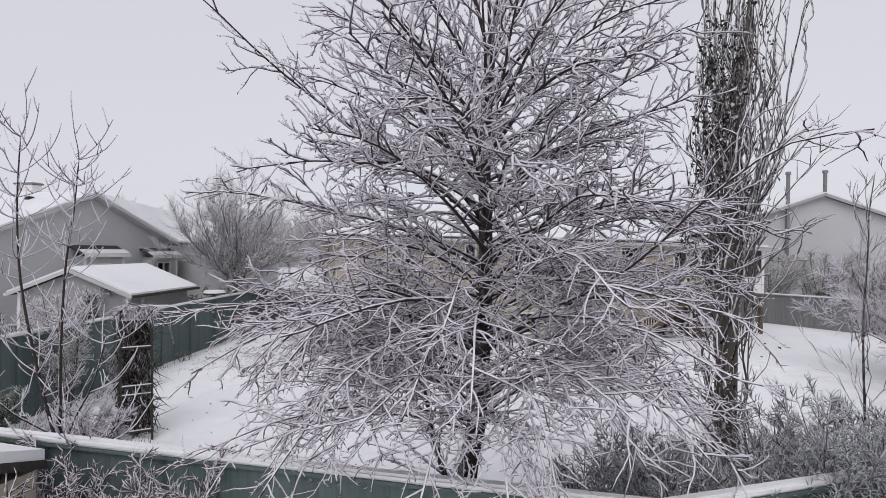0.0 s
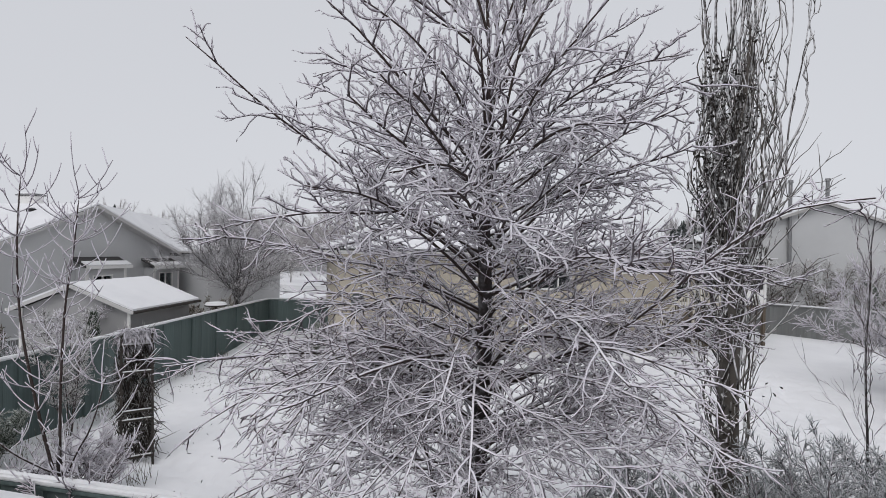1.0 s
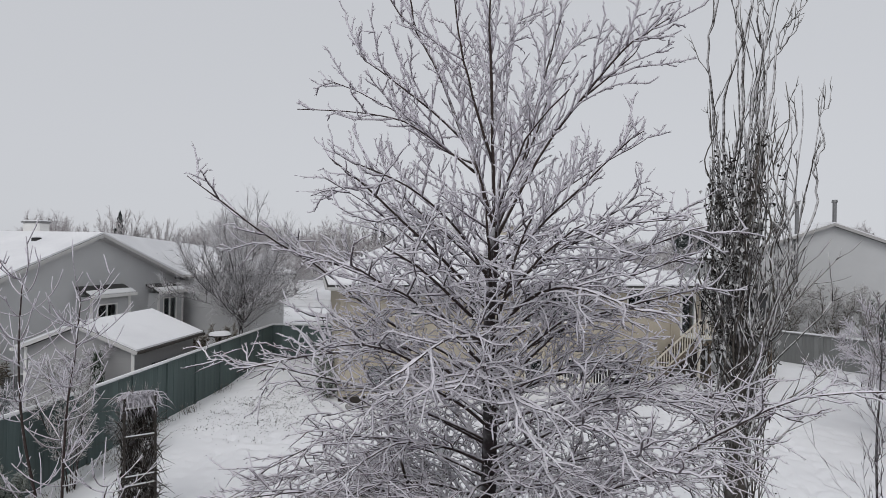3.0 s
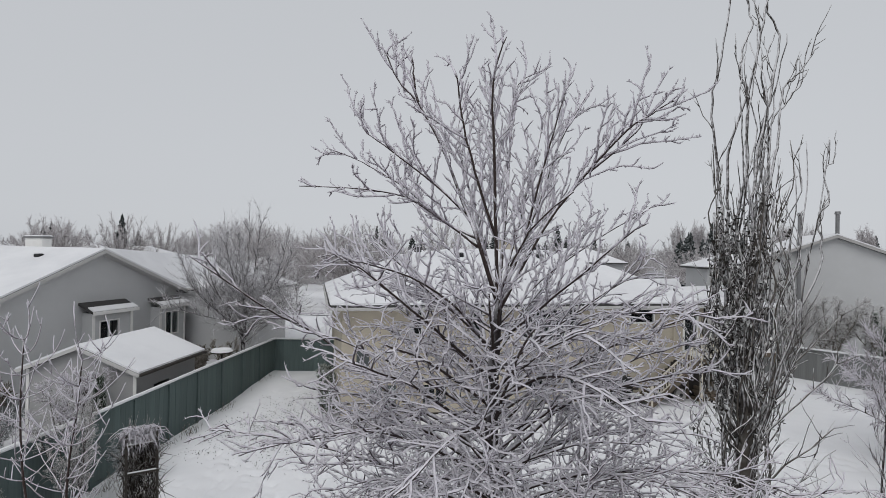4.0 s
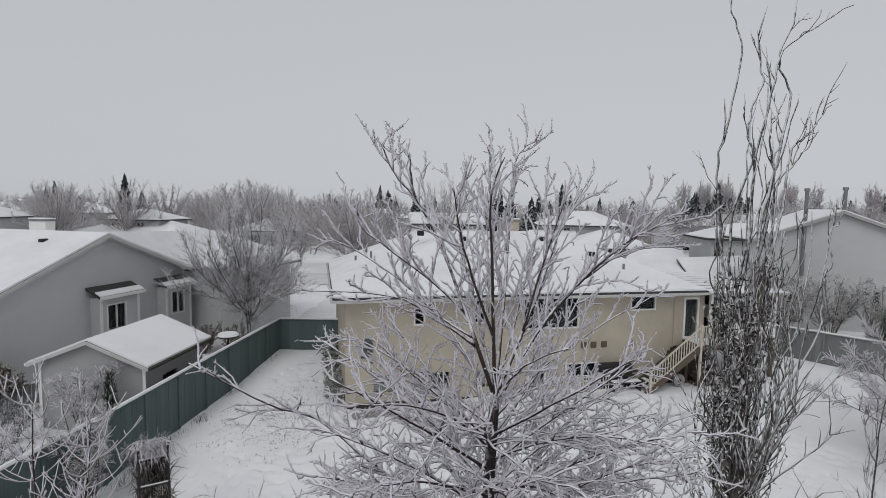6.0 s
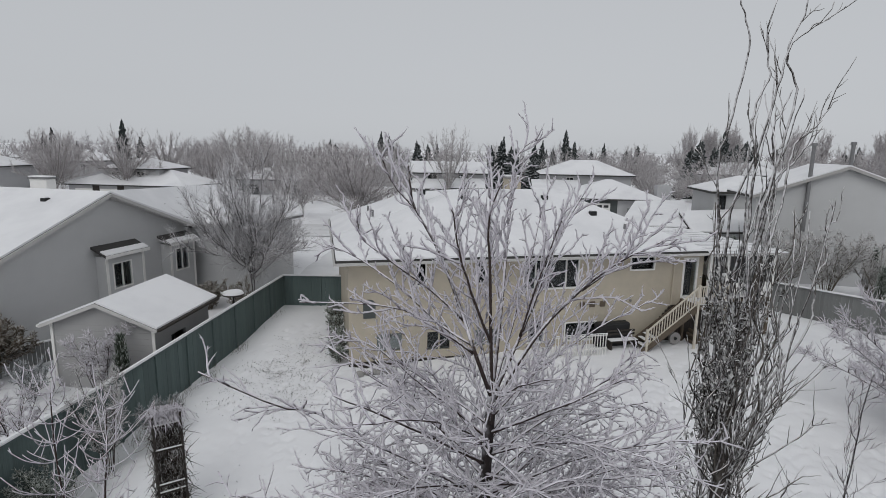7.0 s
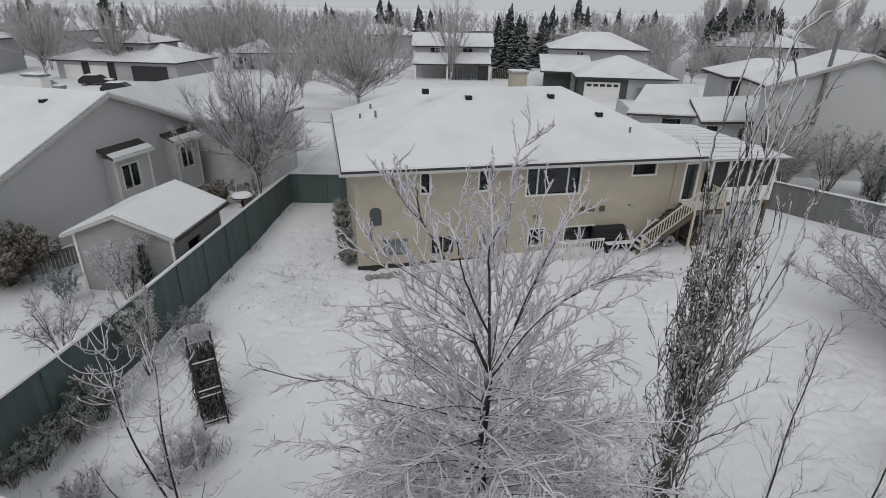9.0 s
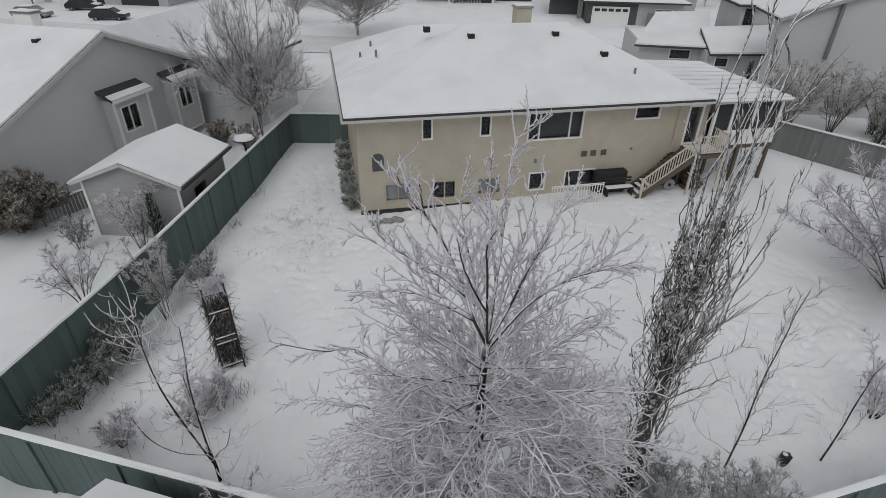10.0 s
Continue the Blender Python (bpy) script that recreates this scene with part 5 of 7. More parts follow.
def hip_house(h, x0, x1, y0, y1, z0, eave, top, wall, over=0.5, run=None):
    for b in ((x0, y0, z0, x1, y0 + 0.2, eave), (x0, y1 - 0.2, z0, x1, y1, eave), (x0, y0 + 0.2, z0, x0 + 0.2, y1 - 0.2, eave), (x1 - 0.2, y0 + 0.2, z0, x1, y1 - 0.2, eave)):
        part("wall", boxed(*b), wall, h)
    run = run or min((x1 - x0) / 2 - 0.1, (y1 - y0) / 2)
    r = hip_roof(h, x0 - over, x1 + over, y0 - over, y1 + over, eave, x0 + run, x1 - run, top)
    return r


def right_house():
    h = thing("two_storey_house", pose(27.3, 39.2, 0, 0, 0, -10), "pale grey two-storey house with a blank gable wall", "house")
    gable_box(h, -5.35, 5.9, 0.3, 5.6, 6.5, 8.72, SIDING_R, over=0.4, back=3.6)
    for x, z0, z1 in ((-2.1, 4.0, 10.1), (0.35, 8.5, 10.2)):
        s = part("flue_pipe", rod(bmesh.new(), (x, 0.1, z0), (x, 0.1, z1), 0.13, seg=10), METAL, h, "tall metal flue pipe")
        part("flue_cap", rod(bmesh.new(), (x, 0.1, z1 + 0.002), (x, 0.1, z1 + 0.2), 0.2, 0.17, 10), METAL, s)
    return h


right_house()


def back_house():
    h = thing("split_level_house", pose(22.6, 48.6, 0, 0, 0, -6), "grey split-level house with stepped snowy roofs", "house")
    hip_house(h, 1.4, 9.6, 3.2, 9.5, 0, 5.95, 7.3, SIDING_R, over=0.5)
    window(h, 1.7, 4.3, 2.4, 5.6, 3.1, splits=(2.05,), trim=BLACK, flat=True)
    for b in ((-7.0, 1.2, -0.2, -1.6, 1.4, 2.75), (-7.0, 1.4, -0.2, -6.8, 10, 2.75), (-1.8, -0.6, -0.2, -1.6, 1.2, 2.7)):
        part("wall", boxed(*b), SIDING_R, h)
    r = part("roof", slab(bmesh.new(), [(-7.6, 0.5, 2.8), (-1.4, 0.2, 2.8), (0.4, 8.5, 4.5), (-4.6, 8.5, 4.3)], 0.16), SHINGLE, h)
    part("snow", slab(bmesh.new(), [(-7.57, 0.53, 2.95), (-1.43, 0.23, 2.95), (0.37, 8.5, 4.65), (-4.6, 8.5, 4.45)], 0.147), SNOW_ROOF, r)
    r = part("roof", slab(bmesh.new(), [(-1.7, -1.3, 2.6), (4.4, -2.0, 3.0), (4.4, 3.1, 4.3), (-1.7, 3.1, 3.9)], 0.16), SHINGLE, h)
    part("snow", slab(bmesh.new(), [(-1.67, -1.27, 2.75), (4.37, -1.97, 3.15), (4.37, 3.1, 4.45), (-1.67, 3.1, 4.05)], 0.147), SNOW_ROOF, r)
    part("wall", boxed(-1.4, -0.8, -0.2, 4.4, -0.6, 2.55), SIDING_R, h)
    window(h, -4.4, 1.6, -2.6, 2.45, 1.1, trim=TRIM_W, flat=True)
    window(h, -1.1, 1.5, 0.0, 2.3, -0.9, flat=True)
    return h


back_house()


def garage_house():
    h = thing("two_storey_house", pose(14.5, 77, 0, 0, 0, -5), "two-storey grey house with dark garage and snowy hip roofs", "house")
    hip_house(h, -1.2, 13.2, 15, 25, -0.2, 5.6, 7.9, SIDING_FAR, over=0.6)
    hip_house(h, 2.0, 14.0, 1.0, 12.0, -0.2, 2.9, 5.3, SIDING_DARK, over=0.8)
    d = part("garage_door", boxed(2.6, 0.9, 0, 7.4, 0.997, 2.25), TRIM_W, h, "pale panelled garage door")
    for x in (2.9, 3.8, 4.7, 5.6, 6.5):
        part("door_light", boxed(x, 0.88, 1.65, x + 0.65, 0.897, 2.0), INSIDE, d)
    part("side_bay", boxed(8.4, 0.88, -0.1, 14.0, 0.997, 2.85), SIDING_FAR, h)
    part("gate", boxed(9.6, 0.2, 0, 14.2, 0.28, 1.7), FENCE_GREY, h)
    window(h, 10.6, 1.0, 12.8, 2.1, 0.8, splits=(11.7,), flat=True)
    r = part("porch_roof", slab(bmesh.new(), [(-3.2, 7.0, 2.9), (4.6, 6.0, 2.9), (4.6, 15, 4.6), (-3.2, 15, 4.6)], 0.2), SHINGLE, h)
    part("snow", slab(bmesh.new(), [(-3.17, 7.03, 3.05), (4.6, 6.03, 3.05), (4.6, 15, 4.75), (-3.17, 15, 4.75)], 0.147), SNOW_ROOF, r)
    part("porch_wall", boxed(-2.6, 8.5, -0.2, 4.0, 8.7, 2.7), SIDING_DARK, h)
    part("porch_post", boxed(1.2, 5.2, -0.1, 1.8, 5.8, 2.8), CONCRETE, h)
    window(h, 2.6, 4.2, 3.8, 5.2, 14.9, splits=(3.2,), flat=True)
    part("chimney", boxed(15.2, 6.6, -0.2, 17.2, 8.4, 4.6), SIDING_FAR, h)
    return h


garage_house()


def centre_house():
    h = thing("two_storey_house", pose(-8.2, 97, 0, 0, 0, 1), "pale two-storey house beyond the street under snow", "house")
    for b in ((0.5, 2, -0.2, 13.2, 2.2, 5.3), (0.5, 2.2, -0.2, 0.7, 10, 5.3), (13.0, 2.2, -0.2, 13.2, 10, 5.3)):
        part("wall", boxed(*b), SIDING_FAR, h)
    part("gable", slab(bmesh.new(), [(13.0, 2, 5.35), (13.2, 2, 5.35), (13.2, 10, 5.35), (13.0, 10, 5.35)], 0.02), SIDING_FAR, h)
    r = part("roof", slab(bmesh.new(), [(-0.2, 1.4, 5.2), (14.0, 1.4, 5.2), (14.0, 6, 7.05), (-0.2, 6, 7.05)], 0.2), SHINGLE, h)
    part("snow", slab(bmesh.new(), [(-0.17, 1.43, 5.35), (13.97, 1.43, 5.35), (13.97, 6, 7.2), (-0.17, 6, 7.2)], 0.147), SNOW_ROOF, r)
    r = part("roof", slab(bmesh.new(), [(-0.2, 6, 7.05), (14.0, 6, 7.05), (14.0, 10.6, 5.2), (-0.2, 10.6, 5.2)], 0.2), SHINGLE, h)
    part("snow", slab(bmesh.new(), [(-0.17, 6, 7.2), (13.97, 6, 7.2), (13.97, 10.57, 5.35), (-0.17, 10.57, 5.35)], 0.147), SNOW_ROOF, r)
    for a, b, z in ((0.3, 6.2, 2.6), (6.4, 13.4, 2.75)):
        r = part("porch_roof", slab(bmesh.new(), [(a, -2.2, z), (b, -2.2, z), (b, 2, z + 1.4), (a, 2, z + 1.4)], 0.2), SHINGLE, h)
        part("snow", slab(bmesh.new(), [(a + 0.03, -2.17, z + 0.15), (b - 0.03, -2.17, z + 0.15), (b - 0.03, 2, z + 1.55), (a + 0.03, 2, z + 1.55)], 0.147), SNOW_ROOF, r)
    for x in (0.5, 5.9, 6.6, 13.0):
        part("porch_post", boxed(x, -1.9, -0.1, x + 0.3, -1.6, 2.5), TRIM_W, h)
    for x in (3.0, 8.6):
        window(h, x, 3.9, x + 1.8, 5.0, 1.9, splits=(x + 0.9,), flat=True)
    part("garage_door", boxed(1.0, 1.85, 0, 5.4, 1.997, 2.3), SIDING_R, h)
    for k in range(9):
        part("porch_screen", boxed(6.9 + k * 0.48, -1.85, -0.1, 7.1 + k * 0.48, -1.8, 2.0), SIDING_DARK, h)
    part("front_door", boxed(11.2, -1.8, 0, 12.9, -1.75, 2.4), INSIDE, h)
    f = thing("board_fence", pose(5.6, 98.5, 0, 0, 0, 3), "brown board fence beside the pale house", "fence")
    for k in range(20):
        part("board", boxed(k * 0.3, 0, -0.1, k * 0.3 + 0.28, 0.04, 1.8), WOOD_DARK, f)
    return h


centre_house()


def left_far_house():
    h = thing("two_storey_house", pose(-63, 87, 0, 0, 0, -6), "far house with double garage below a snowy roof", "house")
    hip_house(h, 0, 20, 0, 11, -0.2, 2.9, 5.2, SIDING_FAR, over=0.6)
    hip_house(h, 4, 14, 3, 11, 3.0, 5.4, 7.0, SIDING_FAR, over=0.5)
    for x in (1.2, 5.6):
        part("garage_door", boxed(x, -0.06, 0, x + 3.0, -0.003, 2.2), TRIM_W, h)
    for x in (4.35, 8.7):
        part("brick_pier", boxed(x, -0.12, -0.1, x + 1.1, -0.003, 2.7), WOOD_DARK, h)
    for x in (5.5, 10.0):
        window(h, x, 3.7, x + 1.6, 4.9, 2.9, splits=(x + 0.8,), flat=True)
    part("garage_door", boxed(12.6, -0.06, 0, 18.5, -0.003, 2.3), INSIDE, h)
    return h


left_far_house()


def roof_only_house(x, y, ang, w, d, eave, top, wall=SIDING_FAR):
    h = thing("bungalow", pose(x, y, 0, 0, 0, ang), "distant house with snow-laden hip roof among trees", "house", "houses across the neighbourhood")
    hip_house(h, -w / 2, w / 2, -d / 2, d / 2, -0.2, eave, top, wall, over=0.5)
    for k in range(3):
        xx = -w / 2 + (k + 0.5) * w / 3
        window(h, xx - 0.6, 1.0 if eave < 4 else 3.4, xx + 0.6, 2.2 if eave < 4 else 4.7, -d / 2 - 0.1, splits=(xx,), flat=True)
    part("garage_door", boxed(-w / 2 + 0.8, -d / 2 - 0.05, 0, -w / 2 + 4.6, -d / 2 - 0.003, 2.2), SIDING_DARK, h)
    return h


for a in ((-84, 92, 10, 16, 11, 5.4, 7.6), (-92, 130, 0, 18, 12, 5.4, 7.8), (-34, 112, 8, 20, 12, 3.0, 5.4), (-20, 140, 0, 16, 11, 5.2, 7.4),
          (60, 120, -10, 18, 12, 5.2, 7.6), (84, 150, 0, 18, 12, 5.2, 7.6), (30, 160, 5, 18, 12, 5.2, 7.4),
          (-60, 170, 0, 20, 12, 5.2, 7.4), (-130, 150, 0, 20, 12, 5.2, 7.4), (5, 175, 0, 18, 12, 5.2, 7.6)):
    roof_only_house(*a)


# ---- trees of the neighbourhood ----
def far_tree(name, seed, height, spread, stems, per, shoots, thick, label, bark, twig, foot=0.1, col=0.72, fine=0.02, loose=0.36, low=0.84):
    """A bare rimed tree: a fan of limbs, side branches, and a haze of fine straight shoots."""
    rng = np.random.default_rng(seed)
    t = thing(name, pose(0, 0, 0), label, "tree", "bare street trees")
    L, B, A, E = [], [], [], []
    for i in range(stems):
        a = i * 2.4 + rng.normal(0, 0.3)
        lean = spread * math.sqrt((i + 0.4) / stems) * rng.uniform(0.8, 1.05)
        top = height * math.sqrt(max(0.12, 1 - col * (lean / spread) ** 2)) * rng.uniform(low, 1.0)
        e = np.array([lean * math.cos(a), lean * math.sin(a), top])
        s = np.array([0, 0, -0.3 if i < 3 else height * rng.uniform(foot * 0.4, foot)])
        d = e - s
        pts = spline([s, s + d * [0.30, 0.30, 0.27], s + d * [0.70, 0.70, 0.62], e], 8)
        pts = pts + np.cumsum(rng.normal(0, 0.0045 * height, (8, 3)), axis=0) * np.linspace(0, 1, 8)[:, None]
        L.append((pts, np.linspace(thick * rng.uniform(0.7, 1.2), fine * 0.8, 8)))
        for j in range(per):
            f = 0.22 + 0.78 * (j + rng.uniform(0, 0.9)) / per
            k = min(int(f * 7), 6)
            p = pts[k] + (pts[k + 1] - pts[k]) * (f * 7 - k)
            w = unit(unit(pts[k + 1] - pts[k]) * 0.9 + rng.normal(0, loose, 3) + [0, 0, 0.22])
            bp, br = strand(rng, p, w, height * rng.uniform(0.10, 0.24) * (1.15 - 0.5 * f), fine * 1.1, fine * 0.6, 4, 0.14, 0.4)
            B.append((bp, br))
            for q in range(shoots):
                g = rng.uniform(0.1, 3)
                kk = min(int(g), 2)
                p2 = bp[kk] + (bp[kk + 1] - bp[kk]) * (g - kk)
                w2 = unit(unit(bp[kk + 1] - bp[kk]) * 0.8 + rng.normal(0, 0.42, 3) + [0, 0, 0.2])
                A.append(p2)
                E.append(p2 + w2 * height * rng.uniform(0.03, 0.085))
    tubes("trunk", L, bark, t, 5)
    tagged(slivers("branch", thin(B, [0, 2, 3]), bark, t, 1.1), kind="stuff")
    tagged(wisps("crown", A, E, fine * 1.2, twig, t, seed), kind="stuff")
    return t


BARK_MID = frosted("rimed_street_branch", (0.06, 0.052, 0.052), (0.60, 0.585, 0.60), cover=0.36, grain=5)
RIMED_TIP = frosted("rimed_tip", (0.10, 0.086, 0.09), (0.78, 0.77, 0.79), cover=0.60, grain=6, soft=0.3)
# Far twigs: real rime, plus a paler base that stands in for haze.
TWIG_FAR = frosted("rimed_hazed_twig", (0.23, 0.205, 0.21), (0.66, 0.635, 0.645), cover=0.52, grain=1.2, soft=0.4)
t1 = far_tree("street_tree", 101, 9.8, 4.3, 42, 22, 32, 0.034, "bare spreading tree by the fence, greyed with frost", BARK_MID, RIMED_TIP, foot=0.34, col=0.9, fine=0.0115, loose=0.66, low=0.5)
t1.matrix_world = pose(-12.55, 32.8, -0.2)
t2 = far_tree("street_tree", 102, 11.3, 7.6, 38, 20, 28, 0.07, "broad many-stemmed rimed bare tree behind the house, paled for haze", BARK_FAR, TWIG_FAR, col=0.9, foot=0.28, fine=0.023, loose=0.5)
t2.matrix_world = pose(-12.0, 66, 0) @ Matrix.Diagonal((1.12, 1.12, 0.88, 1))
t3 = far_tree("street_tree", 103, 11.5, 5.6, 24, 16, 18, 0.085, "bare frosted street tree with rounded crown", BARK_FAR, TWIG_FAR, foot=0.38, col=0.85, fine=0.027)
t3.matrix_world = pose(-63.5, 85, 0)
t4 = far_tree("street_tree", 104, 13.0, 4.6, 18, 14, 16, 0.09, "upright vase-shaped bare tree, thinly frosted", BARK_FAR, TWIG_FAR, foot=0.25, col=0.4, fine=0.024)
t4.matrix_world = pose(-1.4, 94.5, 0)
t5 = far_tree("street_tree", 105, 16.5, 2.3, 16, 18, 26, 0.08, "tall upright frosted poplar, paled for haze", TWIG_FAR, TWIG_FAR, foot=0.2, col=0.3, fine=0.034)
t5.matrix_world = pose(74, 164, 0)
rg = random.Random(4)
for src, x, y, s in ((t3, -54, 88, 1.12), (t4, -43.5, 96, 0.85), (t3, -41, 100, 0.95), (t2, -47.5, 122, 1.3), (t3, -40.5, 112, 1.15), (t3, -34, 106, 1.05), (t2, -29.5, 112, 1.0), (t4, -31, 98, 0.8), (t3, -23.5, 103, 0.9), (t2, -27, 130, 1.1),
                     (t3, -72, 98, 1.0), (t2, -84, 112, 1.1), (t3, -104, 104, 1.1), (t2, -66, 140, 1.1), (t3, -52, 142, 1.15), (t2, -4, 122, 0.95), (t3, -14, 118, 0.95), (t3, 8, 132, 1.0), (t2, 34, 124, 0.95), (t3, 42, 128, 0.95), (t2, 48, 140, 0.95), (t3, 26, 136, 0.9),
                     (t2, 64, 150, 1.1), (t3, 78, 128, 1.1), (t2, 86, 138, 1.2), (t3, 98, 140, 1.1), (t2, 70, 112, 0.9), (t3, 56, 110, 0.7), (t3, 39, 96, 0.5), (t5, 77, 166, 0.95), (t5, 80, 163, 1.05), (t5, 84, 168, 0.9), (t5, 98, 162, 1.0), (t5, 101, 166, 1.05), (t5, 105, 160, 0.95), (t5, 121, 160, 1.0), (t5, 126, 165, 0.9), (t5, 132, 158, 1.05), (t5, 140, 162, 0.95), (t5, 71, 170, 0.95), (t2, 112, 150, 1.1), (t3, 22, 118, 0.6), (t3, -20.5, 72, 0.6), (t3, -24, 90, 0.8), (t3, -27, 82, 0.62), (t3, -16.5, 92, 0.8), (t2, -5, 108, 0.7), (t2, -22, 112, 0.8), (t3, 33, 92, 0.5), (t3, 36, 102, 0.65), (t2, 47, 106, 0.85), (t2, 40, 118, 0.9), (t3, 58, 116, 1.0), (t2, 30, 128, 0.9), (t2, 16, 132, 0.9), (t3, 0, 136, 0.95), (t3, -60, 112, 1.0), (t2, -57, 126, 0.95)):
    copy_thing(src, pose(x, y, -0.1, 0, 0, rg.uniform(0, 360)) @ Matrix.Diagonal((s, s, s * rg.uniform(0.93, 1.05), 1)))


def spruce(seed, h, w):
    rng = np.random.default_rng(seed)
    t = thing("spruce", pose(0, 0, 0), "dark conical spruce lightly dusted with frost", "spruce", "spruces of the neighbourhood")
    part("trunk", rod(bmesh.new(), (0, 0, -0.3), (0, 0, h * 0.97), 0.16, 0.03, 6), BARK_MID, t)
    verts, faces = [], []
    lop = rng.uniform(0, 6.28)
    for k in range(44):
        f = k / 44
        z = h * (0.05 + 0.93 * f)
        r = w * ((1 - f) ** 0.75) * rng.uniform(0.62, 1.12) + 0.10
        m = max(5, int(15 * (1 - f) ** 0.7))
        for i in range(m):
            a = 6.283 * (i + rng.uniform(-0.4, 0.4)) / m + k
            rr = r * rng.uniform(0.55, 1.2) * (1 + 0.18 * math.cos(a - lop))
            q = len(verts)
            ca, sa = math.cos(a), math.sin(a)
            wd = (0.07 + 0.10 * w * (1 - f)) * rng.uniform(0.6, 1.4)
            dz = rng.uniform(-0.035, 0.03) * h
            verts += [(0.05 * ca, 0.05 * sa, z + h * 0.035), (rr * 0.55 * ca - wd * sa, rr * 0.55 * sa + wd * ca, z - 0.025 * h + dz), (rr * ca, rr * sa, z - h * rng.uniform(0.0, 0.05) + dz), (rr * 0.55 * ca + wd * sa, rr * 0.55 * sa - wd * ca, z - 0.025 * h + dz), (rr * 0.5 * ca, rr * 0.5 * sa, z - h * 0.075 + dz)]
            faces += [(q, q + 1, q + 2), (q, q + 2, q + 3), (q, q + 4, q + 1), (q + 1, q + 4, q + 2), (q + 2, q + 4, q + 3), (q + 3, q + 4, q)]
    me = bpy.data.meshes.new("foliage")
    me.from_pydata(verts, [], faces)
    me.materials.append(SPRUCE)
    ob = new("foliage", me)
    ob.parent = t
    return t


sp1 = spruce(7, 12.5, 2.6)
sp1.matrix_world = pose(10, 118, 0)
sp2 = spruce(8, 11, 3.1)
sp2.matrix_world = pose(17, 120, 0)
for x, y, s in ((11.4, 115, 0.95), (9.5, 118, 1.05), (12.8, 119, 0.8), (7.6, 120, 0.85), (23.3, 150, 1.0), (27, 155, 0.95), (31, 158, 1.25), (34, 160, 1.0), (26, 160, 0.8), (-22, 160, 1.15), (-20, 163, 1.2), (-18, 166, 1.0), (-12, 165, 1.1), (-9, 170, 1.0), (-6, 168, 0.9),
                (-92, 150, 1.3), (-88, 151, 1.05), (-112, 150, 1.1), (-116, 152, 1.1), (-108, 154, 0.9), (-42, 190, 1.0), (-45, 195, 1.0), (-48, 192, 0.9), (-72, 170, 1.0),
                (49, 116, 1.0), (52, 118, 1.12), (55, 119, 1.0), (58, 121, 1.18), (61, 122, 1.05), (64, 124, 1.1), (67, 125, 0.95), (55, 126, 1.15), (65, 138, 1.05), (68, 141, 1.1), (71, 144, 1.0), (74, 147, 1.1), (78, 150, 1.2), (82, 154, 1.15), (62, 140, 0.8), (86, 150, 0.9), (104, 150, 1.0), (112, 156, 1.1), (130, 160, 1.1),
                (45, 185, 0.9), (50, 188, 1.0), (57, 186, 0.95), (62, 190, 1.1), (40, 190, 0.8), (140, 180, 1.2)):
    copy_thing(sp1 if rg.random() < 0.5 else sp2, pose(x, y, 0, 0, 0, rg.uniform(0, 360)) @ Matrix.Scale(s, 4))


def far_woods():
    """The rimed woods that close the view: five bare crowns, repeated, turned and joined as one mass."""
    rng = np.random.default_rng(77)
    protos = []
    for k in range(5):
        S, A, E = [], [], []
        for j in range(12):
            b = j * 2.4 + rng.normal(0, 0.3)
            s = 0.42 * math.sqrt((j + 0.5) / 12)
            e = np.array([s * math.cos(b), s * math.sin(b), rng.uniform(0.78, 1.0) * (1 - 1.1 * s * s)])
            p0 = np.array([0, 0, rng.uniform(0.0, 0.2)])
            pts = spline([p0, p0 + (e - p0) * [0.55, 0.55, 0.5], e], 4)
            S.append((pts, np.linspace(0.008, 0.004, 4)))
            for q in range(80):
                p1 = pts[1] + (pts[3] - pts[1]) * rng.uniform(-0.3, 1)
                A.append(p1)
                E.append(p1 + unit(rng.normal(0, 0.6, 3) + [0, 0, 0.7]) * rng.uniform(0.04, 0.15))
        vs, fs, n = [], [], 0
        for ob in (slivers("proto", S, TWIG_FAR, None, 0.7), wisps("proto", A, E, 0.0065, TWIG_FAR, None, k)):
            me = ob.data
            v = np.zeros(len(me.vertices) * 3)
            me.vertices.foreach_get("co", v)
            vs.append(v.reshape(-1, 3))
            fs += [tuple(i + n for i in p.vertices) for p in me.polygons]
            n += len(me.vertices)
            bpy.data.objects.remove(ob)
            bpy.data.meshes.remove(me)
        protos.append((np.concatenate(vs), fs))
    V, F, base = [], [], 0
    for i in range(230):
        d = 170 + 360 * rng.uniform(0, 1) ** 1.2
        a = rng.uniform(-0.92, 0.92)
        h = rng.uniform(8.5, 12.0) * (1.15 if rng.random() < 0.12 else 1)
        v, f = protos[i % 5]
        r = rng.uniform(0, 6.28)
        w = h * rng.uniform(0.85, 1.25)
        c, s = math.cos(r), math.sin(r)
        P = np.stack([(v[:, 0] * c - v[:, 1] * s) * w + d * math.sin(a), (v[:, 0] * s + v[:, 1] * c) * w + d * math.cos(a), v[:, 2] * h], -1)
        V.append(P)
        F += [tuple(q + base for q in face) for face in f]
        base += len(v)
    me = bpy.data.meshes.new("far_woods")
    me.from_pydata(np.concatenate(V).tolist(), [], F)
    # Rimed woods, their base colour also lifted to stand in for haze.
    me.materials.append(frosted("rimed_hazed_woods", (0.17, 0.155, 0.162), (0.54, 0.525, 0.54), cover=0.5, grain=0.8, soft=0.4))
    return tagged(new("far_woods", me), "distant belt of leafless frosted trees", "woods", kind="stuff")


far_woods()


# ---- deck, stairs and lean-to of the cream house ----
HM = pose(-4.93, 22.1, 0, 0, 0, 14)


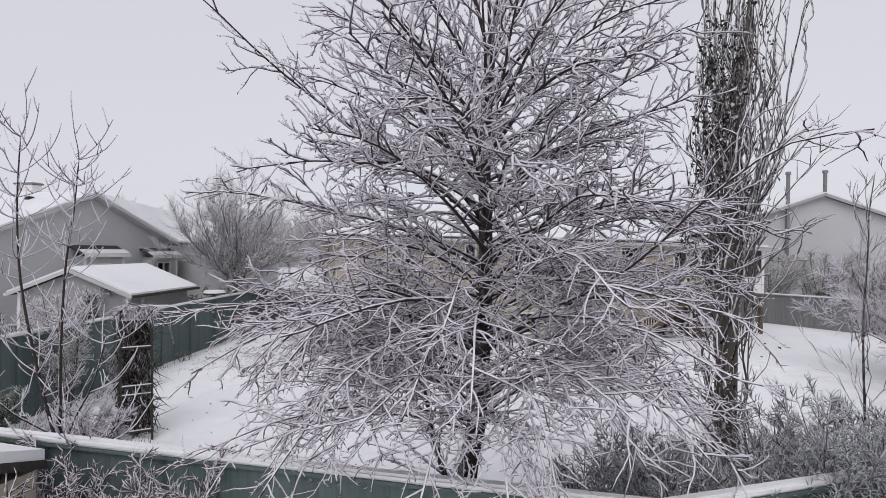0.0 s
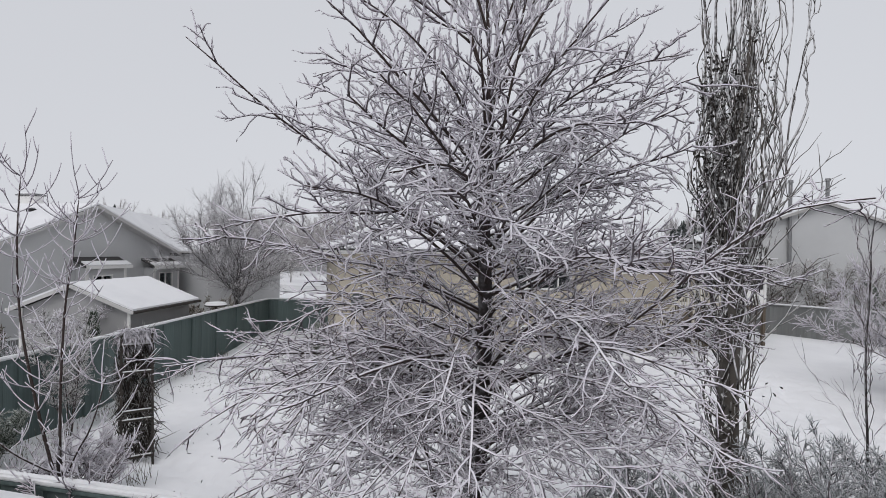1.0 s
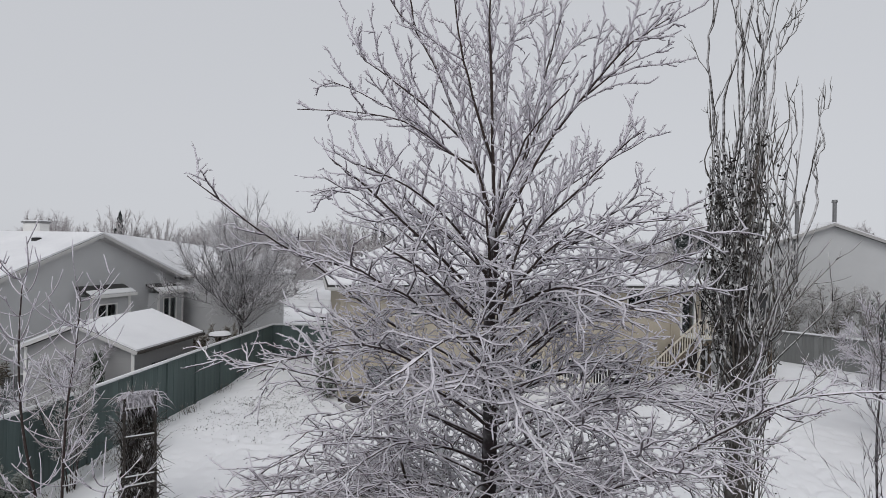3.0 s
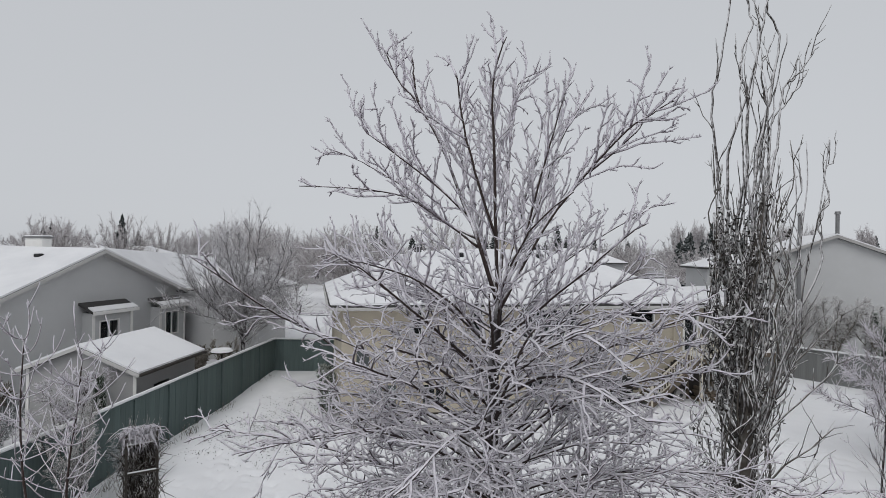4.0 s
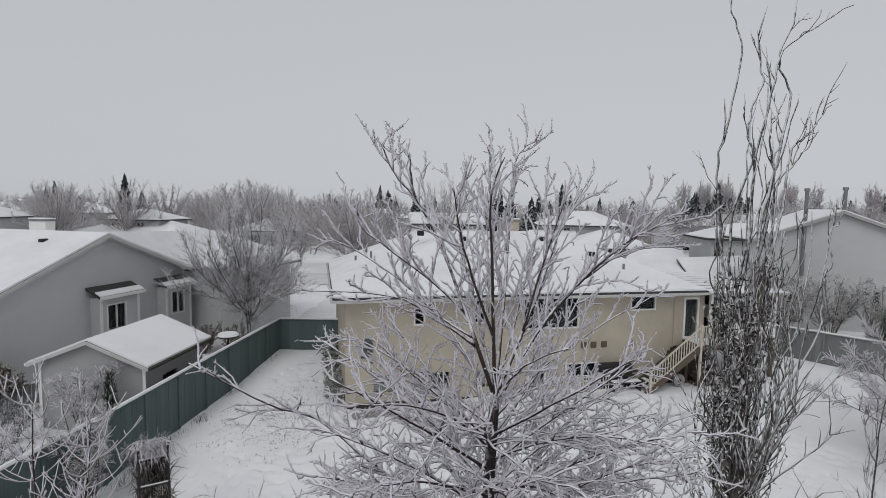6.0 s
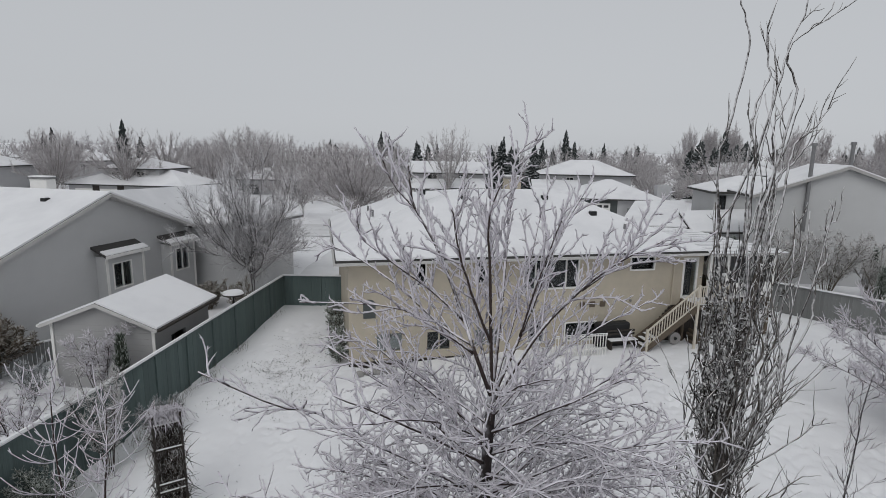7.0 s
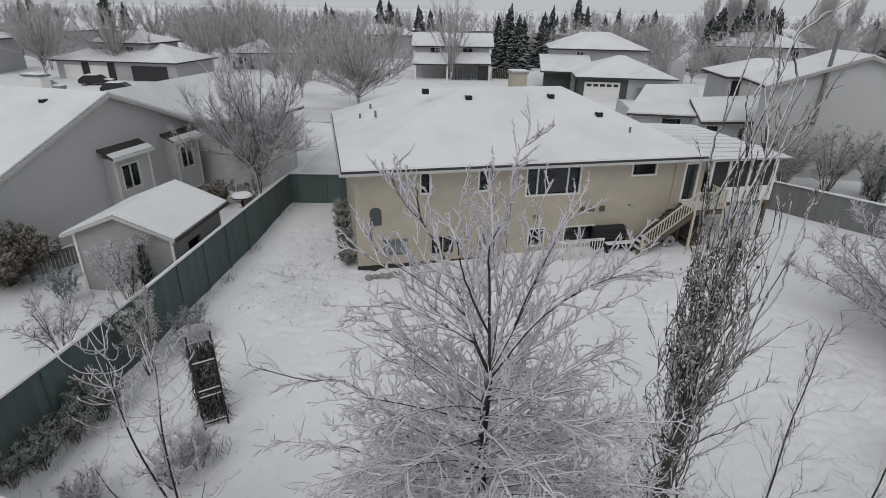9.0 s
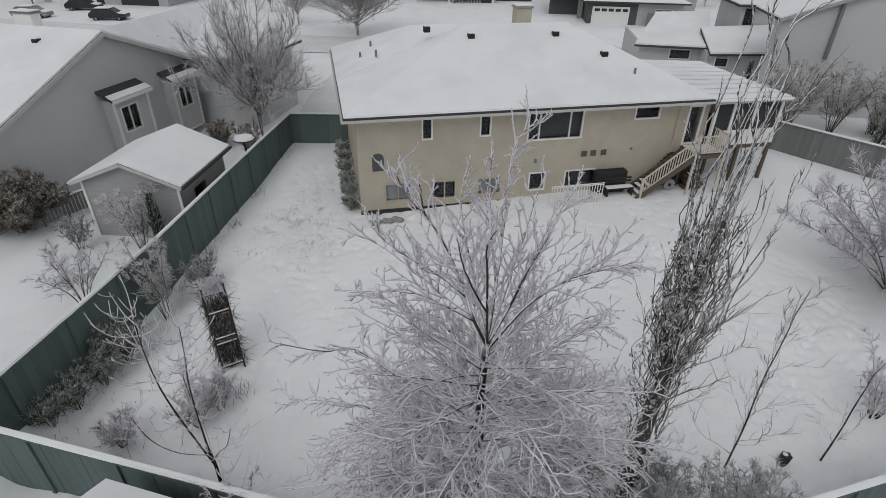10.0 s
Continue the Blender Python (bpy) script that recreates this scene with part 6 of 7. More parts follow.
def deck_and_stairs():
    d = thing("deck_stair", HM, "wooden stair and landing with cream painted railings", "stair")
    n, x0, x1, z1 = 11, 14.35, 17.0, 2.22
    y0, y1 = -0.75, 0.35
    for i in range(n):
        x, z = x0 + (x1 - x0) * i / n, 0.12 + (z1 - 0.12) * (i + 1) / n
        t = part("tread", boxed(x - 0.03, y0 + 0.05, z - 0.05, x + 0.27, y1 - 0.05, z, bevel=0.008), WOOD_DECK, d)
        if i < 3:
            part("snow", boxed(x - 0.02, y0 + 0.1, z + 0.002, x + 0.2, y1 - 0.1, z + 0.04, bevel=0.012), SNOW_CAP, t)
    for y in (y0, y1):
        part("stringer", beam(bmesh.new(), (x0 - 0.15, y, 0.08), (x1, y, z1 - 0.12), 0.05, 0.30), WOOD_DECK, d)
        if y == y0:
            part("handrail", beam(bmesh.new(), (x0 + 0.05, y, 1.12), (x1, y, z1 + 0.95), 0.07, 0.06), RAIL_CREAM, d)
            part("bottom_rail", beam(bmesh.new(), (x0 + 0.05, y, 0.38), (x1, y, z1 + 0.16), 0.05, 0.05), RAIL_CREAM, d)
            for k in range(19):
                f = (k + 0.5) / 19
                x = x0 + 0.05 + (x1 - x0 - 0.05) * f
                part("baluster", boxed(x - 0.018, y - 0.018, 0.38 + (z1 + 0.16 - 0.38) * f, x + 0.018, y + 0.018, 1.10 + (z1 + 0.95 - 1.12) * f), RAIL_CREAM, d)
    for x, z in ((x0 + 0.05, 0.12), (x1, 0.1), (18.6, 0.1)):
        part("newel_post", boxed(x - 0.05, y0 - 0.05, 0.0 if z < 0.11 else 0.1, x + 0.05, y0 + 0.05, 1.2 if x < 15 else z1 + 1.05), RAIL_CREAM, d)
    part("landing", boxed(x1, y0, z1 - 0.22, 18.7, 0.6, z1), WOOD_DECK, d)
    part("snow", boxed(x1 + 0.1, y0 + 0.1, z1 + 0.002, 18.6, 0.55, z1 + 0.06, bevel=0.02), SNOW_CAP, d)
    for z in (0.12, 0.95):
        part("rail", beam(bmesh.new(), (x1, y0, z1 + z), (18.6, y0, z1 + z), 0.06, 0.05), RAIL_CREAM, d)
        part("rail", beam(bmesh.new(), (18.6, y0, z1 + z), (18.6, 0.6, z1 + z), 0.06, 0.05), RAIL_CREAM, d)
    for k in range(12):
        x = x1 + 0.12 + k * 0.125
        part("baluster", boxed(x - 0.018, y0 - 0.018, z1 + 0.12, x + 0.018, y0 + 0.018, z1 + 0.93), RAIL_CREAM, d)
    for k in range(9):
        y = y0 + 0.12 + k * 0.13
        part("baluster", boxed(18.582, y - 0.018, z1 + 0.12, 18.618, y + 0.018, z1 + 0.93), RAIL_CREAM, d)
    # Added dark boards that stand in for the shade below the stair.
    for k in range(24):
        part("stair_shade_board", boxed(14.75 + k * 0.15, 0.45, 0.0, 14.89 + k * 0.15, 0.48, min(z1 - 0.25, 0.3 + k * 0.16)), WOOD_DARK, d)
    for x in (17.1, 18.5):
        part("deck_post", boxed(x - 0.06, 0.3, -0.1, x + 0.06, 0.42, z1 - 0.222), WOOD_DECK, d)
    return d


deck_and_stairs()


def screened_porch():
    p = thing("screened_porch", HM, "white screened porch with a ribbed snowy roof", "porch")
    x0, x1, y0, y1 = 18.25, 22.2, 0.3, 7.6
    part("floor", boxed(x0, y0, 2.0, x1, y1, 2.2), WOOD_DECK, p)
    for x in (x0 + 0.1, 19.35, 20.6, x1 - 0.1):
        part("post", boxed(x - 0.07, y0 - 0.02, 2.2, x + 0.07, y0 + 0.12, 4.4), TRIM_W, p)
    for y in (2.5, 5.0, y1 - 0.1):
        part("post", boxed(x1 - 0.14, y - 0.07, 2.2, x1, y + 0.07, 4.4), TRIM_W, p)
    part("knee_wall", boxed(18.9, y0 + 0.02, 2.0, x1, y0 + 0.1, 3.0), TRIM_W, p)
    part("knee_wall", boxed(x1 - 0.1, y0 + 0.12, 2.0, x1 - 0.02, y1, 3.0), TRIM_W, p)
    for a, b in ((x0 + 0.17, 19.28), (19.42, 20.53), (20.67, x1 - 0.17)):
        part("screen", boxed(a, y0 + 0.05, 3.0 if a > 19 else 2.2, b, y0 + 0.06, 4.4), INSIDE, p, "dark insect screen")
    part("screen", boxed(x1 - 0.08, y0 + 0.12, 3.0, x1 - 0.07, y1, 4.4), INSIDE, p)
    part("header", boxed(x0, y0 - 0.05, 4.4, x1 + 0.1, y0 + 0.12, 4.56), TRIM_W, p)
    r = part("roof", slab(bmesh.new(), [(17.9, -0.15, 4.62), (22.5, -0.15, 4.56), (22.5, 8.0, 4.6), (17.9, 8.0, 4.85)], 0.05), TRIM_G, p)
    part("snow", slab(bmesh.new(), [(17.92, -0.1, 4.67), (22.45, -0.1, 4.61), (22.45, 7.95, 4.65), (17.92, 7.95, 4.9)], 0.045), SNOW_ROOF, r)
    for k in range(9):
        y = 0.45 + k * 0.85
        bm = beam(bmesh.new(), (17.95, y, 4.70 + 0.02 * k), (22.4, y, 4.645), 0.45, 0.07)
        bmesh.ops.bevel(bm, geom=list(bm.edges), offset=0.03, segments=2, affect="EDGES")
        part("snow_rib", bm, SNOW_ROOF, r)
    for x, y in ((x1 - 0.1, y0 + 0.1), (x1 - 0.1, y1 - 0.1), (20.3, y0 + 0.1)):
        part("pier", boxed(x - 0.08, y - 0.08, -0.1, x + 0.08, y + 0.08, 2.0), WOOD_DECK, p)
    return p


screened_porch()


def house_foot_clutter():
    b = thing("garden_bench", HM @ pose(12.75, -0.35, 0.1), "dark wooden bench by the wall with snow on it", "bench")
    for y in (0.0, 0.14, 0.28):
        part("seat_slat", boxed(0, y, 0.40, 1.5, y + 0.11, 0.44), WOOD_DARK, b)
    for x in (0.05, 1.4):
        part("leg", boxed(x, 0, 0, x + 0.06, 0.38, 0.398), WOOD_DARK, b)
    for z in (0.62, 0.78):
        part("back_slat", boxed(0, 0.40, z, 1.5, 0.43, z + 0.1), WOOD_DARK, b)
    part("snow", boxed(0.03, 0.02, 0.442, 1.47, 0.37, 0.50, bevel=0.02), SNOW_CAP, b)
    g = thing("barbecue_cover", HM @ pose(12.3, 0.1, 0.1), "black covered box standing against the wall", "barbecue")
    bm = boxed(0, 0, 0, 1.75, 0.5, 1.2, bevel=0.09)
    part("cover", bm, BLACK, g)
    f = thing("picket_panel", HM @ pose(9.6, -0.75, 0.1), "low white picket panel before the basement windows", "picket fence")
    for k in range(20):
        part("picket", boxed(k * 0.14, 0, -0.1, k * 0.14 + 0.035, 0.02, 1.02), TRIM_W, f)
    for z in (0.3, 0.93):
        part("rail", boxed(-0.02, 0.022, z, 2.75, 0.045, z + 0.05), TRIM_W, f)
    part("snow", boxed(-0.02, -0.01, 1.022, 2.75, 0.05, 1.05, bevel=0.01), SNOW_CAP, f)
    reel = thing("hose_reel", HM @ pose(16.35, -0.2, 0.1), "round pale hose reel under the stair", "hose reel")
    bm = rod(bmesh.new(), (0, 0.0, 0.35), (0, 0.14, 0.35), 0.30, seg=20)
    part("drum", bm, CONCRETE, reel)
    part("hub", rod(bmesh.new(), (0, -0.04, 0.35), (0, -0.002, 0.35), 0.08, seg=12), BLACK, reel)
    w = thing("woodpile", HM @ pose(17.3, -0.3, 0.1), "small stack of split firewood under the landing", "firewood")
    rng = random.Random(3)
    for k in range(16):
        x, z = (k % 5) * 0.2 + (0.1 if (k // 5) % 2 else 0), 0.1 + (k // 5) * 0.17
        part("log", rod(bmesh.new(), (x, 0, z), (x + rng.uniform(-0.03, 0.03), 0.5, z), rng.uniform(0.075, 0.1), seg=7), WOOD_DECK, w)
    rngs = random.Random(9)
    for k in range(6):
        x = 0.95 + k * 0.27 + rngs.uniform(-0.08, 0.08)
        bm = bmesh.new()
        bmesh.ops.create_icosphere(bm, subdivisions=2, radius=rngs.uniform(0.16, 0.26))
        for v in bm.verts:
            v.co *= 1 + 0.35 * noise.noise(v.co * 5 + Vector((k, 0, 0)))
            v.co.z *= 0.7
        s = new("stone", finish("stone", bm, CONCRETE, True))
        q = HM @ Vector((x, rngs.uniform(-0.35, -0.1), 0))
        s.matrix_world = pose(q.x, q.y, ground_z(q.x, q.y) + 0.06)
        tagged(s, "rounded grey garden stone at the foundation", "stone", "stones along the foundation")


house_foot_clutter()


# ---- overgrown garden arbor ----
def arbor():
    a = thing("garden_arbor", pose(-7.15, 12.68, -0.22, -10, 0, 34), "dark ladder arbor overgrown with withered frosted vines", "arbor")
    w, d, h = 0.32, 0.30, 2.84
    for x in (-w, w):
        for y in (-d, d):
            part("post", boxed(x - 0.025, y - 0.025, -0.2, x + 0.025, y + 0.025, h), WOOD_DARK, a)
    for z in (0.03, 0.85, 1.05, 1.94, 2.57):
        r = part("rung", boxed(-w - 0.03, -d - 0.03, z - 0.025, w + 0.03, -d + 0.03, z + 0.02), WOOD_DARK, a)
        part("snow", boxed(-w - 0.02, -d - 0.025, z + 0.021, w + 0.02, -d + 0.025, z + 0.05, bevel=0.01), SNOW_CAP, r)
    for y in (-0.15, 0.05, 0.25):
        part("top_slat", boxed(-w - 0.06, y, h, w + 0.06, y + 0.05, h + 0.04), WOOD_DARK, a)
    bm = bmesh.new()
    for i in range(4):
        x = -w + 0.08 + i * 0.19
        beam(bm, (x, -d, 0.0), (x + 0.12, -d, 0.4), 0.015, 0.03)
        beam(bm, (x + 0.12, -d, 0.0), (x, -d, 0.4), 0.015, 0.03)
    part("lattice", bm, WOOD_DARK, a)
    rng = np.random.default_rng(31)
    V, F = [], []
    for i in range(900):
        x, y = rng.uniform(-w, w), rng.uniform(-d * 0.6, d)
        V.append(strand(rng, (x, y, rng.uniform(0.1, 2.6)), (rng.normal(0, 0.3), rng.normal(0, 0.3), rng.choice([-1, 1])), rng.uniform(0.3, 0.9), 0.010, 0.006, 5, 0.3, 0.0))
    for i in range(1500):
        b = rng.uniform(0, 6.28)
        F.append(strand(rng, (rng.uniform(-w, w), rng.uniform(-d, d), h + rng.uniform(-0.1, 0.12)), (math.cos(b), math.sin(b), 0.1), rng.uniform(0.12, 0.32) * (2.2 if rng.random() < 0.25 else 1.0), 0.007, 0.005, 7, 0.4, -3.0))
    tagged(slivers("vine", thin(V, [0, 2, 4]), VINE, a), kind="stuff")
    tagged(slivers("hanging_vine", thin(F, [0, 2, 4, 6]), TWIG, a, 1.7), kind="stuff")
    return a


VINE = frosted("dark_vine", (0.035, 0.028, 0.024), (0.55, 0.53, 0.52), cover=0.18, grain=14)
arbor()


# ---- planting along the green fence, and next door ----
RIMED_GREY = frosted("rimed_grey_shrub", (0.10, 0.09, 0.085), (0.66, 0.65, 0.65), cover=0.54, grain=8)
GREENISH = frosted("rimed_evergreen", (0.035, 0.045, 0.032), (0.50, 0.53, 0.50), cover=0.30, grain=10)
BROWNISH = frosted("rimed_brown_hedge", (0.095, 0.075, 0.055), (0.52, 0.50, 0.47), cover=0.24, grain=6)
bush_tree("tall_shrub", -13.7, 19.7, 3.1, 1.2, 9, "arching rimed shrub before the garden shed", "shrub", 80, r0=0.022, subs=14, tw=7, sub_len=0.8, scale=1.3)
bush_tree("tall_shrub", -10.55, 15.3, 3.7, 0.95, 8, "tall thin frosted shrub growing against the fence", "shrub", 81, twig=RIMED_GREY, r0=0.016, subs=20, tw=9, sub_len=0.65, scale=0.8)
bush_tree("climbing_shrub", -9.75, 16.7, 1.5, 0.7, 12, "heaped rimed climber beside the fence", "shrub", 82, twig=SHRUB, bark=SHRUB, r0=0.012, subs=12, tw=8, sub_len=0.5)
bush_tree("evergreen_shrub", -10.95, 13.1, 1.6, 0.85, 14, "dark green shrub at the fence foot touched with frost", "shrub", 83, twig=GREENISH, bark=GREENISH, r0=0.012, subs=14, tw=9, sub_len=0.5)
bush_tree("evergreen_shrub", -11.3, 11.0, 1.1, 0.6, 10, "small dark shrub at the foot of the fence", "shrub", 84, twig=GREENISH, bark=GREENISH, r0=0.012, subs=10, tw=8, sub_len=0.4)
for i, (x, y, h) in enumerate([(-11.15, 12.1, 1.3), (-11.55, 10.2, 1.0)]):
    bush_tree("evergreen_shrub", x, y, h, 0.7, 9, "dark tangled shrub along the fence foot", "shrub", 78 + i, twig=GREENISH, bark=BROWNISH, r0=0.012, subs=11, tw=8, sub_len=0.45)
bush_tree("bare_shrub", -13.9, 15.7, 2.5, 1.5, 9, "bare rounded shrub white with frost next door", "shrub", 85, r0=0.022, subs=12, tw=7, sub_len=0.8)
bush_tree("bare_shrub", -16.3, 19.4, 1.7, 0.8, 10, "small grey shrub at the shed corner", "shrub", 86, twig=SHRUB, bark=SHRUB, r0=0.014, subs=10, tw=8, sub_len=0.5)
bush_tree("hedge_bush", -19.9, 20.9, 2.9, 2.2, 64, "big rounded brown bush dusted with frost by the wall", "bush", 87, twig=BROWNISH, bark=BROWNISH, r0=0.02, subs=15, tw=7, sub_len=0.8, scale=2.4, dome=0.45)
bush_tree("bare_shrub", -12.3, 29.8, 2.4, 1.0, 8, "leafy dark shrub beside the fence next door", "shrub", 88, twig=BROWNISH, bark=BROWNISH, r0=0.02, subs=12, tw=8, sub_len=0.7, scale=1.5)
bush_tree("bare_shrub", -14.7, 31.4, 1.6, 0.9, 16, "dark clipped shrub below the bay window", "shrub", 89, twig=BROWNISH, bark=BROWNISH, r0=0.02, subs=12, tw=9, sub_len=0.5, scale=1.8)


def juniper(x, y, h, w, seed):
    rng = np.random.default_rng(seed)
    t = thing("columnar_juniper", pose(x, y, ground_z(x, y)), "dark green columnar juniper flecked with frost", "juniper")
    T = []
    for i in range(520):
        f = rng.uniform(0, 1)
        a = rng.uniform(0, 6.28)
        r = w * (1 - f) ** 0.6 * rng.uniform(0.3, 1)
        T.append(strand(rng, (r * 0.5 * math.cos(a), r * 0.5 * math.sin(a), f * h * 0.92), (math.cos(a) * 0.6, math.sin(a) * 0.6, 1), rng.uniform(0.15, 0.4), 0.03, 0.012, 4, 0.15, 0.5))
    tubes("trunk", [(np.array([[0, 0, -0.1], [0, 0, h * 0.5], [0, 0, h * 0.9]]), np.array([0.06, 0.04, 0.02]))], BARK_TREE, t, 6)
    tagged(tubes("foliage", T, GREENISH, t, 4), kind="stuff")
    return t


juniper(-12.7, 19.6, 2.8, 0.6, 91)
juniper(23.2, 45.2, 2.6, 0.6, 92)
juniper(27.6, 35.6, 3.6, 0.9, 93)
juniper(25.6, 32.2, 3.0, 0.9, 94)
for i, (x, y, h, s) in enumerate([(22.6, 37.0, 4.3, 2.3), (25.0, 36.0, 4.5, 2.7), (27.2, 34.4, 4.2, 2.4), (20.6, 37.4, 3.4, 1.6)]):
    bush_tree("bare_shrub", x, y, h, s, 17, "large bare shrub rimed grey behind the tall fence", "shrub", 95 + i, twig=RIMED_GREY, bark=BROWNISH, r0=0.03, subs=16, tw=8, sub_len=1.0, scale=1.8, group="shrubs behind the grey fence")
for i, (v, h) in enumerate([(1.3, 0.9), (2.7, 1.0), (4.2, 0.85), (5.8, 1.0), (7.4, 0.9), (9.0, 0.8)]):
    q = HM @ Vector((0.1, v, 0))
    bush_tree("wall_creeper", q.x, q.y, h * 0.75, 0.5, 11, "dark green creeper dusted with snow along the house wall", "creeper", 110 + i, twig=GREENISH, bark=BROWNISH, r0=0.012, subs=11, tw=5, sub_len=0.4, scale=1.7, group="creepers on the side wall")


def garden_table():
    t = thing("garden_table", pose(-11.55, 27.4, 0), "round garden table carrying a thick disc of snow", "table")
    part("pedestal", rod(bmesh.new(), (0, 0, -0.4), (0, 0, 1.72), 0.06, 0.05, 10), WOOD_DARK, t)
    top = part("tabletop", rod(bmesh.new(), (0, 0, 1.72), (0, 0, 1.78), 0.55, seg=24), WOOD_DARK, t)
    bm = rod(bmesh.new(), (0, 0, 1.782), (0, 0, 1.9), 0.54, 0.46, 24)
    part("snow", bm, SNOW_CAP, top)
    for a in (0, 2.1, 4.2):
        part("foot", beam(bmesh.new(), (0, 0, -0.15), (0.4 * math.cos(a), 0.4 * math.sin(a), -0.22), 0.05, 0.05), WOOD_DARK, t)


garden_table()


def low_fence_next_door():
    f = thing("garden_fence", pose(-18.3, 22.6, -0.35, 0, 0, 60), "low dark garden fence beside the shed", "fence")
    for x in (-1.6, -0.5, 0.6):
        part("post", boxed(x, -0.04, -0.1, x + 0.08, 0.04, 1.05), FENCE_GREY, f)
    for k in range(13):
        x = -1.55 + k * 0.17
        part("board", boxed(x, -0.07, 0.08, x + 0.14, -0.045, 0.98), FENCE_GREY, f)
    part("snow", boxed(-1.62, -0.08, 0.985, 0.7, 0.03, 1.06, bevel=0.02), SNOW_CAP, f)


low_fence_next_door()


def stump():
    rng = random.Random(2)
    s = thing("tree_stump", pose(8.93, 9.59, ground_z(8.93, 9.59)), "cut dark stump with a snow cap standing in snow", "stump")
    bm = rod(bmesh.new(), (0, 0, -0.15), (0.05, 0, 0.27), 0.145, 0.13, 14)
    for v in bm.verts:
        v.co += Vector((rng.uniform(-0.025, 0.025), rng.uniform(-0.025, 0.025), rng.uniform(0, 0.02)))
    part("wood", bm, WOOD_DARK, s)
    part("snow", rod(bmesh.new(), (0.02, 0.02, 0.292), (0.02, 0.02, 0.31), 0.07, 0.04, 9), SNOW_CAP, s)


stump()


# ---- parked cars across the street ----
def car(x, y, ang, paint, label):
    c = thing("parked_car", pose(x, y, 0, 0, 0, ang), label, "car")
    prof = [(-2.2, 0.35), (2.2, 0.35), (2.25, 0.75), (1.2, 0.92), (0.6, 1.42), (-1.4, 1.45), (-2.05, 1.0), (-2.25, 0.8)]
    bm = bmesh.new()
    a = [bm.verts.new((x_, -0.88, z)) for x_, z in prof]
    b = [bm.verts.new((x_, 0.88, z)) for x_, z in prof]
    bm.faces.new(a)
    bm.faces.new(b[::-1])
    for i in range(8):
        bm.faces.new((a[i], b[i], b[(i + 1) % 8], a[(i + 1) % 8]))
    bmesh.ops.bevel(bm, geom=list(bm.edges), offset=0.06, segments=2, affect="EDGES")
    body = part("body", bm, paint, c)
    part("side_window", boxed(-1.3, -0.895, 0.98, 0.55, -0.882, 1.36), INSIDE, body)
    part("snow", boxed(-1.35, -0.75, 1.452, 0.5, 0.75, 1.58, bevel=0.05), SNOW_CAP, body)
    part("snow", slab(bmesh.new(), [(1.25, -0.75, 1.0), (2.15, -0.75, 0.86), (2.15, 0.75, 0.86), (1.25, 0.75, 1.0)], 0.07), SNOW_CAP, body)
    for wx in (-1.4, 1.4):
        for wy in (-0.8, 0.8):
            t = part("wheel", rod(bmesh.new(), (wx, wy - 0.1, 0.32), (wx, wy + 0.1, 0.32), 0.32, seg=16), BLACK, c)
            part("rim", rod(bmesh.new(), (wx, wy - 0.115, 0.32), (wx, wy + 0.115, 0.32), 0.18, seg=10), METAL, t)
    return c


PAINT_D = mat("dark_car_paint", (0.025, 0.025, 0.03), 0.35, None, 4, 40, 0.3, 0.05, spec=0.5)
PAINT_S = mat("silver_car_paint", (0.25, 0.25, 0.26), 0.35, None, 4, 40, 0.3, 0.05, spec=0.5)
car(-45.2, 73.2, 8, PAINT_D, "dark parked car with snow on its roof")
car(-53.0, 80.6, 10, PAINT_D, "dark parked car with snow on bonnet and roof")
car(-55.5, 73.5, 5, PAINT_S, "silver parked car dusted with snow")


# ---- driveway, street, board fence far off ----
def strip(name, pts, w, mt, label, z=0.02):
    bm = bmesh.new()
    prev = None
    for i, (x, y) in enumerate(pts):
        a = pts[max(i - 1, 0)]
        b = pts[min(i + 1, len(pts) - 1)]
        d = Vector((b[0] - a[0], b[1] - a[1])).normalized()
        n = Vector((-d.y, d.x)) * w / 2
        cur = (bm.verts.new((x + n.x, y + n.y, ground_z(x, y) + z)), bm.verts.new((x - n.x, y - n.y, ground_z(x, y) + z)))
        if prev:
            bm.faces.new((prev[0], prev[1], cur[1], cur[0]))
        prev = cur
    return tagged(new(name, finish(name, bm, mt)), label, "road", kind="structure")


PACKED = snow_mat("packed_snow", base=(0.72, 0.72, 0.73), second=(0.62, 0.62, 0.63))
strip("road", [(-120, 76), (-80, 72), (-40, 64), (-15, 60.5), (10, 60.5), (40, 56), (80, 48)], 8.5, PACKED, "street of packed greyish snow", 0.04)
strip("driveway", [(-9.4, 36.5), (-9.6, 42), (-9.2, 48), (-8.5, 56)], 4.2, PACKED, "driveway of packed snow between the houses", 0.05)


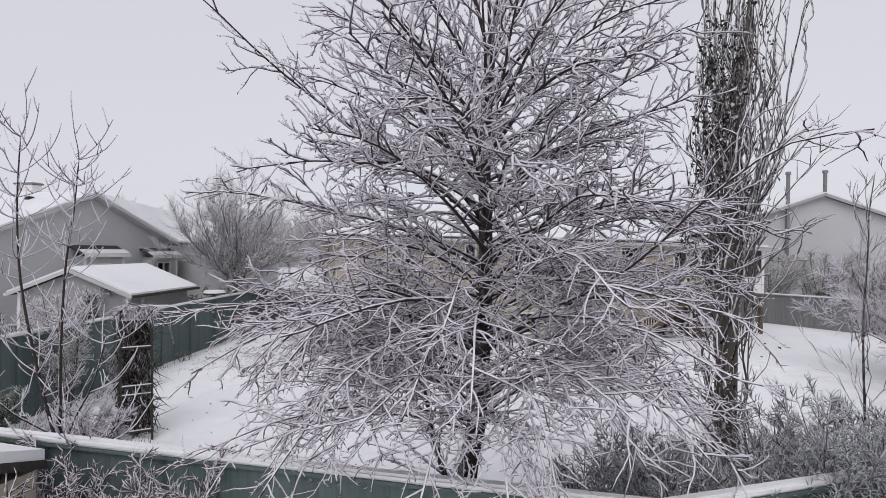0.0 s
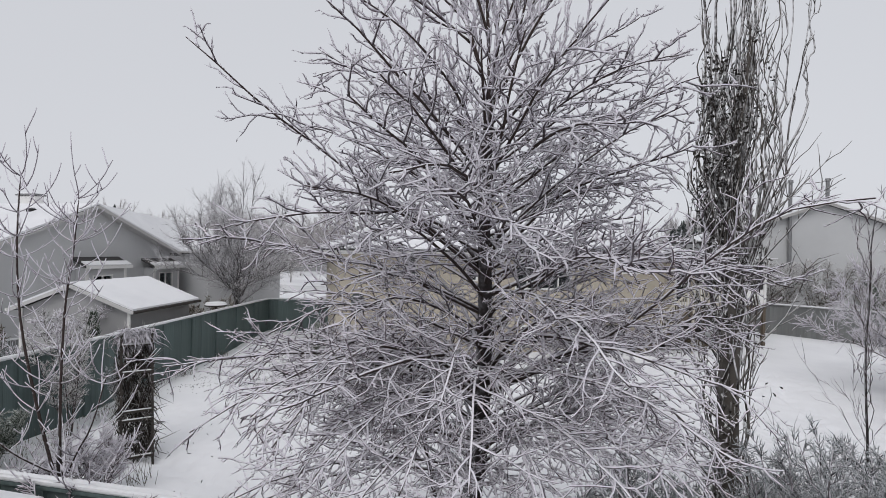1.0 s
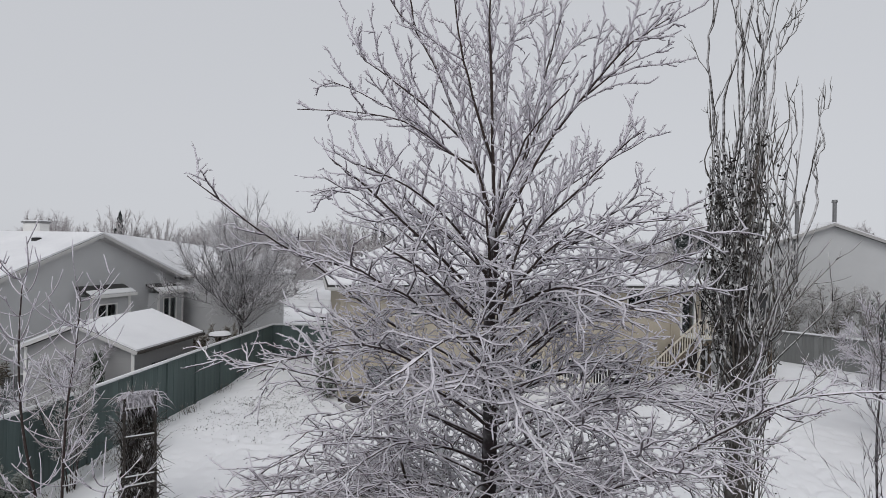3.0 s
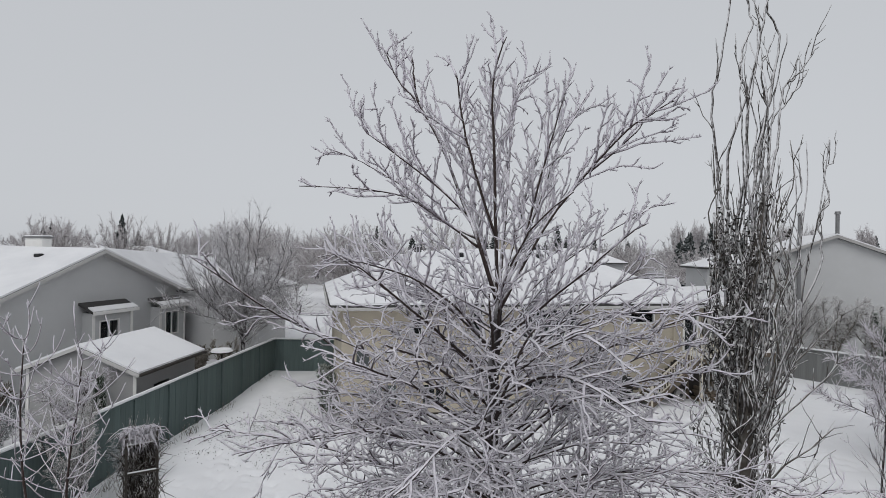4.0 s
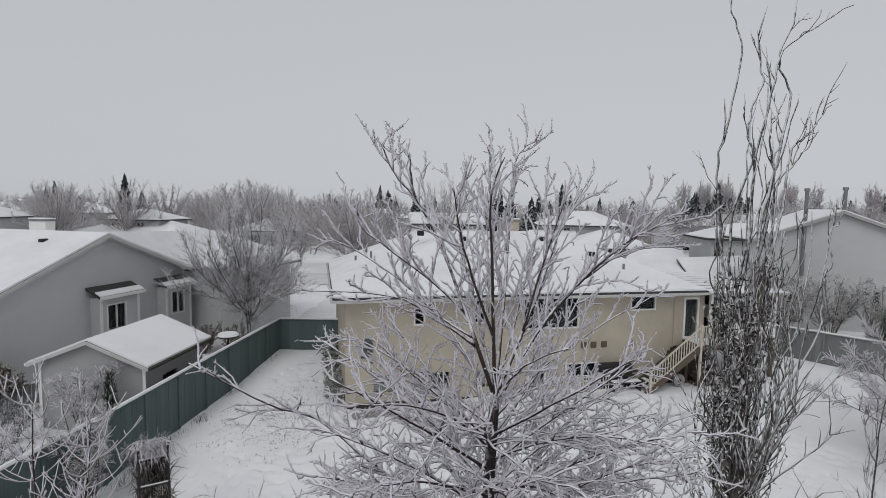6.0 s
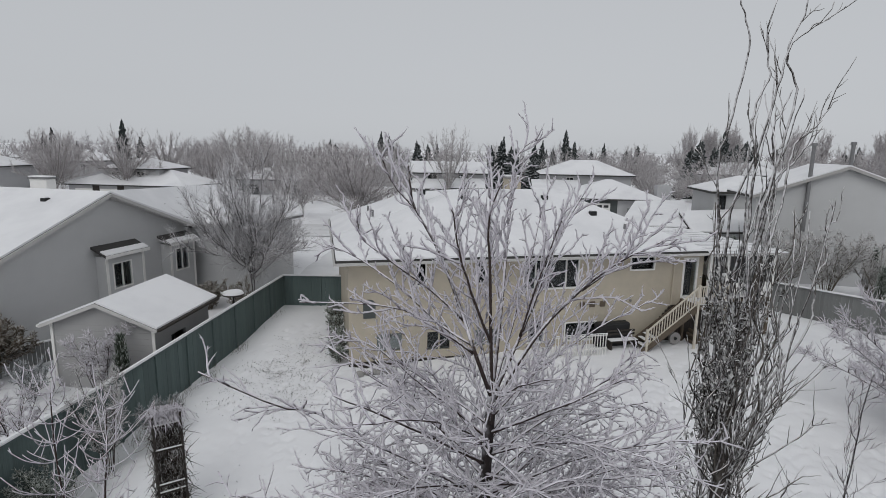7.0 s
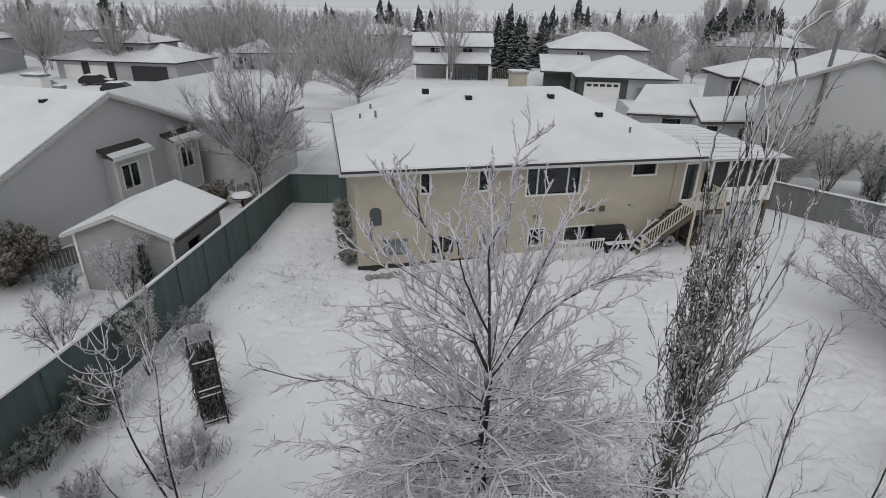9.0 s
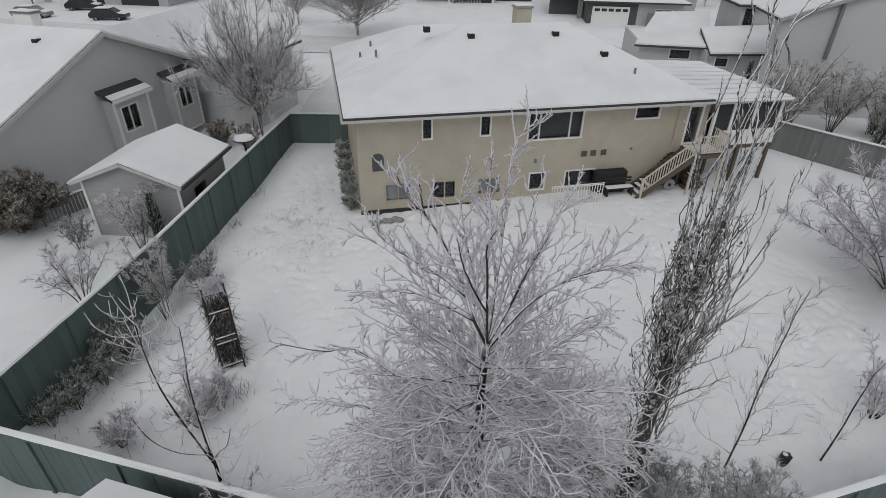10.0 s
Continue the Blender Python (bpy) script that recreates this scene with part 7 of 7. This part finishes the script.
# ---- withered stalks and fallen leaves on the snow ----
def stalks():
    rng = np.random.default_rng(55)
    T = []
    def tuft(x, y, n, h):
        for i in range(n):
            px, py = x + rng.normal(0, 0.18), y + rng.normal(0, 0.18)
            T.append(strand(rng, (px, py, ground_z(px, py) - 0.02), (rng.normal(0, 0.25), rng.normal(0, 0.25), 1), h * rng.uniform(0.5, 1.1), 0.006, 0.004, 4, 0.15, 0.0))
    for i in range(110):
        y = rng.uniform(10, 21) if rng.random() < 0.75 else rng.uniform(21, 31)
        x = -10.95 - 0.07 * (23.5 - y)
        tuft(x + rng.uniform(0.15, 0.9 if y < 20 else 0.35), y, rng.integers(3, 9), rng.uniform(0.12, 0.4))
    for i in range(14):
        tuft(rng.uniform(-10.9, -8.2), rng.uniform(8.9, 11.2), rng.integers(2, 6), rng.uniform(0.2, 0.6))
    for x, y in ((-10.4, 21.9), (-6.35, 11.3), (-7.6, 11.0)):
        tuft(x, y, 26, 0.45)
    return tagged(tubes("dry_stalk", T, BROWNISH, None, 3), "withered grass and flower stalks in snow", "dry plants", kind="stuff")


stalks()


def fallen_leaves():
    rng = np.random.default_rng(56)
    bm = bmesh.new()
    for c in range(210):
        cx, cy = rng.normal(-7.0, 1.35), rng.normal(22.4, 2.2)
        for i in range(rng.integers(3, 16)):
            x, y = cx + rng.normal(0, 0.22), cy + rng.normal(0, 0.16)
            if -9.9 < x < -4.9 - 0.25 * max(0, y - 22):
                leaf(bm, rng, (x, y, ground_z(x, y) + 0.008), rng.uniform(0.018, 0.042))
    for i in range(160):
        x, y = rng.uniform(-10, 12), rng.uniform(9, 21)
        leaf(bm, rng, (x, y, ground_z(x, y) + 0.015), rng.uniform(0.02, 0.045))
    return tagged(new("fallen_leaf", finish("fallen_leaf", bm, LEAF_DRY)), "scattered dark leaves and grass tips on snow", "leaves", kind="stuff")


fallen_leaves()


def metal_chimney():
    bm = boxed(-0.3, -0.6, -0.6, 0.3, 0.6, 0.7, bevel=0.03)
    c = part("chimney", bm, TRIM_W, G, "white boxed metal chimney")
    c.matrix_local = Matrix.Translation((0.7, 5.3, 6.7))
    part("cap", boxed(-0.36, -0.66, 0.702, 0.36, 0.66, 0.78), METAL, c)
    part("snow", boxed(-0.33, -0.63, 0.782, 0.33, 0.63, 0.86, bevel=0.03), SNOW_CAP, c)


metal_chimney()
